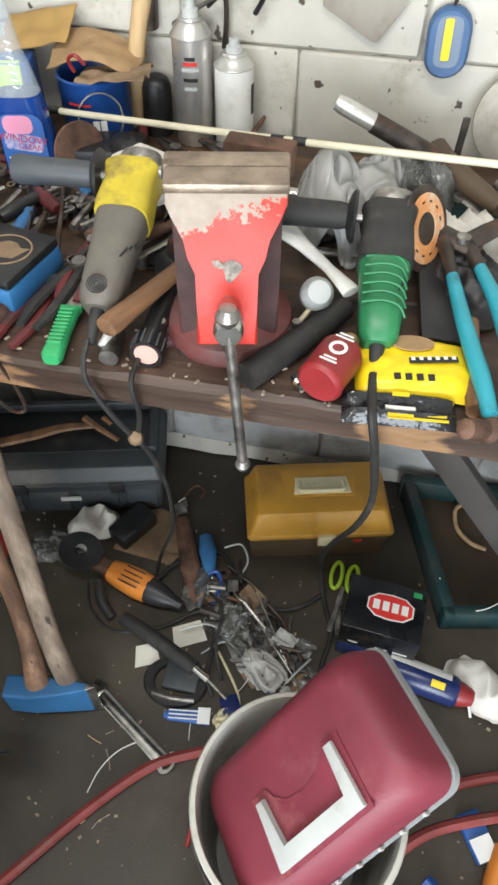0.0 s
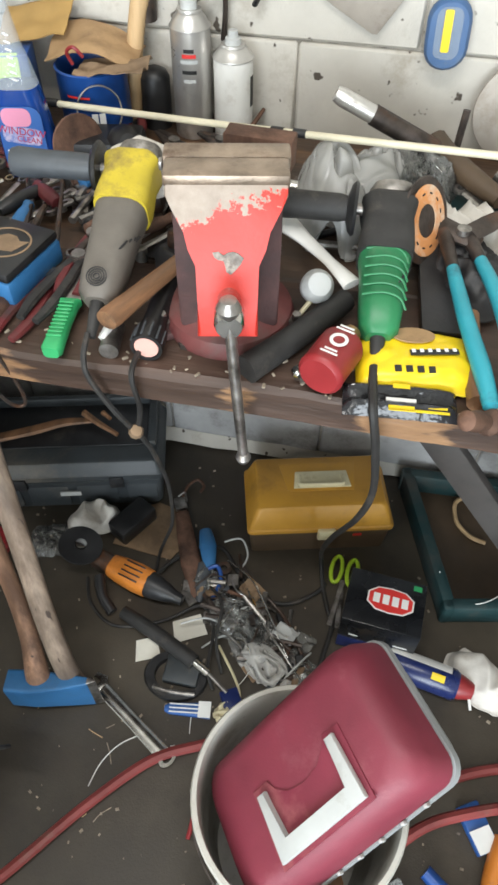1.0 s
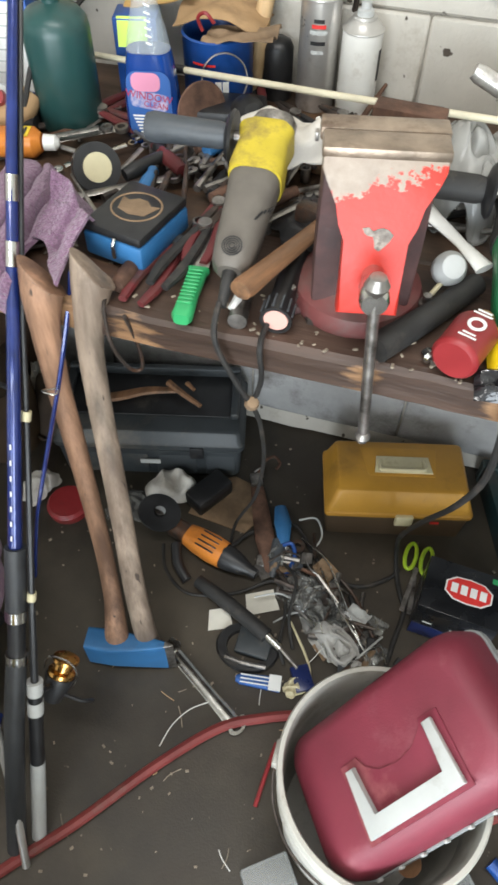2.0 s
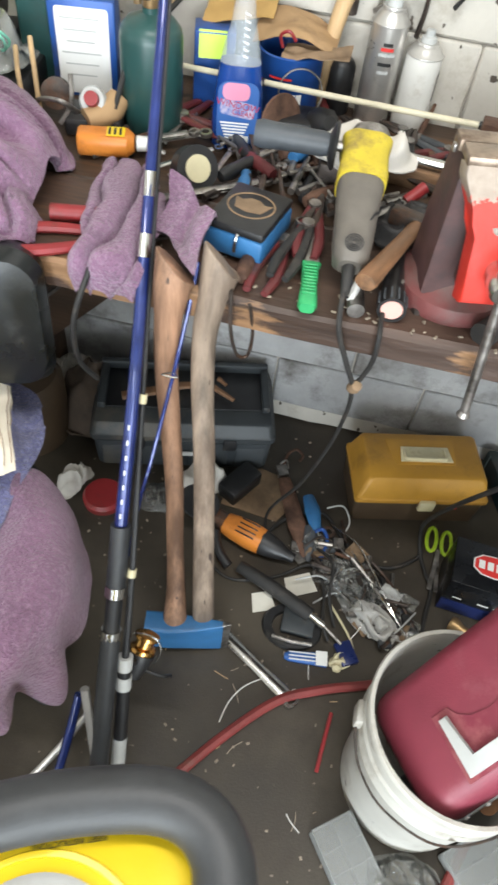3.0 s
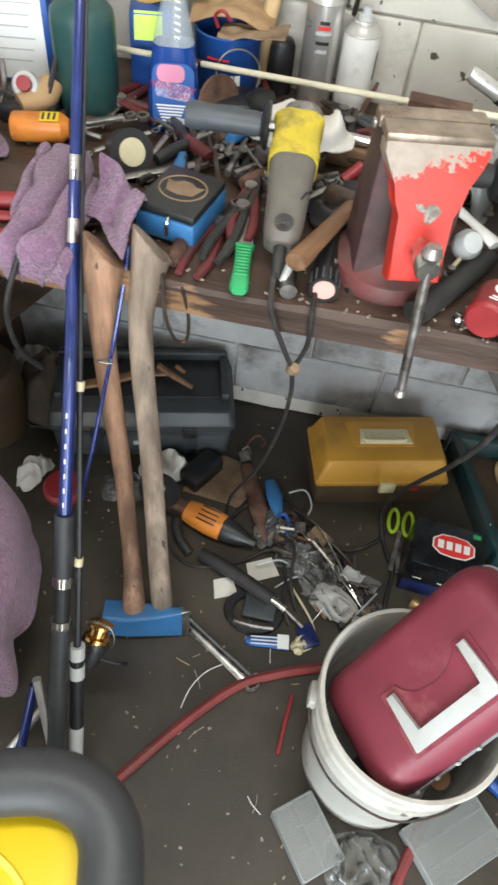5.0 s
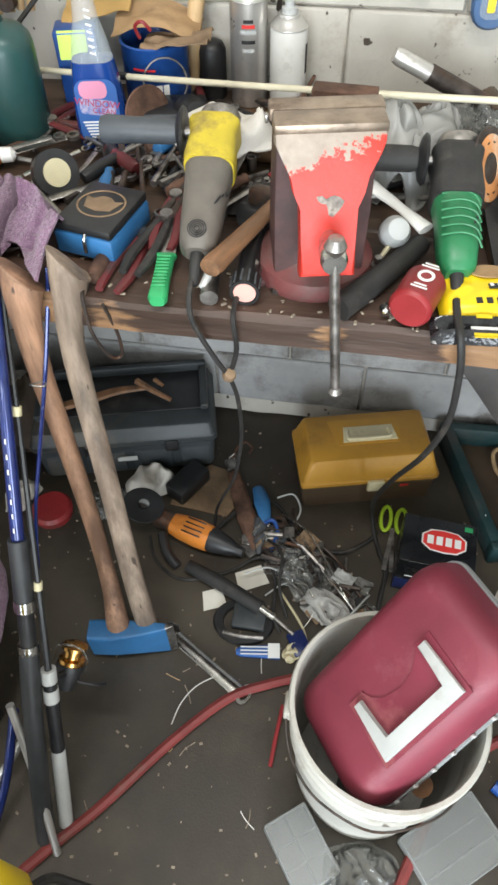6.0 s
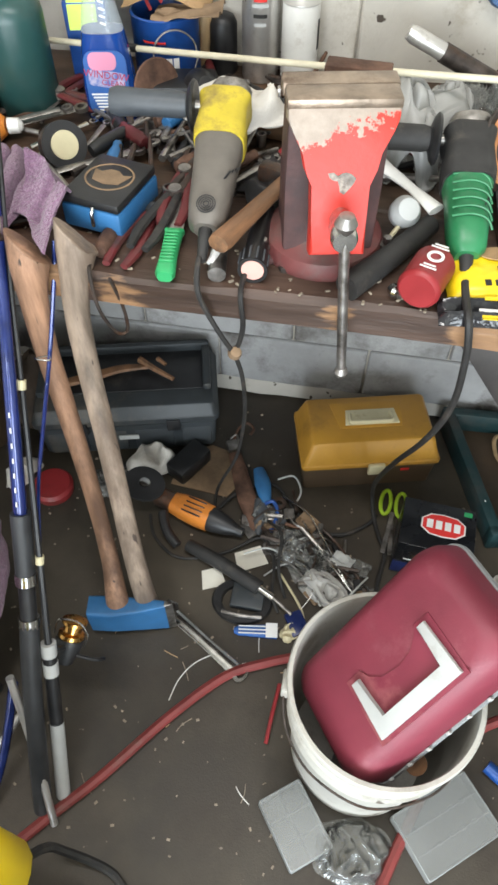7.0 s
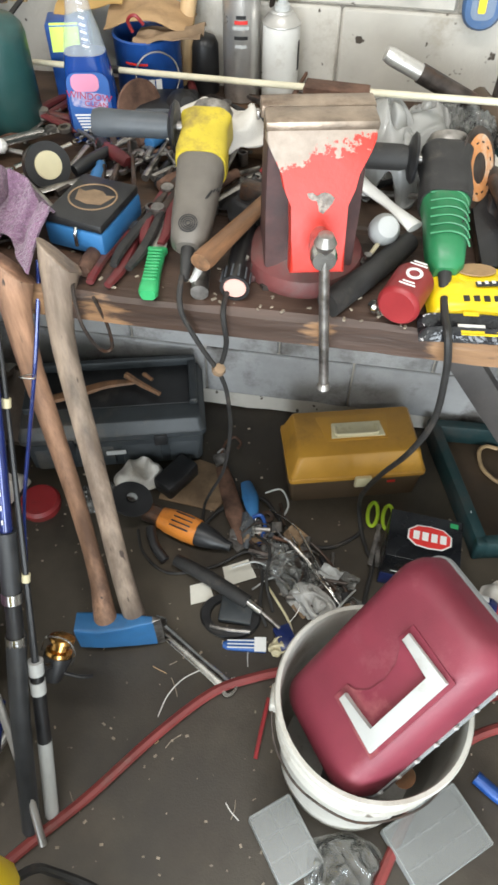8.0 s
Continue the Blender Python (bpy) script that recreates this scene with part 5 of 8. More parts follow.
def screwdriver(m, L, grip, label):
    t = thing("screwdriver", m, label, "screwdriver", "loose hand tools")
    bm = B()
    lathe(bm, [(0, 0), (0.010, 0.002), (0.0125, 0.02), (0.011, 0.06), (0.008, 0.075), (0.009, 0.085), (0, 0.086)], YZ @ pose(0, -0.0125, 0), 10)
    part("handle", bm, grip, t)
    bm = B()
    tube(bm, [(0, 0.08, 0.0125), (0, L, 0.006)], [0.0035, 0.003], 8, 1)
    part("shaft", bm, M_steel, t)
    return t


def rod_bit(m, L, r, material, label, name="drill_bit"):
    bm = B()
    tube(bm, [(0, 0, r), (0, L * 0.4, r), (0, L, r * 0.9)], [r, r * 0.9, r * 0.6], 8, 3)
    return solo(name, bm, material, m, label, "drill bit", "loose bits and punches")


def socket(m, r, h, label):
    bm = B()
    lathe(bm, [(0, 0), (r, 0), (r, h), (r * 0.7, h), (r * 0.7, h * 0.4), (0, h * 0.4)], m, 16)
    return solo("socket", bm, M_steel, I4, label, "socket", "sockets")


# ---- on the bench, left part ----


heap(pose(-0.965, 0.845, BT, 0, 0, 18), 0.37, 0.38, 0.135, 7.0, M_purple, "mauve terry towel heaped in folds on the bench", 2.3, groove=0.046)
heap(pose(-0.835, 0.728, BT, 0, 0, 35), 0.14, 0.15, 0.055, 4.0, M_purple, "mauve towel corner trailing at the bench edge", 5.3, groove=0.020, n=60)
bm = B()
box(bm, 0.045, 0.018, 0.0015, pose(-0.822, 0.665, 0.862, 20, 0, -35), 0.0004, 1)
solo("paper_slip", bm, M_label, I4, "small white slip at the towel corner", "paper")


def bench_cloth(name, fn, label):
    bm = B()
    surface(bm, 60, 70, fn, 0.004)
    return solo(name, bm, M_purple, I4, label, "towel", "towels", angle=80)


def cloth_left(u, v):
    y = 0.935 - 0.285 * v
    x = -0.735 + 0.050 * v + (0.085 + 0.035 * math.sin(3.0 * v)) * u + 0.012 * noise.noise(Vector((v * 5, u, 3)))
    c = math.sin(9.0 * u + 3.2 * v + 2.4 * noise.noise(Vector((u * 1.6, v * 2.2, 3)))) / 0.5
    rid = 1 - math.exp(-c * c)
    z = BT + 0.010 + 0.030 * rid * min(1.0, 5 * u * (1.05 - u) + 0.25) * (0.6 + 0.5 * math.sin(3.1 * v))
    if y < 0.682:
        d = 0.682 - y
        y, z = 0.682 - 0.010 * min(1.0, d / 0.012) - 0.006 * max(0.0, rid), z - d * 1.5
    return Vector((x, y, z))


def cloth_flap(u, v):
    lo = Vector((-0.597, 0.755, 0.885)).lerp(Vector((-0.500, 0.676, 0.893)), u)
    hi = Vector((-0.588, 0.840, 0.932)).lerp(Vector((-0.508, 0.782, 0.936)), u)
    bk = Vector((-0.595, 0.880, BT + 0.006)).lerp(Vector((-0.520, 0.850, BT + 0.006)), u)
    p = lo.lerp(hi, v / 0.62) if v < 0.62 else hi.lerp(bk, (v - 0.62) / 0.38)
    w = fold(p.x, p.y, 11, 8.2) - 1.3 * math.exp(-((u - 0.45 - 0.3 * v) / 0.10) ** 2)
    p += Vector((0.018 * math.sin(4 * v + 1) * (0.5 - u), 0.014 * math.sin(5 * u), 0))
    return p + Vector((0.006 * noise.noise(Vector((u * 4, v * 4, 2))), 0, 0.012 * (w - 0.5) * min(1.0, 6 * v * (1.05 - v) + 0.2)))


bench_cloth("towel", cloth_left, "mauve terry cloth bunched beside the rods, hanging over the bench edge")
bench_cloth("towel", cloth_flap, "mauve terry cloth flap folded up against the axe handles")
pliers(along((-0.812, 0.688, BT), (-0.60, 0.775, BT)) @ Matrix.Diagonal((1.25, 1, 1.25, 1)), 0.25, M_redp, "large pliers with red dipped grips on the bench edge", 0.075)
bm = B()
tube(bm, [(-0.76, 0.775, BT + 0.014), (-0.70, 0.79, BT + 0.014), (-0.66, 0.80, BT + 0.014)], [0.014, 0.013, 0.011], 10, 3)
solo("file", bm, M_redp, I4, "file with a red plastic grip on the bench", "file")

tank = thing("gas_cylinder", pose(-0.708, 1.115, BT), "dark green propane cylinder with a brass torch head", "gas cylinder")
bm = B()
lathe(bm, [(0, 0), (0.050, 0), (0.0535, 0.006), (0.0535, 0.152), (0.0505, 0.166), (0.040, 0.178), (0.022, 0.185), (0.014, 0.188), (0.014, 0.196), (0, 0.196)], I4, 36)
part("bottle", bm, M_tank, tank)
bm = B()
lathe(bm, [(0, 0.19), (0.012, 0.19), (0.014, 0.20), (0.012, 0.225), (0.006, 0.23), (0.006, 0.25), (0, 0.25)], I4, 14)
part("valve", bm, M_brass, tank, "tarnished brass valve")
bm = B()
lathe(bm, [(0, 0), (0.014, 0), (0.016, 0.006), (0.014, 0.014), (0, 0.014)], pose(0, -0.012, 0.225, 90, 0, 0), 10)
part("knob", bm, M_iron, tank)

# window cleaner
wb = thing("spray_bottle", pose(-0.553, 1.115, BT, 0, 0, 12), "bottle of blue window cleaner with a pink and white label", "bottle")
bm = B()
loft(bm, [(0.0, rrect(0.082, 0.05, 0.018)), (0.006, rrect(0.09, 0.056, 0.02)), (0.06, rrect(0.088, 0.056, 0.02)), (0.11, rrect(0.078, 0.052, 0.02)), (0.14, rrect(0.068, 0.048, 0.02))])
part("fluid_body", bm, M_bluefluid, wb, "blue liquid behind clear plastic")
bm = B()
loft(bm, [(0.141, rrect(0.068, 0.048, 0.02)), (0.17, rrect(0.056, 0.042, 0.018)), (0.20, rrect(0.040, 0.036, 0.016)), (0.24, rrect(0.030, 0.030, 0.0145)), (0.262, rrect(0.026, 0.026, 0.0125)), (0.275, rrect(0.024, 0.024, 0.0115))])
part("neck", bm, M_bottle, wb, "clear empty neck")
for k in range(7):
    bm = B()
    box(bm, 0.010, 0.003, 0.003, pose(0.006, -0.0215 + 0.0011 * k, 0.155 + 0.010 * k, 0, 20, 0), 0.001, 1)
    part("rib", bm, M_label, wb)
LB = pose(0, -0.0292, 0.066, 88, 0, 0)
bm = B()
prism(bm, rrect(0.070, 0.104, 0.018), 0.001, LB)
lab = part("label", bm, M_labelblue, wb, "printed label")
bm = B()
prism(bm, rrect(0.046, 0.028, 0.011), 0.0006, LB @ pose(-0.004, 0.036, 0.0011))
part("label_cap", bm, M_pink, lab)
bm = B()
prism(bm, rrect(0.060, 0.026, 0.008), 0.0005, LB @ pose(0, 0.008, 0.0011, 0, 0, -8))
part("label_field", bm, M_pinkpale, lab)
text_mesh("WINDOW", 0.0160, LB @ pose(0, 0.014, 0.002, 0, 0, -8), M_crimson, lab)
text_mesh("CLEAN", 0.0125, LB @ pose(0.010, 0.001, 0.002, 0, 0, -8), M_crimson, lab)
for k in range(6):
    bm = B()
    box(bm, 0.05 - 0.004 * k, 0.0026, 0.0005, LB @ pose(-0.004, -0.016 - 0.0052 * k, 0.0014))
    part("print_bar", bm, M_label, lab)
bm = B()
box(bm, 0.02, 0.012, 0.0005, LB @ pose(0.012, -0.043, 0.0018))
part("print_bar", bm, M_label, lab)

# orange bottle lying down
ob_ = thing("squeeze_bottle", along((-0.79, 0.975, BT + 0.024), (-0.70, 1.0, BT + 0.024)), "orange squeeze bottle with a white cap lying on the bench", "bottle")
bm = B()
loft(bm, [(0.0, rrect(0.044, 0.034, 0.014)), (0.004, rrect(0.050, 0.040, 0.016)), (0.082, rrect(0.050, 0.040, 0.016)), (0.094, rrect(0.028, 0.028, 0.013))], YZ @ pose(0, 0, -0.004))
part("bottle", bm, M_orange, ob_)
bm = B()
lathe(bm, [(0, 0.094), (0.013, 0.094), (0.012, 0.112), (0.005, 0.118), (0, 0.118)], YZ, 16)
part("cap", bm, M_white, ob_, "white cap")
bm = B()
box(bm, 0.030, 0.030, 0.001, pose(0.004, 0.06, 0.0205))
part("label", bm, M_yellowc, ob_)
for k in range(3):
    bm = B()
    box(bm, 0.022, 0.004, 0.0006, pose(0.004, 0.05 + 0.009 * k, 0.0213))
    part("print_bar", bm, M_ink, ob_)

# blue rectangular tin with a white label
tn = thing("solvent_tin", pose(-0.862, 1.205, BT, 0, 0, 12), "blue rectangular solvent tin with a large white label", "tin")
bm = B()
box(bm, 0.118, 0.065, 0.165, pose(0, 0, 0.0825), 0.004)
part("can", bm, M_bluetin, tn)
bm = B()
prism(bm, rrect(0.094, 0.145, 0.006), 0.001, pose(0, -0.0326, 0.080, 90, 0, 0))
lt = part("label", bm, M_label, tn, "plain white label")
for k in range(6):
    bm = B()
    box(bm, 0.07 - 0.01 * (k % 3), 0.0005, 0.0022, pose(-0.004, -0.0339, 0.135 - 0.019 * k))
    part("print_bar", bm, M_greyp, lt)
bm = B()
lathe(bm, [(0, 0.165), (0.016, 0.165), (0.015, 0.182), (0.007, 0.186), (0, 0.186)], pose(0.015, 0, 0), 16)
part("spout", bm, M_white, tn)
bm = B()
tube(bm, [(0.015, 0, 0.185), (0.012, -0.002, 0.20), (0.006, -0.004, 0.215)], [0.008, 0.007, 0.003], 8, 3)
part("nozzle", bm, M_orange, tn)
bm = B()
loft(bm, [(0.0, rrect(0.085, 0.07, 0.006)), (0.14, rrect(0.085, 0.07, 0.006))], pose(-0.955, 1.24, BT, 0, 0, 10))
solo("dark_tin", bm, M_tank, I4, "dark green square tin beside the blue tin", "tin")
sp = thing("line_spool", pose(-1.085, 1.255, BT + 0.115, 0, 90, 12) @ Matrix.Scale(1.15, 4), "bright lime fishing line spool with black ends", "spool")
bm = B()
lathe(bm, [(0, -0.028), (0.03, -0.028), (0.03, 0.028), (0, 0.028)], I4, 24)
part("line", bm, M_lime, sp)
for z in (-0.031, 0.029):
    bm = B()
    lathe(bm, [(0, z), (0.038, z), (0.038, z + 0.003), (0, z + 0.003)], I4, 24)
    part("end", bm, M_black, sp)
bm = B()
box(bm, 0.13, 0.07, 0.07, pose(-1.085, 1.255, BT + 0.035, 0, 0, 12), 0.006)
solo("dark_block", bm, M_black, I4, "dark plastic case under the spool", "case")
nb = crumple("net_bag", pose(-1.05, 1.12, BT + 0.045, 0, 0, 10), 0.21, 0.16, 0.105, M_netbag, "clear bag holding mint green cord on the bench", "bag", 3.3, 9.0, 60, thick=0.0008)
bm = B()
tube(bm, [(0.085, 0.0, 0.03), (0.105, -0.02, 0.045), (0.125, -0.03, 0.04)], [0.012, 0.006, 0.014], 8, 5, 0.6)
part("knot", bm, M_netbag, nb, "twisted film neck")
for k in range(5):
    bm = B()
    c = Vector((-1.075 + 0.022 * k, 1.085 + 0.006 * (k % 2), BT + 0.10 + 0.012 * (k % 3)))
    tube(bm, [c + Vector((0.032 * math.cos(a * 1.1 + k), 0.014 * math.sin(a * 1.3), 0.024 * math.sin(a * 1.1 + k))) for a in range(13)], 0.0024, 6, 4)
    solo("mint_cord", bm, M_mesh, I4, "coil of mint green cord inside the bag", "cord", "mint cord coils")
bm = B()
box(bm, 0.20, 0.14, 0.05, pose(-1.04, 1.13, BT + 0.025, 0, 0, 5), 0.008)
solo("dark_case", bm, M_black, I4, "dark plastic case under the cord bag", "case")
bm = B()
lathe(bm, [(0, 0), (0.038, 0), (0.04, 0.004), (0.04, 0.06), (0.037, 0.065), (0, 0.065)], pose(-1.16, 1.06, BT), 24)
solo("tin_can", bm, M_steel, I4, "small dull tin can behind the towel", "tin")
# spool reel, tongs, red knob jar
bm = B()
lathe(bm, [(0, -0.012), (0.026, -0.012), (0.026, -0.009), (0.012, -0.008), (0.012, 0.008), (0.026, 0.009), (0.026, 0.012), (0, 0.012)], pose(-0.872, 1.075, BT + 0.045, 70, 0, 20), 24)
solo("reel", bm, M_iron, I4, "dark metal spool lying by the tins", "spool")
jr = thing("small_jar", pose(-0.792, 1.045, BT + 0.06, 55, 0, 10), "small pale jar with a red knob cap", "jar")
bm = B()
lathe(bm, [(0, -0.03), (0.024, -0.03), (0.024, 0.0), (0.02, 0.006), (0, 0.006)], I4, 20)
part("jar", bm, M_greyp, jr)
bm = B()
lathe(bm, [(0, 0.006), (0.013, 0.006), (0.012, 0.018), (0, 0.019)], I4, 16)
part("cap", bm, M_redp, jr, "red cap")
bm = B()
box(bm, 0.10, 0.08, 0.032, pose(-0.80, 1.07, BT + 0.016, 0, 0, 15), 0.008)
solo("dark_rag", bm, M_leather, I4, "dark folded leather piece among the tins", "rag")
for pts in (((-0.90, 1.06, BT + 0.01), (-0.885, 1.03, BT + 0.05), (-0.84, 1.02, BT + 0.06), (-0.82, 1.05, BT + 0.03)), ((-0.835, 1.06, BT + 0.09), (-0.83, 1.04, BT + 0.05), (-0.845, 1.02, BT + 0.02)), ((-0.92, 1.10, BT + 0.12), (-0.90, 1.06, BT + 0.08), (-0.88, 1.02, BT + 0.01)), ((-0.95, 1.10, BT + 0.10), (-0.92, 1.04, BT + 0.06), (-0.87, 0.98, BT + 0.012))):
    bm = B()
    tube(bm, pts, 0.0042, 8)
    solo("bent_rod", bm, M_steel if pts[0][0] > -0.91 else M_pale, I4, "thin bent rod among the tins", "rod", "bent rods")
bm = B()
tube(bm, [(-0.80, 1.03, BT + 0.03), (-0.77, 1.06, BT + 0.04), (-0.755, 1.08, BT + 0.06)], [0.022, 0.026, 0.018], 10, 4)
solo("leather_roll", bm, M_card, I4, "brown rolled leather piece by the green cylinder", "roll")

# spray cans, tub, blue tin and card
def spray_can(name, m, h, r, material, label):
    t = thing(name, m, label, "spray can", "spray cans")
    bm = B()
    lathe(bm, [(0, 0), (r * 0.95, 0), (r, 0.004), (r, h * 0.76), (r * 1.0, h * 0.763), (0, h * 0.763)], I4, 32)
    part("can", bm, material, t)
    bm = B()
    lathe(bm, [(0, h * 0.764), (r * 1.03, h * 0.764), (r * 1.045, h * 0.770), (r * 1.03, h * 0.778), (r * 0.96, h * 0.785), (r * 0.80, h * 0.83), (r * 0.60, h * 0.86), (r * 0.62, h * 0.868), (r * 0.58, h * 0.885), (0, h * 0.885)], I4, 32)
    part("shoulder", bm, M_can, t, "bare metal shoulder")
    bm = B()
    lathe(bm, [(0, h * 0.885), (r * 0.42, h * 0.885), (r * 0.40, h * 0.93), (r * 0.26, h * 0.945), (r * 0.25, h * 0.995), (r * 0.2, h), (0, h)], I4, 16)
    part("nozzle", bm, M_greyp, t)
    return t


c1 = spray_can("spray_can", pose(-0.325, 1.306, BT), 0.228, 0.0335, M_can, "tall silver spray can with red and black print")
for z, w, mm in ((0.145, 30, M_ink), (0.137, 40, M_redink), (0.128, 50, M_greyp), (0.112, 42, M_ink), (0.098, 36, M_greyp)):
    bm = B()
    surface(bm, 8, 1, lambda u, v: Vector((0.0338 * math.sin(radians((u - 0.5) * w + 8)), -0.0338 * math.cos(radians((u - 0.5) * w + 8)), z + 0.006 * v)))
    part("print_bar", bm, mm, c1)
c2 = spray_can("spray_can", pose(-0.252, 1.304, BT), 0.176, 0.0335, M_white, "white spray can with a dulled label")
bm = B()
surface(bm, 8, 1, lambda u, v: Vector((0.0338 * math.sin(radians(70 + 25 * u)), -0.0338 * math.cos(radians(70 + 25 * u)), 0.06 + 0.05 * v)))
part("print_bar", bm, M_ink, c2)
bm = B()
lathe(bm, [(0, 0), (0.026, 0), (0.027, 0.004), (0.027, 0.085), (0.022, 0.095), (0.012, 0.10), (0, 0.10)], pose(-0.398, 1.318, BT), 24)
solo("dark_bottle", bm, M_black, I4, "black plastic bottle beside the spray cans", "bottle")
bt2 = thing("coffee_tin", pose(-0.49, 1.262, BT), "blue round tin stuffed with paper and card", "tin")
bm = B()
lathe(bm, [(0, 0), (0.058, 0), (0.06, 0.004), (0.06, 0.118), (0.0615, 0.12), (0.058, 0.122), (0.056, 0.118), (0.056, 0.01), (0, 0.01)], I4, 36)
part("can", bm, M_bluetin, bt2)
for x, z, w in ((-6, 0.085, 40), (18, 0.04, 10), (30, 0.04, 10)):
    bm = B()
    surface(bm, 8, 1, lambda u, v: Vector((0.0603 * math.sin(radians(x + w * (u - 0.5))), -0.0603 * math.cos(radians(x + w * (u - 0.5))), z + (0.004 if w > 20 else 0.022) * v)))
    part("print_bar", bm, M_label if w < 20 else M_redink, bt2)
bm = B()
surface(bm, 14, 10, lambda u, v: Vector((-0.56 + 0.15 * u, 1.235 + 0.09 * v, BT + 0.128 + 0.020 * math.sin(3 * u) + 0.03 * v * (1 - u) + 0.008 * noise.noise(Vector((u * 3, v * 3, 2))))), 0.002)
solo("card_sheet", bm, M_card, I4, "bent piece of brown card lying on the blue tin", "card")
bm = B()
surface(bm, 14, 10, lambda u, v: Vector((-0.66 + 0.13 * u, 1.265 + 0.07 * v, BT + 0.135 + 0.025 * u + 0.035 * v + 0.008 * noise.noise(Vector((u * 3, v * 3, 7))))), 0.002)
solo("paper_envelope", bm, M_yellowpaper, I4, "manila paper envelope leaning behind the bottle", "paper")
bm = B()
surface(bm, 12, 8, lambda u, v: Vector((-0.50 + 0.12 * u, 1.205 + 0.06 * v, BT + 0.124 + 0.012 * u + 0.012 * noise.noise(Vector((u * 3, v * 3, 12))))), 0.0015)
solo("card_sheet", bm, M_tan, I4, "torn tan paper on top of the blue tin", "card")
bm = B()
tube(bm, [(-0.50, 1.215, BT + 0.135), (-0.505, 1.21, BT + 0.155), (-0.49, 1.205, BT + 0.165), (-0.478, 1.21, BT + 0.15)], 0.003, 8)
solo("red_clip", bm, M_redp, I4, "small red wire clip on the paper", "clip")
bm = B()
box(bm, 0.075, 0.06, 0.135, pose(-0.632, 1.255, BT + 0.0675, 0, 0, 14), 0.003)
solo("green_carton", bm, M_bluetin, I4, "dark blue carton with a lime paper", "box")
bm = B()
box(bm, 0.05, 0.002, 0.045, pose(-0.628, 1.222, BT + 0.115, -14, 0, 14))
solo("lime_paper", bm, M_lime, I4, "lime green paper slip on the carton", "paper")
bm = B()
lathe(bm, [(0, 0), (0.044, 0), (0.046, 0.002), (0.044, 0.004), (0, 0.004)], pose(-0.478, 1.135, BT + 0.045, 78, 0, 50), 32)
solo("grinding_disc", bm, M_rust, I4, "rust brown grinding disc leaning on the tin", "disc")

# long cream rod with black bands, bamboo staff
st = thing("fibreglass_rod", I4, "long cream fibreglass rod with black tape bands", "rod")
SA, SB = Vector((-0.70, 1.215, 0.922)), Vector((0.33, 0.985, 1.022))
bm = B()
tube(bm, [SA, SA.lerp(SB, 0.5) - Vector((0, 0, 0.004)), SB], 0.0052, 10)
part("shaft", bm, M_cream, st)
for f, w in ((0.115, 0.012), (0.165, 0.012), (0.545, 0.010), (0.578, 0.010), (0.87, 0.010), (0.915, 0.012)):
    p = SA.lerp(SB, f) - Vector((0, 0, 0.004 * (1 - abs(2 * f - 1))))
    d = (SB - SA).normalized() * w
    bm = B()
    tube(bm, [p - d, p + d], 0.0064, 10, 1)
    part("band", bm, M_black, st)
bm = B()
tube(bm, [(-0.436, 1.295, BT + 0.002), (-0.425, 1.308, 0.98), (-0.402, 1.318, 1.09), (-0.385, 1.325, 1.18), (-0.36, 1.332, 1.34)], [0.0135, 0.0145, 0.016, 0.017, 0.018], 12)
bam = solo("wooden_staff", bm, M_pale, I4, "pale wooden handle leaning against the wall", "staff")
bm = B()
tube(bm, [(-0.387, 1.302, 1.13), (-0.408, 1.318, 1.128), (-0.39, 1.335, 1.13), (-0.368, 1.318, 1.132), (-0.387, 1.302, 1.13)], 0.0014, 6)
solo("wire_tie", bm, M_iron, I4, "thin wire tied round the wooden handle", "wire")

# blue case with a dark lid, tape roll, green knife, pliers
cs = thing("hard_case", pose(-0.465, 0.824, BT, 0, 0, -12) @ Matrix.Scale(0.88, 4), "blue plastic case with a dark worn lid and pale ring emblem", "case")
bm = B()
box(bm, 0.108, 0.135, 0.042, pose(0, 0, 0.031), 0.006)
part("base", bm, M_blue, cs)
bm = B()
box(bm, 0.106, 0.132, 0.016, pose(0, 0.0, 0.060), 0.005)
part("lid", bm, M_black, cs, "dark scuffed lid")
bm = B()
lathe(bm, [(0.039, 0), (0.042, 0), (0.042, 0.001), (0.039, 0.001), (0.039, 0)], pose(0.0, 0.005, 0.068), 40, 0.92)
part("ring_emblem", bm, M_tan, cs)
bm = B()
prism(bm, [(-0.034, 0.014), (-0.020, 0.010), (-0.008, 0.020), (0.008, 0.020), (0.020, 0.010), (0.034, 0.014), (0.024, -0.016), (0.0, -0.022), (-0.024, -0.016)], 0.001, pose(0, 0.005, 0.068))
part("emblem_field", bm, M_tan, cs)
bm = B()
tube(bm, [(0.010, -0.070, 0.060), (0.010, -0.076, 0.050), (0.008, -0.074, 0.028)], 0.0032, 8)
part("clasp", bm, M_bright, cs)
for s in (-1, 1):
    bm = B()
    lathe(bm, [(0, 0), (0.014, 0), (0.015, 0.012), (0, 0.0125)], pose(s * 0.035, 0.0, 0), 10)
    part("foot", bm, M_black, cs)
tp = thing("tape_roll", pose(-0.583, 0.945, BT + 0.032, 62, 0, 40), "black tape roll with a cream core", "tape")
bm = B()
lathe(bm, [(0.022, -0.015), (0.036, -0.015), (0.036, 0.015), (0.022, 0.015), (0.022, -0.015)], I4, 32)
part("tape", bm, M_black, tp)
bm = B()
lathe(bm, [(0.0, 0.010), (0.0215, 0.010), (0.0215, 0.017), (0.0, 0.017)], I4, 32)
part("core", bm, M_ivory, tp)
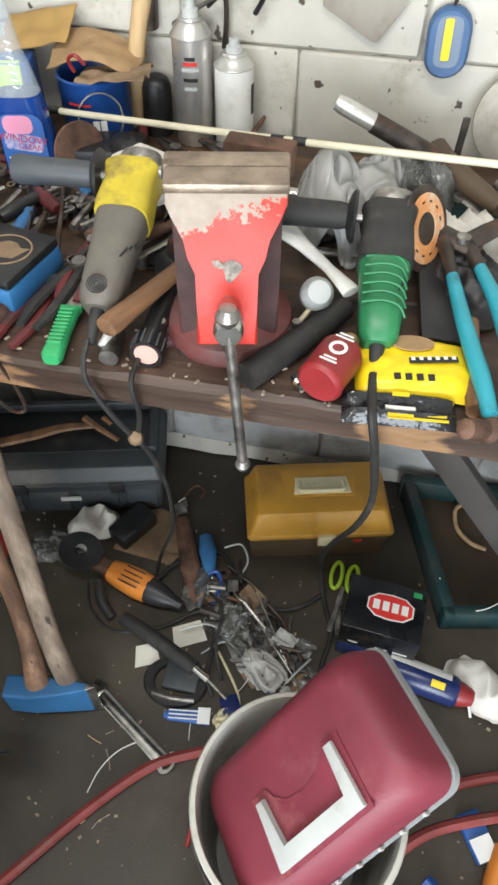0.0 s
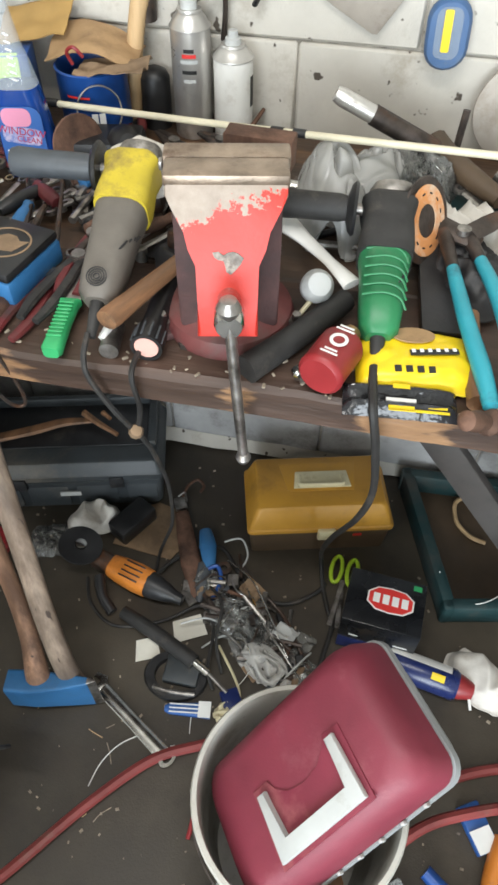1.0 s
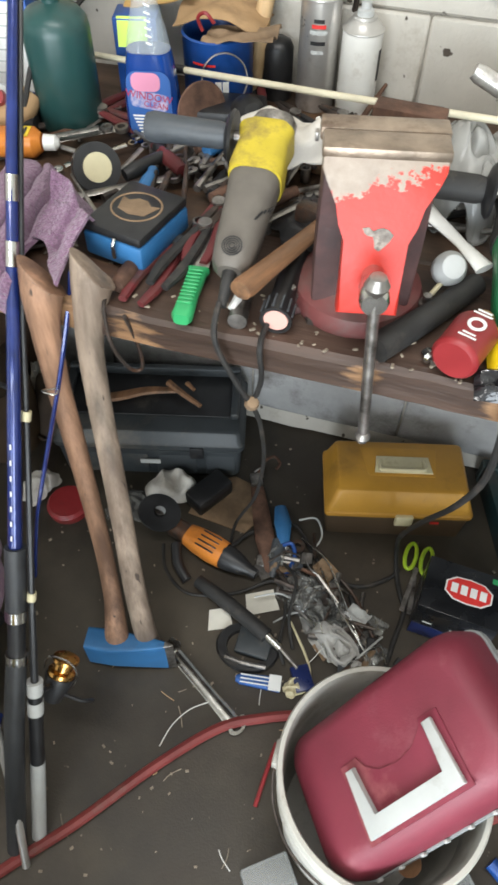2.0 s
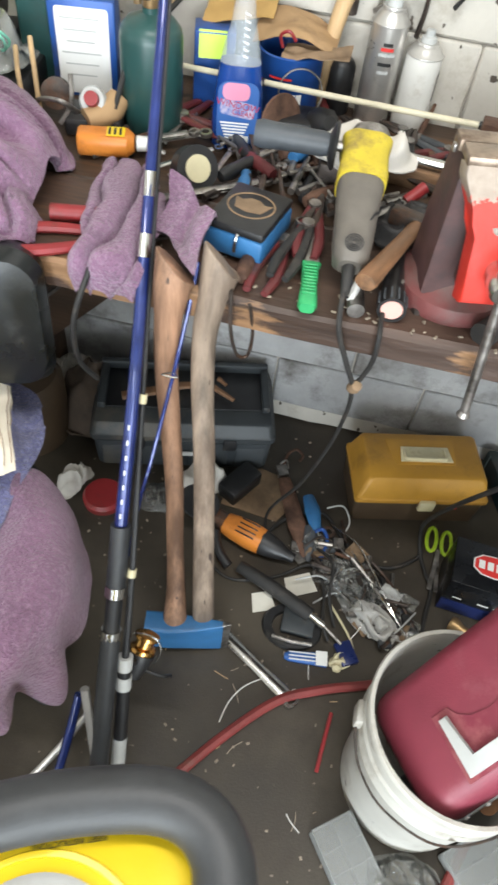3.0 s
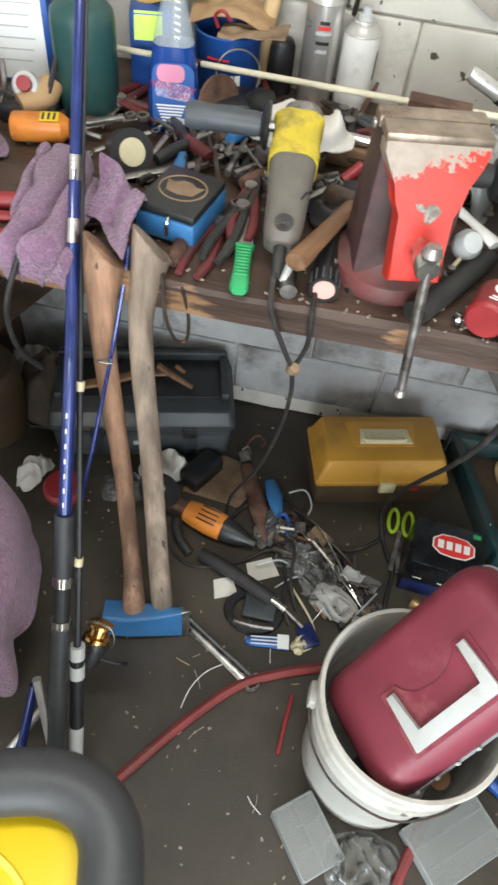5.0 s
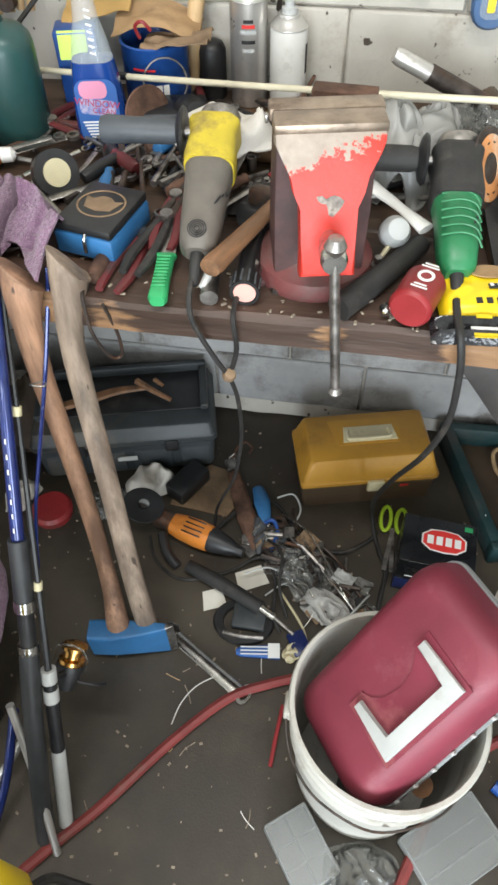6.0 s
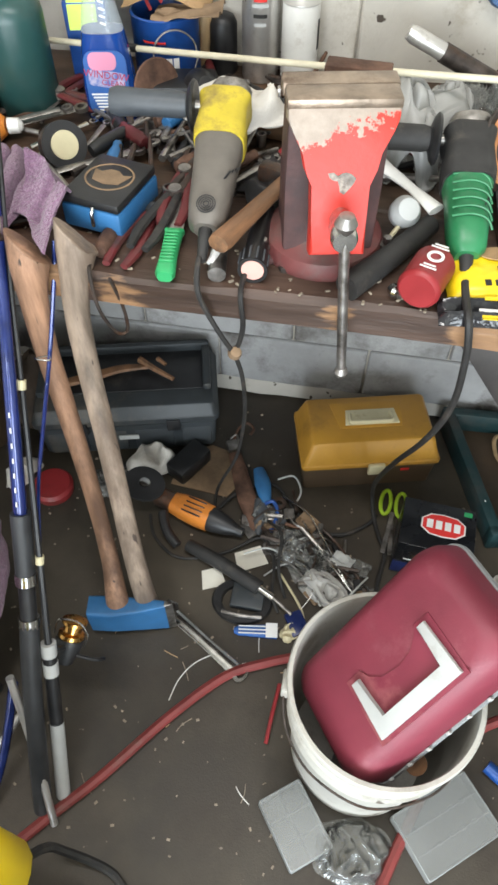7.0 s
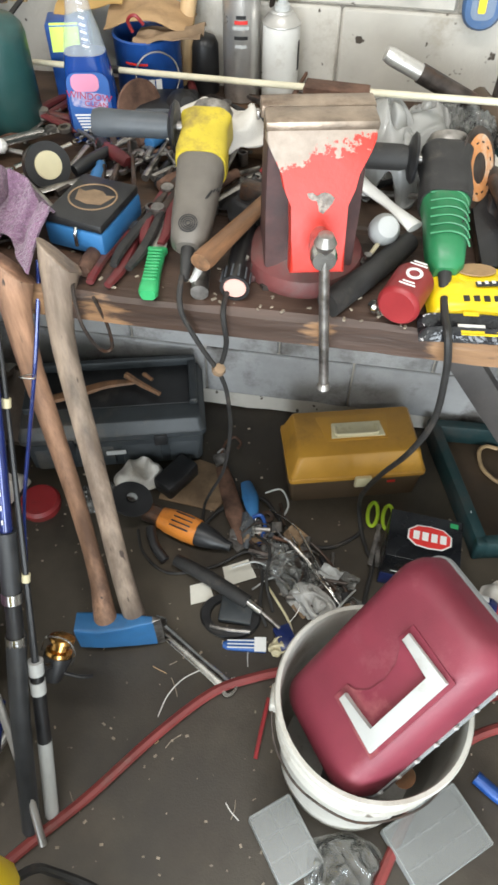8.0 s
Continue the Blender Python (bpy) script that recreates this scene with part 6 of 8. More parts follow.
kn = thing("drywall_knife", along((-0.348, 0.678, BT + 0.008), (-0.372, 0.90, BT + 0.012)), "saw knife with a ribbed bright green handle", "knife")
bm = B()
loft(bm, [(0.0, rrect(0.020, 0.016, 0.006)), (0.006, rrect(0.027, 0.020, 0.008)), (0.05, rrect(0.023, 0.020, 0.008)), (0.092, rrect(0.025, 0.018, 0.007)), (0.098, rrect(0.03, 0.014, 0.005))], YZ @ pose(0, -0.008, 0))
part("handle", bm, M_greenh, kn)
for k in range(10):
    bm = B()
    box(bm, 0.020, 0.0032, 0.003, pose(0, 0.022 + 0.0070 * k, 0.0185), 0.001, 1)
    part("rib", bm, M_greenh, kn)
bm = B()
prism(bm, [(-0.012, 0.097), (0.012, 0.097), (0.010, 0.19), (0.0, 0.225), (-0.010, 0.19)], 0.0015, pose(0, 0, 0.006))
part("blade", bm, M_steel, kn)
pliers(along((-0.425, 0.70, BT), (-0.40, 0.92, BT)), 0.20, M_darkred, "pliers with dark red grips beside the green knife", 0.07)
pliers(along((-0.40, 0.73, BT + 0.01), (-0.365, 0.95, BT + 0.02)), 0.20, M_rubber, "slip-joint pliers with black grips", 0.06)
pliers(along((-0.37, 0.79, BT + 0.01), (-0.38, 0.98, BT + 0.02)), 0.19, M_darkred, "small pliers with dull red grips", 0.07)
screwdriver(along((-0.452, 0.715, BT), (-0.44, 0.9, BT)), 0.2, M_rust, "screwdriver with a round dark brown handle")
wrench(along((-0.76, 0.98, BT + 0.005), (-0.60, 1.08, BT + 0.02)), 0.19, M_steel, "old steel combination wrench")
wrench(along((-0.66, 0.96, BT + 0.004), (-0.575, 1.045, BT + 0.014)), 0.13, M_bright, "shiny steel ring wrench on the bench")
wrench(along((-0.62, 0.88, BT + 0.004), (-0.46, 0.98, BT + 0.016)), 0.18, M_steel, "grey steel wrench among the tools")
ts = random.Random(11)
for i in range(48):
    x, y = ts.uniform(-0.57, -0.32), ts.uniform(0.86, 1.08)
    a = ts.uniform(-60, 60)
    m = pose(x, y, BT + 0.004 + 0.02 * ts.random(), ts.uniform(-3, 6), 0, a)
    k = i % 5
    if k == 0:
        screwdriver(m, ts.uniform(0.12, 0.18), ts.choice((M_blue, M_darkred, M_black, M_rust)), "small used screwdriver in the tool heap")
    elif k == 1:
        wrench(m, ts.uniform(0.10, 0.15), ts.choice((M_steel, M_iron)), "small dull wrench in the tool heap")
    else:
        rod_bit(m, ts.uniform(0.06, 0.14), ts.uniform(0.003, 0.007), ts.choice((M_steel, M_iron, M_rust, M_iron)), "dull steel bit in the tool heap")
for i in range(44):
    x, y = ts.uniform(-0.80, 0.20), ts.uniform(0.96, 1.24)
    m = pose(x, y, BT + 0.004 + 0.01 * ts.random(), ts.uniform(-3, 8), 0, ts.uniform(-90, 90))
    k = i % 4
    if k == 0:
        pliers(m, 0.15, ts.choice((M_black, M_darkred, M_handle)), "worn pliers at the back of the bench", 0.07)
    elif k == 1:
        wrench(m, ts.uniform(0.10, 0.16), ts.choice((M_steel, M_iron, M_rust)), "old wrench at the back of the bench")
    else:
        rod_bit(m, ts.uniform(0.06, 0.15), ts.uniform(0.004, 0.009), ts.choice((M_steel, M_iron, M_rust, M_black)), "dull steel punch at the back of the bench", "punch")
for i in range(16):
    socket(pose(ts.uniform(-0.56, 0.05), ts.uniform(0.86, 1.2), BT, 0, ts.choice((0, 88)), ts.uniform(0, 360)) @ pose(0, 0, 0.0), ts.uniform(0.007, 0.013), ts.uniform(0.018, 0.03), "small steel socket lying on the bench")
# black cylinders and boxes behind
bm = B()
lathe(bm, [(0, 0), (0.028, 0), (0.030, 0.02), (0.022, 0.05), (0.012, 0.06), (0, 0.06)], pose(-0.415, 1.175, BT + 0.03, 60, 0, 30), 18)
solo("black_fixture", bm, M_black, I4, "black plastic fixture behind the grinder", "fixture")
bm = B()
tube(bm, [(-0.455 + 0.04 * math.cos(a * 0.7), 1.19 + 0.015 * math.sin(a * 0.7), BT + 0.075 + 0.035 * math.sin(a * 0.7)) for a in range(10)], 0.0016, 6)
solo("wire_ring", bm, M_steel, I4, "loop of thin steel wire", "wire")
bm = B()
box(bm, 0.12, 0.08, 0.05, pose(-0.44, 1.17, BT + 0.025, 0, 0, 10), 0.01)
solo("black_case", bm, M_black, I4, "small black case at the back of the bench", "case")
crumple("paper_wad", pose(-0.318, 1.045, BT + 0.055, 14, 0, 10), 0.16, 0.10, 0.055, M_cloth, "crumpled white paper towel behind the grinder", "paper", 2.9, 7.0, 40, rag=0.35)
bm = B()
box(bm, 0.09, 0.07, 0.055, pose(-0.345, 1.035, BT + 0.028, 0, 0, 4), 0.008)
solo("dark_box", bm, M_iron, I4, "dark oily box at the back of the bench", "box")
bm = B()
tube(bm, [(-0.30, 1.10, BT + 0.045), (-0.10, 1.07, BT + 0.05)], 0.009, 12, 1)
solo("chrome_bar", bm, M_bright, I4, "chrome bar lying behind the vise", "bar")
bm = B()
box(bm, 0.24, 0.03, 0.036, pose(-0.20, 1.085, BT + 0.018, 0, 0, -8), 0.004)
solo("wood_offcut", bm, M_rawwood, I4, "pale wood offcut behind the vise", "offcut")
bm = B()
box(bm, 0.085, 0.03, 0.04, pose(-0.130, 0.90, BT + 0.192, 0, 0, -4), 0.002)
box(bm, 0.03, 0.03, 0.18, pose(-0.130, 0.90, BT + 0.09), 0.002)
solo("iron_block", bm, M_rust, I4, "rusty iron block on a post behind the vise", "block")
crumple("rag", pose(-0.225, 0.93, BT, 0, 0, 20), 0.14, 0.12, 0.045, M_leather, "oily dark rag beside the vise", "rag", 4.4, 14, 30)
for p, q, mm in (((-0.255, 0.93, BT + 0.03), (-0.215, 0.885, BT + 0.035), M_redp), ((-0.235, 0.98, BT + 0.03), (-0.21, 1.0, BT + 0.05), M_redp), ((-0.20, 0.93, BT + 0.04), (-0.14, 0.90, BT + 0.05), M_black)):
    bm = B()
    tube(bm, [p, q], 0.010, 10, 1)
    solo("red_connector", bm, mm, I4, "small plastic fitting beside the vise", "fitting", "small fittings")

# hammer handle, torch, sockets at the front
hmr = thing("hammer", along((-0.279, 0.705, BT + 0.058), (-0.215, 0.89, BT + 0.045)), "hammer with a worn brown wooden handle", "hammer")
bm = B()
lathe(bm, [(0, 0), (0.015, 0.001), (0.0165, 0.01), (0.0145, 0.06), (0.0125, 0.14), (0.012, 0.2), (0, 0.2)], YZ, 14, 0.8)
part("handle", bm, M_wood, hmr)
bm = B()
box(bm, 0.095, 0.026, 0.026, pose(0, 0.205, 0), 0.005)
part("head", bm, M_iron, hmr)
socket(pose(-0.281, 0.70, BT + 0.012, 90, 0, 188), 0.0125, 0.05, "deep chrome socket at the bench edge")
bm = B()
tube(bm, [(-0.292, 0.712, BT + 0.02), (-0.286, 0.74, BT + 0.03)], 0.006, 8, 1)
solo("white_stub", bm, M_white, I4, "short white plastic stub", "stub")
tch = thing("flashlight", along((-0.233, 0.706, BT + 0.021), (-0.240, 0.85, BT + 0.021)), "black pocket flashlight with a pink lens", "flashlight")
bm = B()
lathe(bm, [(0, 0.004), (0.016, 0.004), (0.017, 0.0), (0.0205, 0.0), (0.0205, 0.03), (0.016, 0.042), (0.016, 0.14), (0, 0.14)], YZ, 20)
part("barrel", bm, M_black, tch)
bm = B()
lathe(bm, [(0, 0.001), (0.0155, 0.001), (0.0155, 0.0045), (0, 0.0045)], YZ, 20)
part("lens", bm, M_pinkled, tch, "pink translucent lens")
for k in range(6):
    bm = B()
    a = radians(20 + 28 * k)
    box(bm, 0.003, 0.024, 0.002, pose(0.0205 * math.cos(a), 0.016, 0.0205 * math.sin(a), 0, 0, 0), 0.0005, 1)
    part("rib", bm, M_handle, tch)
bm = B()
lathe(bm, [(0, 0), (0.012, 0), (0.012, 0.008), (0.006, 0.010), (0.006, 0.016), (0, 0.016)], pose(-0.192, 0.745, BT), 6)
solo("hex_bolt", bm, M_iron, I4, "hex bolt standing on the bench", "bolt")

# ---- on the bench, right part ----
rc = thing("red_canister", along((-0.016, 0.688, BT + 0.034), (0.016, 0.775, BT + 0.036)) @ Matrix.Scale(0.9, 4), "small red canister with white print lying on the bench", "canister")
bm = B()
lathe(bm, [(0, 0), (0.027, 0), (0.0315, 0.004), (0.0325, 0.008), (0.0315, 0.012), (0.0315, 0.068), (0.027, 0.076), (0.015, 0.08), (0, 0.08)], YZ, 28)
part("can", bm, M_redp, rc)
bm = B()
lathe(bm, [(0, 0.08), (0.013, 0.08), (0.013, 0.10), (0.010, 0.102), (0, 0.102)], YZ, 16)
part("spout", bm, M_brass, rc)
bm = B()
lathe(bm, [(0.008, 0), (0.0125, 0), (0.0125, 0.001), (0.008, 0.001), (0.008, 0)], pose(0.004, 0.045, 0.0315), 20)
part("mark", bm, M_label, rc)
for k, (y, w) in enumerate(((0.018, 0.024), (0.024, 0.018), (0.066, 0.026), (0.072, 0.02))):
    bm = B()
    box(bm, w, 0.0026, 0.0008, pose(0.003, y, 0.0318))
    part("print_bar", bm, M_label, rc)
bm = B()
lathe(bm, [(0, 0), (0.008, 0.001), (0.009, 0.012), (0.005, 0.016), (0.005, 0.022), (0, 0.022)], pose(-0.045, 0.72, BT + 0.009, 80, 0, 30), 12)
solo("spark_plug_nut", bm, M_bright, I4, "small bright steel fitting", "fitting")
sn = thing("grinding_stone", pose(-0.040, 0.842, BT + 0.045), "round pale grinding stone on a shank", "grinding stone")
bm = B()
lathe(bm, [(0, -0.023), (0.012, -0.02), (0.021, -0.009), (0.022, 0.006), (0.015, 0.018), (0, 0.022)], pose(0, 0, 0, 40, 20, 0), 24)
part("stone", bm, M_greyp, sn)
bm = B()
tube(bm, [(-0.002, -0.01, -0.01), (-0.022, -0.04, -0.030)], 0.0035, 8, 1)
part("shank", bm, M_ivory, sn)
bm = B()
tube(bm, [(-0.105, 0.70, BT + 0.016), (-0.05, 0.775, BT + 0.020), (0.0, 0.85, BT + 0.024)], [0.019, 0.017, 0.015], 12, 4)
solo("black_sleeve", bm, M_rubber, I4, "black rubber sleeve lying on the bench", "sleeve")
bm = B()
tube(bm, [(-0.110, 0.965, BT + 0.06), (-0.07, 0.93, BT + 0.055), (-0.03, 0.895, BT + 0.048), (0.005, 0.86, BT + 0.042)], [0.022, 0.012, 0.009, 0.015], 12, 5, 0.45)
solo("white_spatula", bm, M_white, I4, "flat white plastic spatula on the bench", "spatula")
heap(pose(-0.048, 1.065, BT, 0, 0, 15), 0.115, 0.20, 0.115, 6.0, M_hazebag, "thin white plastic bag crumpled on the bench", 1.9, "plastic_bag", "bag", "", 0.020, 70)
heap(pose(0.012, 1.10, BT, 0, 0, -20), 0.11, 0.17, 0.10, 7.0, M_hazebag, "thin white plastic bag crumpled on the bench", 8.9, "plastic_bag", "bag", "", 0.020, 70)
crumple("clear_bag", pose(0.068, 1.135, BT + 0.01, 0, 0, 15), 0.16, 0.15, 0.085, M_clear, "crumpled clear plastic bag on the bench", "bag", 5.9, 22, 56, thick=0.0008)
crumple("dark_rag", pose(0.06, 1.13, BT, 0, 0, 15), 0.13, 0.12, 0.05, M_leather, "dark rag under the clear bag", "rag", 3.9, 14, 30)
crumple("rag", pose(0.155, 1.05, BT, 0, 0, 15), 0.13, 0.11, 0.06, M_cloth, "white crumpled shop rag", "rag", 6.1, 8, 40)
crumple("rag", pose(0.225, 0.99, BT, 0, 0, 50), 0.07, 0.07, 0.05, M_cloth, "white crumpled shop rag", "rag", 7.1, 8, 34)
bm = B()
tube(bm, [(0.095, 1.205, BT + 0.075), (0.13, 1.16, BT + 0.065), (0.20, 1.09, BT + 0.055)], [0.022, 0.020, 0.014], 12, 4)
solo("mallet", bm, M_brownp, I4, "dark wooden mallet lying at the back of the bench", "mallet")
bm = B()
tube(bm, [(0.20, 1.15, BT + 0.06), (0.24, 1.10, BT + 0.055), (0.28, 1.05, BT + 0.05)], 0.016, 12, 4)
solo("pipe_piece", bm, M_steel, I4, "grey steel pipe piece", "pipe")
wrench(along((0.245, 1.0, BT + 0.03), (0.135, 1.13, BT + 0.045)), 0.16, M_steel, "grey steel wrench on the rags")
bm = B()
box(bm, 0.17, 0.13, 0.03, pose(0.21, 1.13, BT + 0.015, 0, 0, 10), 0.01)
solo("green_case", bm, M_tealdk, I4, "dark green flat case at the back of the bench", "case")
lth = B()
surface(lth, 10, 16, lambda u, v: Vector((0.085 + 0.062 * u + 0.018 * (1 - v), 0.815 + 0.185 * v, BT + 0.022 + 0.018 * v + 0.004 * noise.noise(Vector((u * 3, v * 4, 1))))), 0.004)
solo("leather_strap", lth, M_leather, I4, "flat black leather strap lying on the bench", "strap")
bm = B()
box(bm, 0.05, 0.16, 0.018, pose(0.122, 0.915, BT + 0.009, 0, 0, 3), 0.003)
solo("wood_strip", bm, M_plank, I4, "dark wood strip under the strap", "strip")
# big teal-handled pump pliers
pp = thing("pump_pliers", I4, "large pump pliers with bright teal dipped handles", "pliers")
for pts, nm in ((((0.120, 0.985, 0.905), (0.132, 0.905, 0.905), (0.150, 0.82, 0.897), (0.172, 0.74, 0.886), (0.184, 0.688, 0.878)), "grip"), (((0.150, 0.985, 0.908), (0.168, 0.93, 0.906), (0.190, 0.86, 0.902), (0.206, 0.77, 0.896), (0.206, 0.70, 0.884)), "grip")):
    bm = B()
    tube(bm, pts[1:], [0.0085, 0.0105, 0.0115, 0.0095], 12, 6)
    part(nm, bm, M_teal, pp)
    bm = B()
    tube(bm, [pts[0], pts[1]], [0.011, 0.0085], 10, 1)
    part("shank", bm, M_iron, pp)
bm = B()
tube(bm, [(0.165, 0.965, 0.908), (0.135, 0.985, 0.908), (0.10, 1.02, 0.906), (0.085, 1.03, 0.905)], [0.014, 0.019, 0.014, 0.008], 12, 4, 0.5)
part("jaw", bm, M_iron, pp)
bm = B()
tube(bm, [(0.15, 0.975, 0.914), (0.18, 1.01, 0.914), (0.20, 1.04, 0.912)], [0.016, 0.016, 0.010], 12, 4, 0.5)
part("jaw", bm, M_iron, pp)
bm = B()
lathe(bm, [(0, 0), (0.010, 0), (0.010, 0.008), (0, 0.009)], pose(0.143, 0.975, 0.915), 16)
part("pivot", bm, M_steel, pp)
crumple("rag", pose(0.165, 0.95, BT, 0, 0, 0), 0.13, 0.18, 0.05, M_leather, "dark oily rag under the pliers", "rag", 9.9, 14, 30)
# yellow glue bag and black blister pack
gb = thing("glove_pack", pose(0.098, 0.757, BT + 0.004, 0, 0, 8) @ Matrix.Scale(0.9, 4), "yellow printed plastic bag with black lettering bars", "bag")
bm = B()
surface(bm, 30, 20, lambda u, v: Vector(((u - 0.5) * 0.165, (v - 0.5) * 0.105, 0.030 * (max(0.0, 1 - (2 * u - 1) ** 4) * max(0.0, 1 - (2 * v - 1) ** 4)) ** 0.5 + 0.004 * noise.noise(Vector((u * 7, v * 6, 3))) + 0.004)), 0.002)
part("bag", bm, M_yellowc, gb)
bm = B()
prism(bm, ngon(0.030, 20, 0.6), 0.002, pose(-0.005, 0.03, 0.0345, -8, 0, 0))
part("window", bm, M_card, gb, "tan contents showing")
bm = B()
box(bm, 0.066, 0.010, 0.0012, pose(0.02, -0.004, 0.0375, 0, 0, 5))
part("print_bar", bm, M_ink, gb)
for k in range(6):
    bm = B()
    box(bm, 0.005, 0.0055, 0.0012, pose(-0.008 + 0.011 * k, -0.004 + 0.001 * k, 0.0385, 0, 0, 5))
    part("print_bar", bm, M_label, gb)
for k in range(4):
    bm = B()
    box(bm, 0.009, 0.010, 0.0012, pose(-0.03 + 0.015 * k, -0.033, 0.0325, 14, 0, 4))
    part("print_bar", bm, M_ink, gb)
bp_ = thing("blister_pack", pose(0.083, 0.692, BT + 0.002, 4, 0, 5), "black shiny blister pack with yellow marks at the bench edge", "pack")
bm = B()
surface(bm, 26, 12, lambda u, v: Vector(((u - 0.5) * 0.135, (v - 0.5) * 0.050, 0.006 + 0.016 * (max(0.0, 1 - (2 * u - 1) ** 6)) ** 0.5 * (0.6 + 0.4 * math.cos(4 * math.pi * (v - 0.25))) * max(0.0, 1 - (2 * v - 1) ** 6) ** 0.5 + 0.002 * noise.noise(Vector((u * 12, v * 6, 8))))), 0.0015)
part("film", bm, M_silverfilm, bp_)
for x, y, w, h in ((0.0, -0.016, 0.030, 0.012), (0.0, 0.012, 0.020, 0.006), (0.042, -0.014, 0.022, 0.004), (0.02, -0.021, 0.07, 0.003)):
    bm = B()
    box(bm, w, h, 0.0012, pose(x, y, 0.0225 if abs(y) < 0.013 else 0.019))
    part("print_bar", bm, M_yellowc, bp_)
bm = B()
box(bm, 0.035, 0.006, 0.0012, pose(0.0, -0.006, 0.018))
part("print_bar", bm, M_label, bp_)
# hammer with a rusty round head at the right
bh = thing("ball_hammer", I4, "ball hammer with a brown handle and rusty head", "hammer")
bm = B()
tube(bm, [(0.165, 0.86, BT + 0.018), (0.166, 0.78, BT + 0.018), (0.172, 0.70, BT + 0.018)], [0.011, 0.012, 0.013], 12, 4)
part("handle", bm, M_wood, bh)
bm = B()
lathe(bm, [(0, -0.03), (0.015, -0.028), (0.017, -0.015), (0.011, -0.008), (0.013, 0.01), (0.011, 0.026), (0.012, 0.03), (0, 0.04)], pose(0.175, 0.672, BT + 0.018, 60, 0, -50), 16)
part("head", bm, M_rust, bh)
bm = B()
prism(bm, [(0, 0), (0.06, 0.005), (0.055, -0.05), (0.02, -0.045), (0.0, -0.02)], 0.03, pose(0.13, 0.668, BT - 0.055, 0, 0, 8), 0.004)
part("bracket", bm, M_iron, bench, "dark iron bracket at the bench front")
cr = random.Random(21)
for i in range(150):
    s = cr.uniform(0.0015, 0.0045)
    bm = B()
    box(bm, s * 2, s, s * 0.7, pose(cr.uniform(-0.75, 0.2), cr.uniform(0.69, 0.80), BT + s * 0.35, 0, 0, cr.uniform(0, 180)), s * 0.2, 1)
    if i == 0:
        crumbs = bm
    else:
        tmp_me = bpy.data.meshes.new("tmp")
        bm.to_mesh(tmp_me)
        bm.free()
        crumbs.from_mesh(tmp_me)
        bpy.data.meshes.remove(tmp_me)
solo("bench_crumbs", crumbs, M_dirt, I4, "chips and crumbs scattered over the bench top", "debris", kind="stuff")

# ---- hanging on and leaning against the wall ----
fl = thing("work_light", pose(0.088, 1.333, 1.037, 0, -3, 0), "blue hanging work light with a yellow lamp strip", "work light")
bm = B()
loft(bm, [(-0.014, rrect(0.062, 0.098, 0.03)), (-0.006, rrect(0.068, 0.104, 0.033)), (0.006, rrect(0.068, 0.104, 0.033)), (0.012, rrect(0.058, 0.094, 0.028))], pose(0, 0, 0, 90, 0, 0))
part("shell", bm, mat("dusty blue plastic", (0.05, 0.115, 0.25), 0.5, 0, 0.12, 12, 0.1, 200, (0.12, 0.15, 0.2), 0.28, 14), fl)
bm = B()
prism(bm, rrect(0.040, 0.074, 0.014), 0.002, pose(0, -0.0115, 0.004, 90, 0, 0))
part("window", bm, M_bottle, fl, "clear lens window")
bm = B()
prism(bm, rrect(0.013, 0.06, 0.003), 0.002, pose(-0.002, -0.0138, 0.008, 90, 0, 0))
part("lamp_strip", bm, M_yellowc, fl, "yellow lamp strip")
bm = B()
tube(bm, [(0, 0, 0.050), (0.006, -0.004, 0.066), (0.012, 0, 0.08)], 0.003, 8)
part("hook", bm, M_iron, fl)
bm = B()
prism(bm, [(-0.115, 0.07), (-0.115, 0.12), (0.03, 0.12), (0.012, 0.075), (-0.022, 0.024), (-0.03, 0.024)], 0.003, pose(0.0, 1.343, 1.0, 90, 0, 0), 0.0008)
M_plate = mat("dull plate", (0.36, 0.32, 0.275), 0.5, 0.3, 0.15, 8, 0.1, 120, (0.2, 0.16, 0.12), 0.3, 9)
solo("steel_plate", bm, M_plate, I4, "grey steel trowel plate hanging on the wall", "plate")
bm = B()
lathe(bm, [(0, 0), (0.080, 0), (0.081, 0.002), (0.08, 0.004), (0, 0.004)], pose(0.235, 1.318, 0.935, 84, 0, 0), 40)
solo("cutting_wheel", bm, M_plate, I4, "grey round disc leaning against the wall", "disc")
bm = B()
tube(bm, [(0.133, 1.242, BT + 0.0005), (0.139, 1.262, 0.955)], 0.006, 8, 1)
solo("iron_pin", bm, M_iron, I4, "dark iron pin standing by the wall", "pin")
mt = thing("steel_tube", I4, "steel tube with a bright end leaning on the clutter", "tube")
T0, T1 = Vector((-0.066, 1.175, 0.998)), Vector((0.12, 1.18, 0.915))
bm = B()
tube(bm, [T0.lerp(T1, 0.32), T1], 0.0155, 16, 1)
part("sleeve", bm, M_iron, mt)
bm = B()
tube(bm, [T0, T0.lerp(T1, 0.05), T0.lerp(T1, 0.33)], [0.011, 0.0135, 0.0135], 16, 1)
part("bright_end", bm, M_can, mt)
wr = random.Random(3)
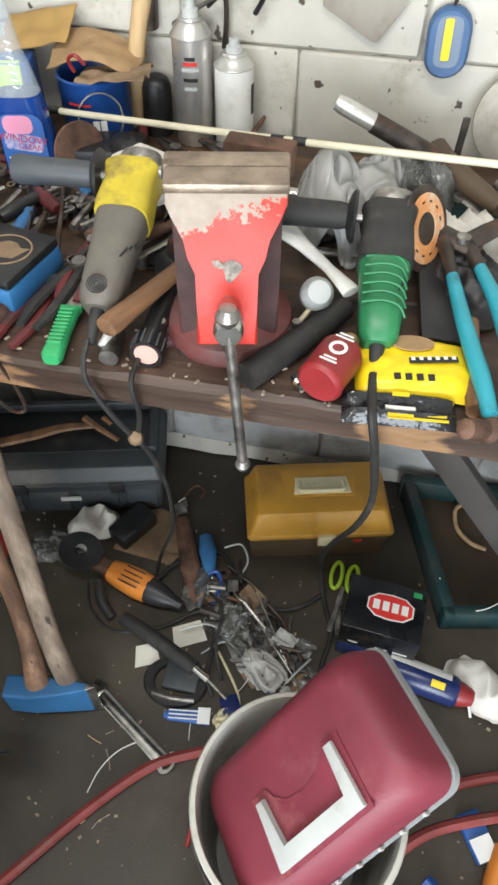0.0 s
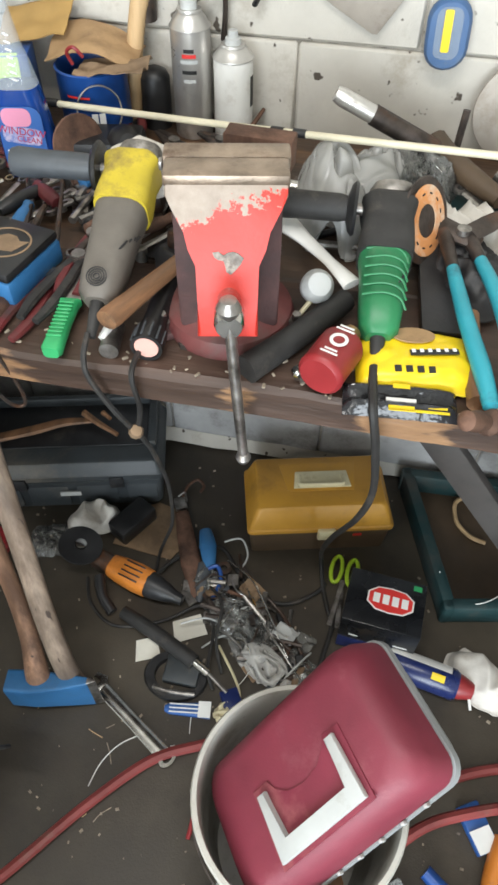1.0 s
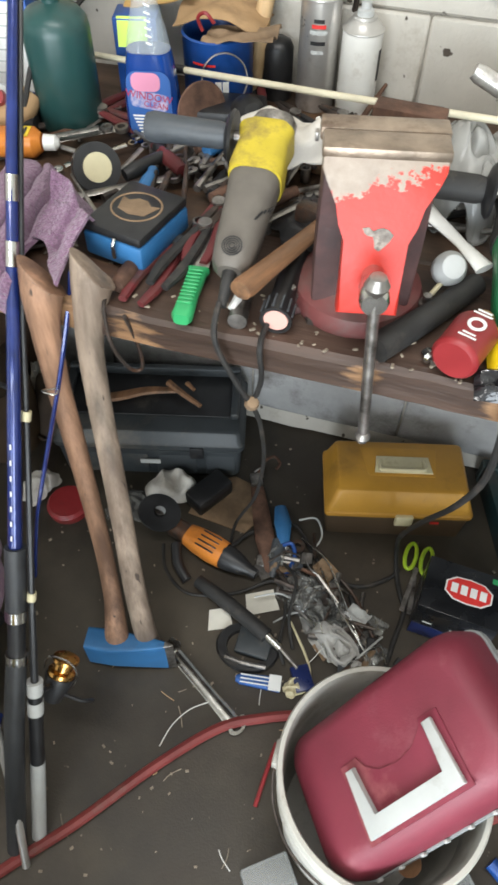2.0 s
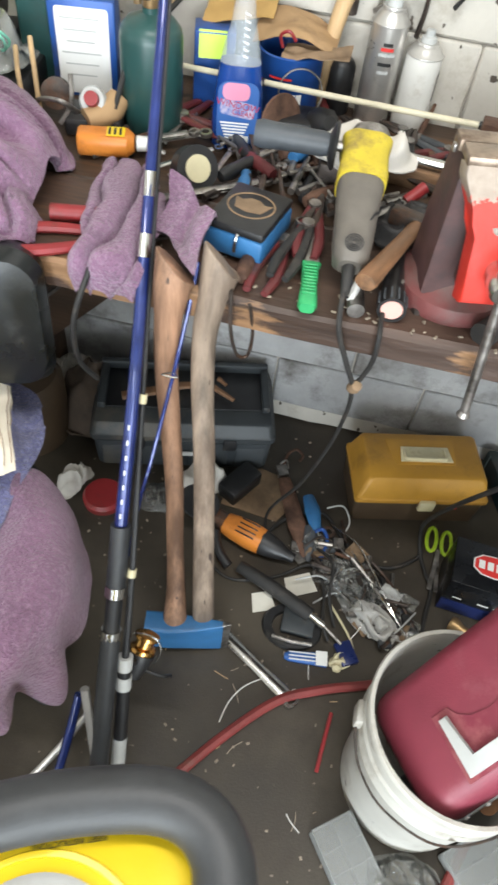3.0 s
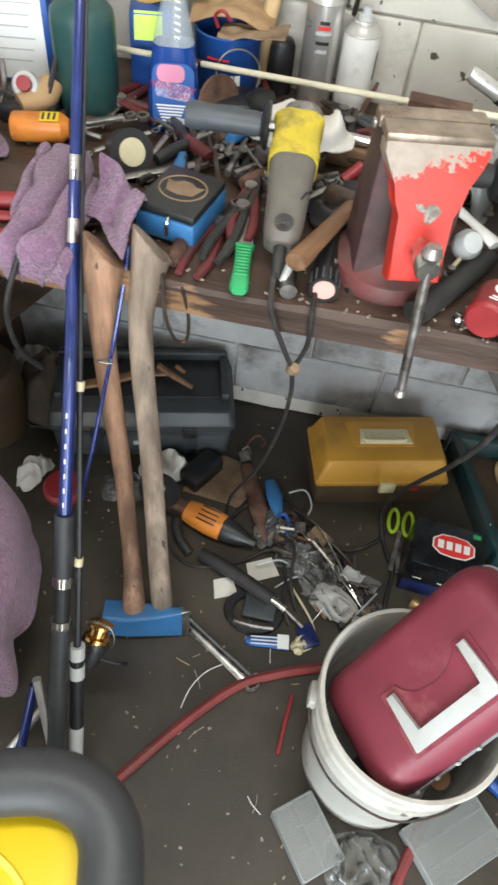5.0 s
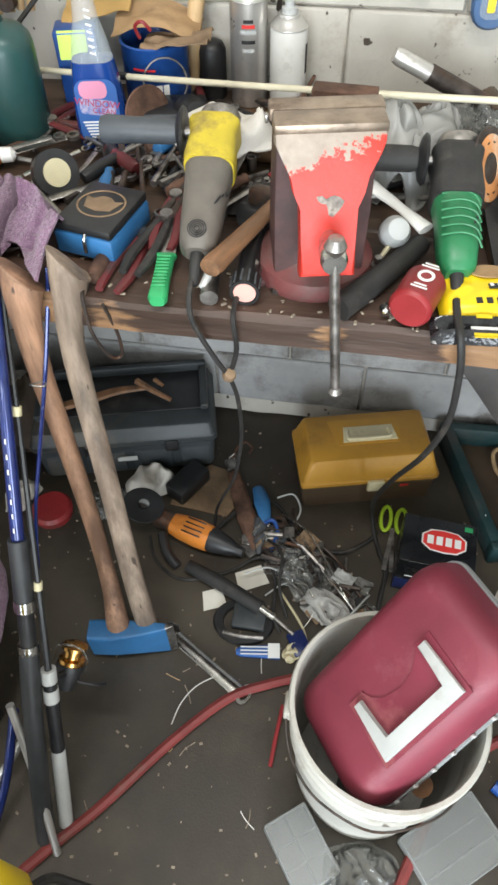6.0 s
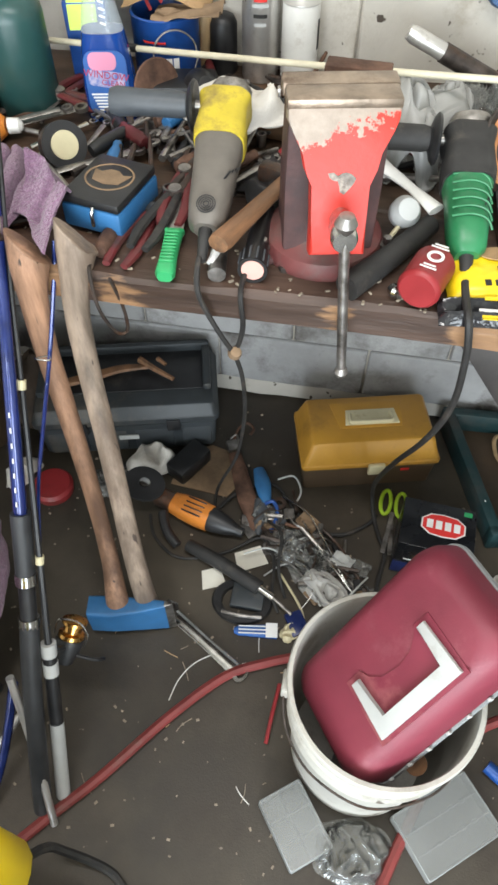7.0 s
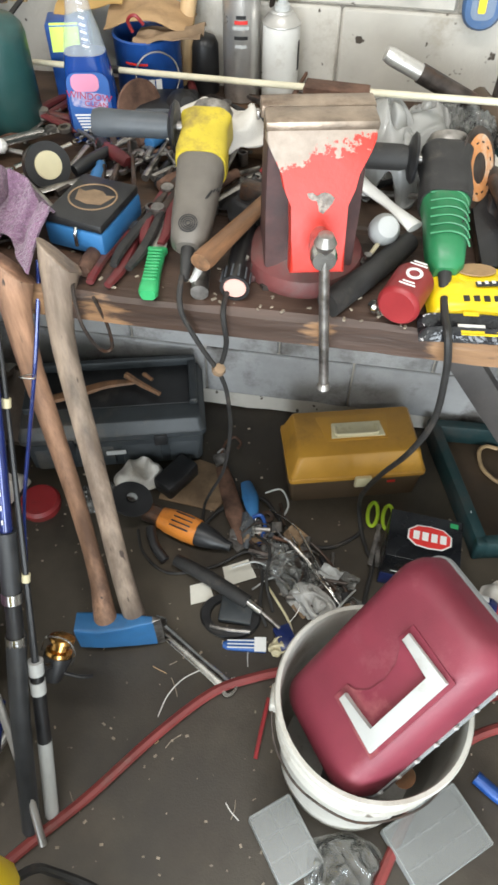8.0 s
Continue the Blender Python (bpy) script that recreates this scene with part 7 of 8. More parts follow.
# wire coil and odds hanging at the left
bm = B()
tube(bm, [(-0.985 + 0.075 * math.cos(a * 0.62) + 0.004 * wr.uniform(-1, 1), 1.318 + 0.012 * math.sin(a * 1.9), 1.06 + 0.085 * math.sin(a * 0.62 + 0.02 * a)) for a in range(52)], 0.0021, 6, 3)
solo("wire_coil", bm, M_iron, I4, "coil of dark wire hanging on the wall", "wire coil")
bm = B()
tube(bm, [(-0.99 + 0.085 * math.sin(a * 2.6), 1.33 - 0.01 * (a % 2), 0.925 + 0.012 * a) for a in range(9)], 0.0018, 6, 4)
solo("wire_coil", bm, M_iron, I4, "springy dark wire hanging on the wall", "wire coil")
for k, (x, z, L) in enumerate(((-0.80, 0.975, 0.26), (-0.775, 0.98, 0.25), (-0.755, 0.985, 0.25), (-0.735, 0.985, 0.24))):
    bm = B()
    tube(bm, [(x, 1.315, z), (x + 0.006 * (k - 1), 1.325, z + L * 0.5), (x + 0.012 * (k - 1), 1.335, z + L)], 0.008, 8)
    solo("wooden_stick", bm, M_pale, I4, "thin pale wooden stick hanging on the wall", "stick", "hanging sticks")
bm = B()
lathe(bm, [(0, -0.012), (0.018, -0.012), (0.02, 0), (0.018, 0.012), (0, 0.012)], pose(-0.772, 1.30, 1.005, 90, 0, 0), 16)
solo("round_weight", bm, M_iron, I4, "dark round weight hanging with the sticks", "weight")
bm = B()
prism(bm, [(-0.05, 0.1), (0.045, 0.1), (0.05, 0.02), (0.02, -0.02), (-0.03, 0.03)], 0.02, pose(-0.885, 1.338, 1.075, 90, 0, 0), 0.004)
solo("leather_holster", bm, M_card, I4, "brown leather holster hanging on the wall", "holster")
cord("rope", [(-0.92, 1.22, 1.03), (-0.84, 1.26, 1.045), (-0.76, 1.29, 1.06), (-0.68, 1.32, 1.075), (-0.62, 1.335, 1.10)], 0.004, M_cream, "pale cord strung in front of the wall")
for x, z, w, h in ((-1.19, 0.985, 0.02, 0.06), (-1.29, 0.93, 0.05, 0.13), (-0.56, 1.10, 0.04, 0.05), (-0.64, 1.10, 0.08, 0.04)):
    bm = B()
    loft(bm, [(0.0, rrect(w, 0.02, 0.006)), (h * 0.7, rrect(w * 0.8, 0.02, 0.006)), (h, rrect(w * 0.4, 0.012, 0.004))], pose(x, 1.332, z))
    solo("hanging_tool", bm, wr.choice((M_iron, M_handle)), I4, "small tool hanging on the wall", "tool", "hanging tools")
# tools hung behind the spray cans
for pts, mm, r in ((((-0.40, 1.33, 1.02), (-0.395, 1.335, 1.09), (-0.385, 1.335, 1.16)), M_iron, 0.022), (((-0.34, 1.33, 1.0), (-0.335, 1.325, 1.08), (-0.30, 1.335, 1.18)), M_greyp, 0.014), (((-0.36, 1.33, 1.03), (-0.29, 1.32, 1.075), (-0.25, 1.33, 1.10)), M_steel, 0.008), (((-0.275, 1.335, 1.0), (-0.27, 1.33, 1.06), (-0.28, 1.335, 1.14)), M_iron, 0.010), (((-0.30, 1.33, 1.06), (-0.26, 1.325, 1.10), (-0.23, 1.335, 1.16)), M_steel, 0.007), (((-0.222, 1.332, 1.055), (-0.205, 1.33, 1.085), (-0.185, 1.335, 1.13)), M_black, 0.009)):
    bm = B()
    tube(bm, pts, [r, r * 0.8, r * 0.6], 10, 5, 0.5)
    solo("hanging_tool", bm, mm, I4, "worn steel tool hanging behind the spray cans", "tool", "hanging tools")
bm = B()
tube(bm, [(-0.62, 1.33, 1.135), (-0.30, 1.33, 1.135), (0.0, 1.335, 1.14)], 0.007, 8, 2)
solo("wall_rail", bm, M_iron, I4, "thin dark hanging rail on the wall", "rail")

# ---- on the floor under and before the bench ----
og = thing("angle_grinder", along((-0.262, 0.776, 0.036), (-0.478, 0.836, 0.042)), "orange and black angle grinder lying on the floor", "angle grinder", "angle grinders")
bm = B()
lathe(bm, [(0, 0), (0.012, 0.0), (0.014, 0.02), (0.022, 0.04), (0.030, 0.075), (0.030, 0.09), (0, 0.09)], YZ, 20)
part("rear_grip", bm, M_black, og)
bm = B()
loft(bm, [(0.088, rrect(0.062, 0.058, 0.024)), (0.12, rrect(0.064, 0.060, 0.022)), (0.165, rrect(0.058, 0.054, 0.020)), (0.19, rrect(0.05, 0.046, 0.018))], YZ)
part("motor_housing", bm, M_orange, og)
for k in range(4):
    bm = B()
    box(bm, 0.0035, 0.05, 0.003, pose(-0.022 + 0.013 * k, 0.13, 0.0295), 0.001, 1)
    part("vent", bm, M_black, og)
bm = B()
loft(bm, [(0.19, rrect(0.046, 0.044, 0.016)), (0.235, rrect(0.042, 0.05, 0.016))], YZ)
part("gear_head", bm, M_iron, og)
bm = B()
lathe(bm, [(0, 0), (0.014, 0.002), (0.015, 0.004), (0.050, 0.003), (0.051, 0.0), (0.050, -0.002), (0, -0.003)], pose(-0.01, 0.262, 0.048, 12, 8, 0), 36)
part("disc", bm, M_black, og, "black cutting disc")
bm = B()
lathe(bm, [(0, 0.004), (0.013, 0.004), (0.013, 0.009), (0.006, 0.011), (0, 0.011)], pose(-0.01, 0.262, 0.048, 12, 8, 0), 12)
part("nut", bm, M_bright, og)
bm = B()
tube(bm, [(-0.035, 0.20, 0.0), (-0.07, 0.17, -0.01), (-0.09, 0.13, -0.02)], 0.012, 10)
part("side_grip", bm, M_black, og)
crumple("rag", pose(-0.535, 0.955, 0.0, 0, 0, 20), 0.13, 0.09, 0.07, M_cloth, "white crumpled paper towel on the floor", "rag", 3.1, 9, 40)
bm = B()
box(bm, 0.06, 0.11, 0.05, pose(-0.44, 0.965, 0.025, 0, 0, -30), 0.008)
solo("black_case", bm, M_black, I4, "small black plastic case on the floor", "case")
bm = B()
prism(bm, [(-0.10, -0.06), (0.05, -0.075), (0.085, -0.01), (0.06, 0.06), (-0.02, 0.08), (-0.09, 0.04)], 0.004, pose(-0.375, 0.965, 0.0, 0, 0, 0), 0.001)
solo("card_scrap", bm, M_tan, I4, "flat tan scrap of card on the floor", "card")
for m, w, h in ((pose(-0.313, 0.664, 0.003, 0, 0, 20), 0.055, 0.052), (pose(-0.235, 0.728, 0.006, 0, 0, 25), 0.075, 0.055)):
    bm = B()
    prism(bm, [(-w / 2, -h / 2), (w / 2, -h / 2 + 0.004), (w / 2 - 0.006, h / 2), (-w / 2 + 0.004, h / 2 - 0.004)], 0.001, m)
    solo("paper_tag", bm, M_paper, I4, "stiff cream paper tag lying on the floor", "paper", "paper tags")
hb = thing("breaker_bar", I4, "black-gripped ratchet handle with a bright steel end", "ratchet")
bm = B()
tube(bm, [(-0.385, 0.725, 0.030), (-0.30, 0.69, 0.034), (-0.20, 0.645, 0.032)], [0.015, 0.017, 0.0165], 14, 5)
part("grip", bm, M_rubber, hb)
bm = B()
tube(bm, [(-0.20, 0.645, 0.032), (-0.165, 0.627, 0.030)], 0.0095, 12, 1)
part("collar", bm, M_bright, hb)
bm = B()
tube(bm, [(-0.165, 0.627, 0.030), (-0.12, 0.60, 0.02)], 0.004, 8, 1)
part("bar", bm, M_steel, hb)
rt = thing("plastic_ring_stand", pose(-0.235, 0.618, 0), "black plastic ring-shaped stand on the floor", "stand")
bm = B()
lathe(bm, [(0.045, 0), (0.068, 0), (0.070, 0.006), (0.066, 0.012), (0.047, 0.012), (0.045, 0.0)], I4, 36, 0.8)
part("ring", bm, M_black, rt)
bm = B()
box(bm, 0.075, 0.06, 0.018, pose(0.012, 0.01, 0.014), 0.004)
part("block", bm, M_tote, rt)
bm = B()
tube(bm, [(-0.04, -0.035, 0.016), (0.0, -0.04, 0.02), (0.05, -0.035, 0.016)], 0.005, 8)
part("lever", bm, M_steel, rt)
gt = thing("glue_tube", pose(-0.195, 0.553, 0.008, 0, 0, 8), "blue and white striped glue tube on the floor", "tube")
bm = B()
loft(bm, [(-0.045, rrect(0.012, 0.012, 0.005)), (-0.035, rrect(0.022, 0.014, 0.006)), (0.03, rrect(0.03, 0.014, 0.006)), (0.05, rrect(0.034, 0.003, 0.001))], pose(0, 0, 0, 0, 90, 0) @ pose(0, 0, 0, 0, 0, 90))
part("tube", bm, M_labelblue, gt)
bm = B()
box(bm, 0.026, 0.033, 0.001, pose(0.038, 0, 0.0075))
part("label", bm, M_label, gt)
for y in (-0.008, 0.0, 0.008):
    bm = B()
    box(bm, 0.06, 0.0025, 0.001, pose(-0.005, y, 0.0078))
    part("stripe", bm, M_label, gt)
pv = thing("tin_snips", I4, "old tin snips with a rusty blade and a blue grip", "snips")
bm = B()
tube(bm, [(-0.330, 1.02, 0.016), (-0.305, 0.96, 0.018), (-0.270, 0.88, 0.018), (-0.235, 0.80, 0.014)], [0.016, 0.021, 0.024, 0.010], 12, 6, 0.4)
part("blade", bm, M_rust, pv, "rust-brown blade")
bm = B()
tube(bm, [(-0.258, 0.975, 0.024), (-0.240, 0.93, 0.028), (-0.222, 0.875, 0.026)], [0.014, 0.021, 0.012], 12, 6, 0.6)
part("grip", bm, M_blue, pv, "worn blue grip")
bm = B()
tube(bm, [(-0.235, 0.885, 0.022), (-0.232, 0.84, 0.022), (-0.228, 0.79, 0.014)], [0.018, 0.017, 0.006], 12, 5, 0.5)
part("grip", bm, M_handle, pv)
bm = B()
tube(bm, [(-0.225, 0.87, 0.03), (-0.205, 0.88, 0.03), (-0.19, 0.85, 0.025), (-0.20, 0.80, 0.018)], 0.005, 8)
part("spring", bm, M_bluetin, pv)
bm = B()
box(bm, 0.030, 0.036, 0.014, pose(-0.340, 1.045, 0.012, 0, 0, 25), 0.003)
tube(bm, [(-0.35, 1.06, 0.022), (-0.335, 1.07, 0.03), (-0.325, 1.05, 0.022)], 0.0028, 6)
solo("steel_clasp", bm, M_steel, I4, "tarnished steel clasp on the floor", "clasp")
bm = B()
tube(bm, [(-0.34, 1.06, 0.015), (-0.335, 1.10, 0.018), (-0.315, 1.125, 0.018), (-0.295, 1.11, 0.016), (-0.30, 1.09, 0.015)], 0.004, 8)
solo("iron_hook", bm, M_rust, I4, "rusty iron hook on the floor", "hook")
# heap of metal scraps, wires and bags
sc_ = random.Random(17)
for i in range(132):
    t = sc_.random()
    x = -0.20 + 0.23 * t + sc_.uniform(-0.065, 0.065)
    y = 0.85 - 0.20 * t + sc_.uniform(-0.05, 0.05)
    m = pose(x, y, 0.003 + 0.02 * sc_.random(), sc_.uniform(-10, 10), sc_.uniform(-10, 10), sc_.uniform(0, 180))
    k = i % 6
    bm = B()
    if k in (0, 3):
        box(bm, sc_.uniform(0.02, 0.05), sc_.uniform(0.012, 0.03), sc_.uniform(0.004, 0.016), I4, 0.002, 1)
        solo("metal_scrap", bm, sc_.choice((M_steel, M_iron, M_handle, M_black, M_steel)), m, "small angular metal scrap in the floor heap", "scrap", "floor scraps")
    elif k == 1:
        lathe(bm, [(0.008, 0), (0.018, 0), (0.018, 0.006), (0.008, 0.006), (0.008, 0)], I4, 18)
        solo("washer", bm, sc_.choice((M_steel, M_iron)), m, "steel ring in the floor heap", "washer", "floor scraps")
    elif k == 2:
        tube(bm, [(0, 0, 0.005), (sc_.uniform(-0.03, 0.03), 0.03, 0.02), (sc_.uniform(-0.05, 0.05), 0.07, 0.006)], 0.0022, 6)
        solo("bent_wire", bm, sc_.choice((M_bright, M_steel, M_iron, M_greyp)), m, "bent wire end in the floor heap", "wire", "floor scraps")
    elif k == 4:
        tube(bm, [(0, 0, 0.006), (0, sc_.uniform(0.04, 0.08), 0.006)], sc_.uniform(0.004, 0.007), 8, 1)
        solo("steel_pin", bm, sc_.choice((M_steel, M_rust, M_iron)), m, "steel pin in the floor heap", "pin", "floor scraps")
    else:
        surface(bm, 8, 8, lambda u, v: Vector((0.05 * (u - 0.5), 0.04 * (v - 0.5), 0.012 * noise.noise(Vector((u * 3 + i, v * 3, 1))) + 0.008)), 0.0008)
        solo("paper_scrap", bm, sc_.choice((M_clear, M_clear, M_tan, M_greyp)), m, "crumpled pale scrap in the floor heap", "paper", "floor scraps")
heap(pose(-0.050, 0.672, 0.0, 0, 0, -35), 0.135, 0.075, 0.045, 9.0, M_bag, "torn white plastic bag on the floor", 4.9, "plastic_bag", "bag", "", 0.022, 60)
crumple("clear_bag", pose(-0.150, 0.775, 0.004, 0, 0, -40), 0.13, 0.10, 0.04, M_clear, "torn clear plastic film on the floor heap", "bag", 3.6, 18, 40, thick=0.0006)
crumple("clear_bag", pose(-0.085, 0.735, 0.004, 0, 0, 20), 0.12, 0.10, 0.035, M_clear, "torn clear plastic film on the floor heap", "bag", 8.6, 18, 40, thick=0.0006)
for pts, mm, r in ((((-0.185, 0.90, 0.03), (-0.12, 0.86, 0.04), (-0.075, 0.80, 0.035), (-0.03, 0.73, 0.03), (0.03, 0.65, 0.012)), M_bright, 0.0028), (((-0.205, 0.955, 0.02), (-0.165, 0.965, 0.03), (-0.142, 0.93, 0.02), (-0.150, 0.895, 0.015)), M_greyp, 0.0025), (((-0.125, 0.84, 0.025), (-0.10, 0.80, 0.035), (-0.062, 0.75, 0.03), (-0.015, 0.70, 0.03), (0.030, 0.655, 0.012)), M_bright, 0.0030), (((-0.150, 0.905, 0.012), (-0.10, 0.85, 0.020), (-0.035, 0.80, 0.012), (0.0, 0.745, 0.02), (0.042, 0.69, 0.010)), M_iron, 0.0045), (((-0.21, 0.83, 0.02), (-0.17, 0.78, 0.05), (-0.165, 0.70, 0.04), (-0.14, 0.64, 0.012)), M_rubber, 0.0038), (((-0.14, 0.72, 0.03), (-0.10, 0.70, 0.055), (-0.08, 0.66, 0.03), (-0.10, 0.62, 0.012)), M_bright, 0.0016), (((-0.06, 0.79, 0.012), (-0.02, 0.73, 0.010), (0.04, 0.64, 0.006)), M_iron, 0.006), (((-0.16, 0.70, 0.01), (-0.10, 0.62, 0.012), (-0.09, 0.57, 0.01), (-0.11, 0.55, 0.008)), M_ivory, 0.003)):
    bm = B()
    tube(bm, pts, r, 8)
    solo("loose_wire", bm, mm, I4, "long loose wire over the floor heap", "wire", "loose wires")
bm = B()
box(bm, 0.04, 0.055, 0.012, pose(-0.105, 0.585, 0.012, 0, 0, 30), 0.003)
solo("navy_packet", bm, M_navy, I4, "small navy packet in the floor heap", "packet")
crumple("yellow_wrapper", pose(-0.118, 0.565, 0.0, 0, 0, 60), 0.05, 0.035, 0.02, M_ivory, "yellowish torn wrapper on the floor", "wrapper", 2.1, 30, 16)
# wrench, scissors, spray tin and the rest
wrench(along((-0.389, 0.565, 0.004), (-0.192, 0.443, 0.004)) @ Matrix.Diagonal((1.5, 1, 1.4, 1)), 0.215, M_bright, "long bright combination wrench on the floor")
sx = thing("scissors", pose(0.088, 0.900, 0.0, 0, 0, -4), "scissors with lime green handles on the floor", "scissors")
for s in (-1, 1):
    bm = B()
    tube(bm, [(s * 0.019 + 0.0125 * math.cos(a), 0.040 + 0.036 * math.sin(a), 0.012) for a in (0, 0.8, 1.6, 2.4, 3.2, 4.0, 4.8, 5.6, 6.28)], 0.005, 8, 3)
    part("handle", bm, M_lime, sx)
    bm = B()
    box(bm, 0.012, 0.12, 0.003, pose(-s * 0.004, -0.045, 0.010 + 0.002 * s, 0, 0, -s * 5), 0.001, 1)
    part("blade", bm, M_steel, sx)
wd = thing("lubricant_can", along((0.20, 0.735, 0.033), (0.345, 0.708, 0.033)), "blue and white lubricant spray can with a red cap", "spray can")
bm = B()
lathe(bm, [(0, 0), (0.030, 0), (0.0325, 0.004), (0.0325, 0.145), (0.028, 0.153), (0, 0.153)], YZ, 28)
part("can", bm, M_navy, wd)
bm = B()
surface(bm, 10, 2, lambda u, v: Vector((0.0328 * math.sin(radians(-70 + 60 * u)), 0.004 + 0.13 * v, 0.0328 * math.cos(radians(-70 + 60 * u)))))
part("label", bm, M_label, wd, "white label band")
bm = B()
surface(bm, 8, 2, lambda u, v: Vector((0.0331 * math.sin(radians(8 + 26 * u)), 0.095 + 0.028 * v, 0.0331 * math.cos(radians(8 + 26 * u)))))
part("mark", bm, M_yellowc, wd)
bm = B()
lathe(bm, [(0, 0.153), (0.026, 0.153), (0.026, 0.16), (0.017, 0.185), (0, 0.19)], YZ, 20)
part("cap", bm, M_redp, wd, "red plastic cap")
bm = B()
tube(bm, [(0.008, 0.178, 0.0), (0.035, 0.190, -0.012)], 0.003, 6, 1)
part("straw", bm, M_white, wd)
crumple("glove", pose(0.40, 0.735, 0.0, 0, 0, -35), 0.16, 0.10, 0.07, M_cloth, "white work glove lying on the floor", "glove", 5.5, 7, 44)
bm = B()
lathe(bm, [(0, 0), (0.018, 0), (0.02, 0.01), (0.012, 0.03), (0.012, 0.05), (0, 0.05)], pose(0.125, 0.718, 0.02, 80, 0, 60), 14)
solo("brass_fitting", bm, M_brass, I4, "shiny brass fitting on the floor", "fitting")
bm = B()
box(bm, 0.05, 0.03, 0.012, pose(0.245, 0.925, 0.006, 0, 0, -5), 0.002)
solo("wood_chip", bm, M_rawwood, I4, "small pale wood piece on the floor", "offcut")
# teal crate lid with raised rim
tl = thing("crate_lid", pose(0.0, 0.0, 0), "dark teal plastic crate lid with a raised rim", "crate")
bm = B()
for a, b in (((0.215, 1.225), (0.325, 0.875)), ((0.325, 0.875), (0.62, 0.935)), ((0.62, 0.935), (0.52, 1.24)), ((0.52, 1.24), (0.215, 1.225))):
    d = Vector((b[0] - a[0], b[1] - a[1], 0))
    box(bm, 0.028, d.length + 0.03, 0.07, along((a[0], a[1], 0.035), (b[0], b[1], 0.035)) @ pose(0, d.length / 2, 0), 0.006)
part("rim", bm, M_tealdk, tl)
bm = B()
prism(bm, [(0.22, 1.22), (0.52, 1.235), (0.61, 0.94), (0.33, 0.88)][::-1], 0.008, I4)
part("sheet", bm, M_brownp, tl, "brown dusty inner sheet")
bm = B()
tube(bm, [(0.30, 0.95, 0.072), (0.33, 0.90, 0.03), (0.39, 0.885, 0.075), (0.44, 0.92, 0.075)], 0.0012, 6)
solo("string", bm, M_white, I4, "loose white string lying over the teal lid", "string")
bm = B()
tube(bm, [(0.395, 1.205, 0.016), (0.364, 1.205, 0.020), (0.345, 1.185, 0.022), (0.345, 1.150, 0.020), (0.355, 1.122, 0.018), (0.385, 1.095, 0.016), (0.42, 1.085, 0.016)], 0.0055, 8)
solo("rope_ring", bm, M_pale, I4, "curl of tan rope lying on the teal lid", "rope")
# clear organiser trays and bag beside the bucket
def organiser(m, w, h, label, rows):
    t = thing("organiser_tray", m, label, "tray", "organiser trays")
    bm = B()
    prism(bm, rrect(w, h, 0.006), 0.004, I4)
    part("bottom", bm, M_tray, t)
    for x, y, sx_, sy_ in ((-w / 2, 0, 0.004, h), (w / 2, 0, 0.004, h), (0, -h / 2, w, 0.004), (0, h / 2, w, 0.004)) + rows:
        bm = B()
        box(bm, sx_, sy_, 0.03, pose(x, y, 0.019), 0.001, 1)
        part("divider", bm, M_tray, t)
    bm = B()
    prism(bm, rrect(w * 1.01, h * 1.01, 0.006), 0.002, pose(0, 0, 0.0345))
    part("lid", bm, M_traylid, t, "frosted clear lid")
    return t


organiser(pose(-0.055, 0.192, 0.0, 0, 0, 37), 0.085, 0.125, "frosted plastic organiser tray on the floor", ((0, 0, 0.003, 0.12), (0, -0.02, 0.082, 0.003), (0, 0.02, 0.082, 0.003)))
organiser(pose(0.222, 0.242, 0.0, 0, 0, 38), 0.165, 0.115, "frosted plastic organiser tray on the floor", ((0, -0.019, 0.16, 0.003), (0, 0.019, 0.16, 0.003)) + tuple((x, y, 0.002, 0.008) for x in (-0.054, -0.027, 0.0, 0.027, 0.054) for y in (-0.019, 0.019)))
crumple("clear_bag", pose(0.055, 0.168, 0.0, 0, 0, 10), 0.15, 0.11, 0.045, M_clear, "crumpled clear plastic bag beside the bucket", "bag", 7.5, 18, 48, thick=0.0006)
bm = B()
tube(bm, [(-0.122, 0.44, 0.035), (-0.128, 0.38, 0.026), (-0.132, 0.325, 0.012)], 0.0042, 8)
solo("red_stake", bm, M_redp, I4, "thin red plastic stake beside the bucket", "stake")
# far right odds
bm = B()
box(bm, 0.045, 0.085, 0.02, pose(0.395, 0.452, 0.010, 0, 0, 30), 0.004)
pk_ = solo("blue_packet", bm, M_labelblue, I4, "blue and white packet on the floor", "packet")
bm = B()
box(bm, 0.040, 0.04, 0.003, pose(0.405, 0.432, 0.0225, 0, 0, 30))
part("label", bm, M_label, pk_, "white printed label")
bm = B()
tube(bm, [(0.30, 0.36, 0.02), (0.345, 0.33, 0.02), (0.40, 0.31, 0.02)], 0.014, 10)
solo("blue_tube", bm, M_bluetin, I4, "dark blue tube lying by the bucket", "tube")
bm = B()
tube(bm, [(0.44, 0.44, 0.02), (0.42, 0.38, 0.02), (0.41, 0.33, 0.02)], 0.018, 10)
solo("orange_tool", bm, M_orange, I4, "orange tool lying on the floor", "tool")
bm = B()
lathe(bm, [(0, 0), (0.05, 0), (0.052, 0.02), (0.045, 0.03), (0, 0.032)], pose(-0.765, 0.835, 0.0), 28)
solo("red_disc", bm, M_redp, I4, "round red plastic disc on the floor", "disc")
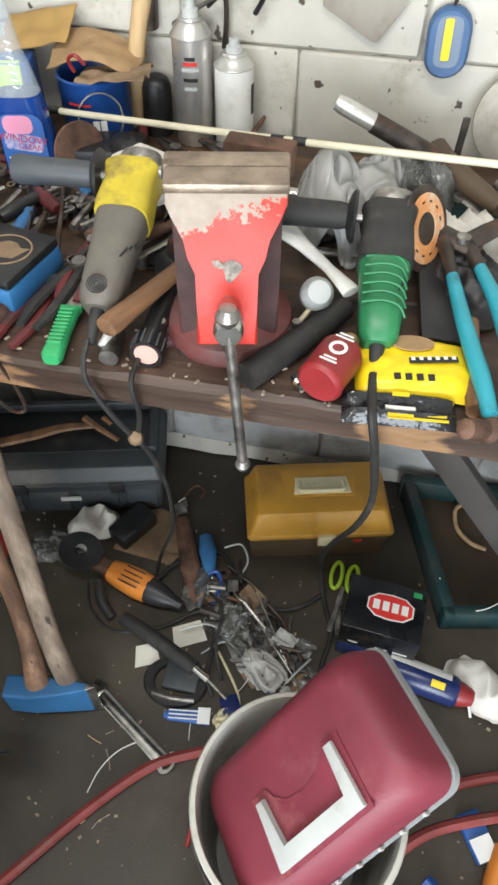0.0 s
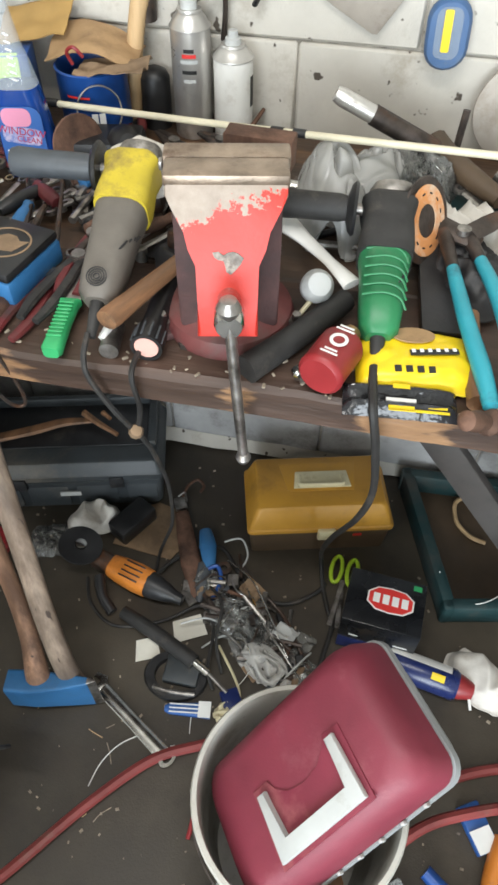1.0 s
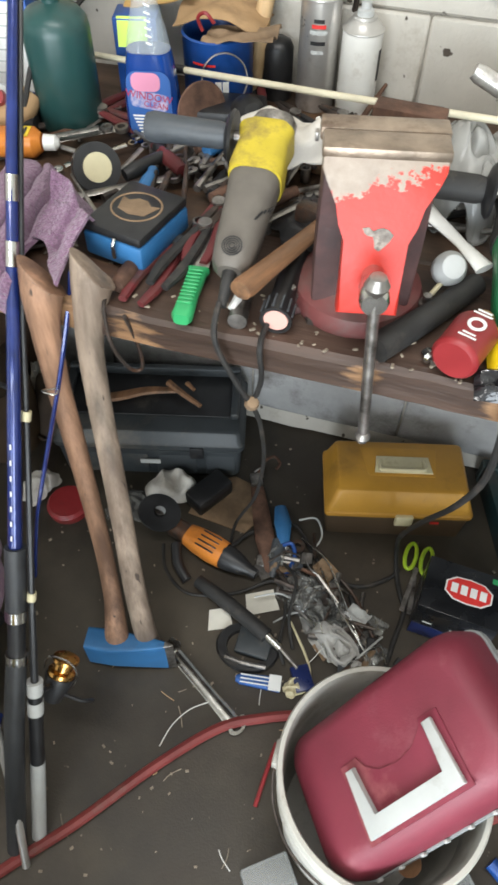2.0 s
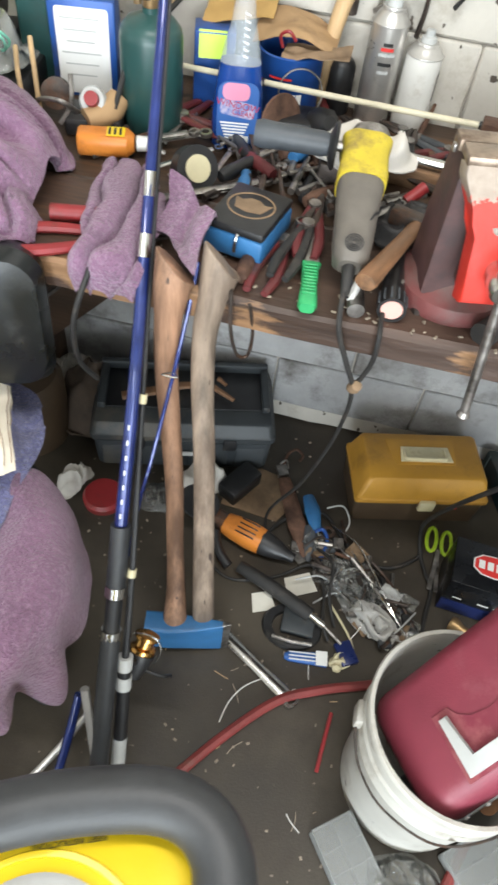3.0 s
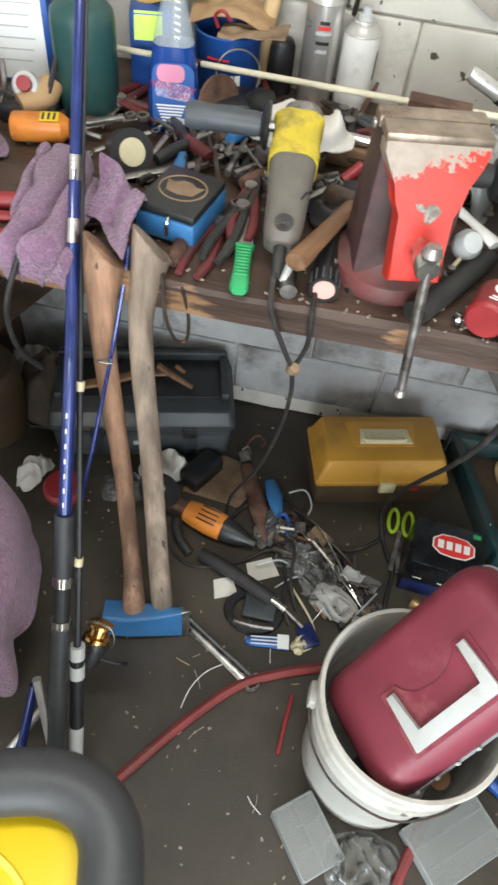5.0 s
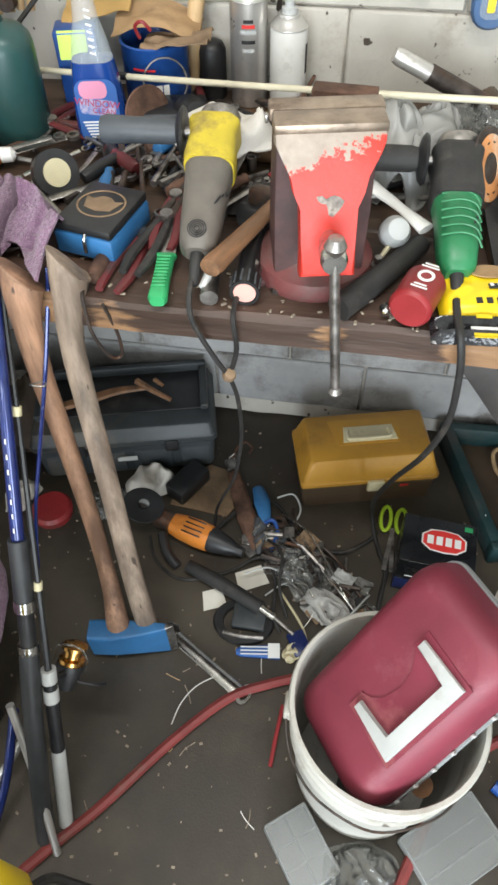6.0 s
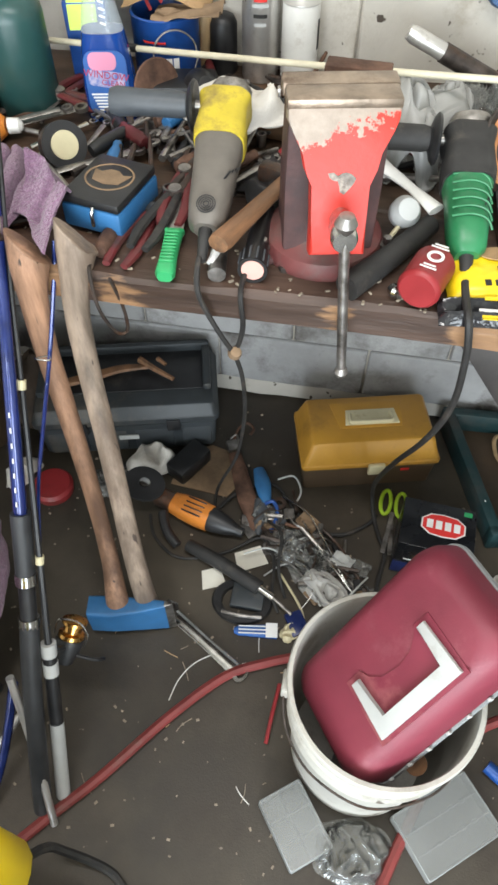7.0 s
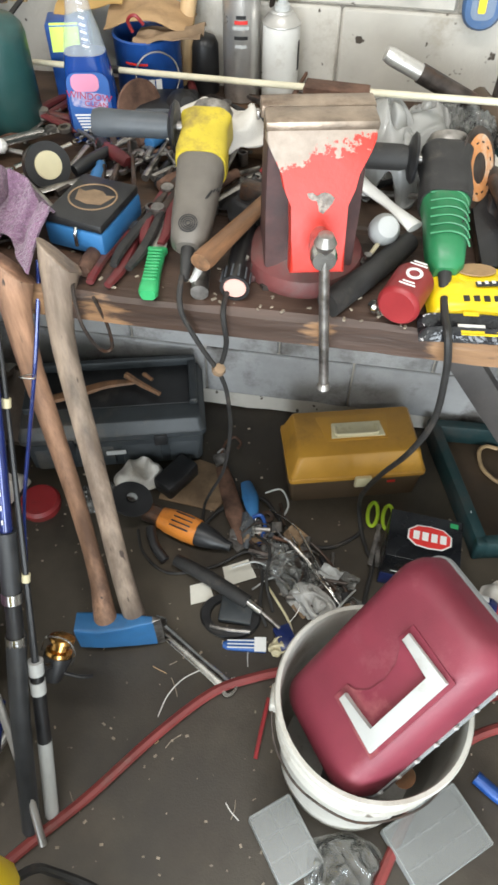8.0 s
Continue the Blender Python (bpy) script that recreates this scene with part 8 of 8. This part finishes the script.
crumple("rag", pose(-0.855, 0.86, 0.0, 0, 0, 70), 0.11, 0.07, 0.06, M_cloth, "white crumpled rag on the floor", "rag", 8.2, 16, 26)
crumple("clear_bag", pose(-0.62, 0.88, 0.0, 0, 0, 10), 0.12, 0.10, 0.03, M_clear, "crumpled clear wrapper on the floor", "bag", 6.5, 30, 36, thick=0.0006)
crumple("rag", pose(-0.96, 1.16, 0.02, 0, 0, 10), 0.16, 0.12, 0.12, M_cloth, "white rag on the floor by the wall", "rag", 1.2, 14, 30)
crumple("brown_sack", pose(-0.86, 1.10, 0.0, 0, 0, 30), 0.26, 0.20, 0.20, M_sack, "brown sack slumped under the bench", "sack", 3.7, 8, 36)
bm = B()
lathe(bm, [(0, 0), (0.10, 0), (0.105, 0.02), (0.105, 0.19), (0.09, 0.22), (0, 0.225)], pose(-1.03, 1.0, 0), 28)
solo("dark_pail", bm, M_brownp, I4, "dark brown pail under the bench", "pail")
# reel body near the rods, small litter on the floor
fl_ = random.Random(9)
for i in range(15):
    x, y = fl_.uniform(-0.5, -0.1), fl_.uniform(0.15, 0.60)
    a = fl_.uniform(0, 6.28)
    L = fl_.uniform(0.006, 0.045)
    bm = B()
    tube(bm, [(x, y, 0.002), (x + 0.5 * L * math.cos(a) + 0.004 * fl_.uniform(-1, 1), y + 0.5 * L * math.sin(a), 0.003), (x + L * math.cos(a), y + L * math.sin(a), 0.002)], 0.0010, 5, 3)
    solo("straw_bit", bm, fl_.choice((M_pale, M_white, M_dirt)), I4, "small pale bit of straw on the floor", "litter", "floor litter")
bm = B()
tube(bm, [(-0.345, 0.375, 0.002), (-0.335, 0.42, 0.003), (-0.31, 0.46, 0.004), (-0.27, 0.49, 0.003)], 0.0013, 6)
solo("loose_line", bm, M_white, I4, "curl of white line on the floor", "line")
lit = B()
for i in range(260):
    s = fl_.uniform(0.001, 0.0035)
    box(lit, s * 2.2, s * 1.4, s, pose(fl_.uniform(-0.9, 0.45), fl_.uniform(0.1, 1.2), s * 0.5, 0, 0, fl_.uniform(0, 180)))
solo("floor_grit", lit, M_dirt, I4, "grit and crumbs scattered on the concrete floor", "debris", kind="stuff")

# ---- the blocks of the wall ----
def block_mesh(name, w, h, material):
    bm = B()
    box(bm, w, 0.03, h, I4, 0.004, 1)
    return mesh_of(name, bm, material)


full = block_mesh("block", 0.3965, 0.1965, M_block)
# lower courses: darker grey than the courses above, with random darker patches
M_blocklow = mat("darker grey block", (0.37, 0.37, 0.37), 0.85, 0, 0.16, 6, 0.5, 130, (0.13, 0.12, 0.11), 0.38, 5)
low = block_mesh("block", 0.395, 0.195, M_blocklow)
for row in range(9):
    for i in range(14):
        ob = new("block", full)
        ob.parent = wall_north
        ob.location = (-2.75 + 0.4 * i + (0.2 if row % 2 else 0.0), 1.35 + 0.015 + 0.0015 * random.random(), 0.9 + 0.2 * row)
        ob.rotation_euler = (random.uniform(-0.004, 0.004), 0, random.uniform(-0.004, 0.004))
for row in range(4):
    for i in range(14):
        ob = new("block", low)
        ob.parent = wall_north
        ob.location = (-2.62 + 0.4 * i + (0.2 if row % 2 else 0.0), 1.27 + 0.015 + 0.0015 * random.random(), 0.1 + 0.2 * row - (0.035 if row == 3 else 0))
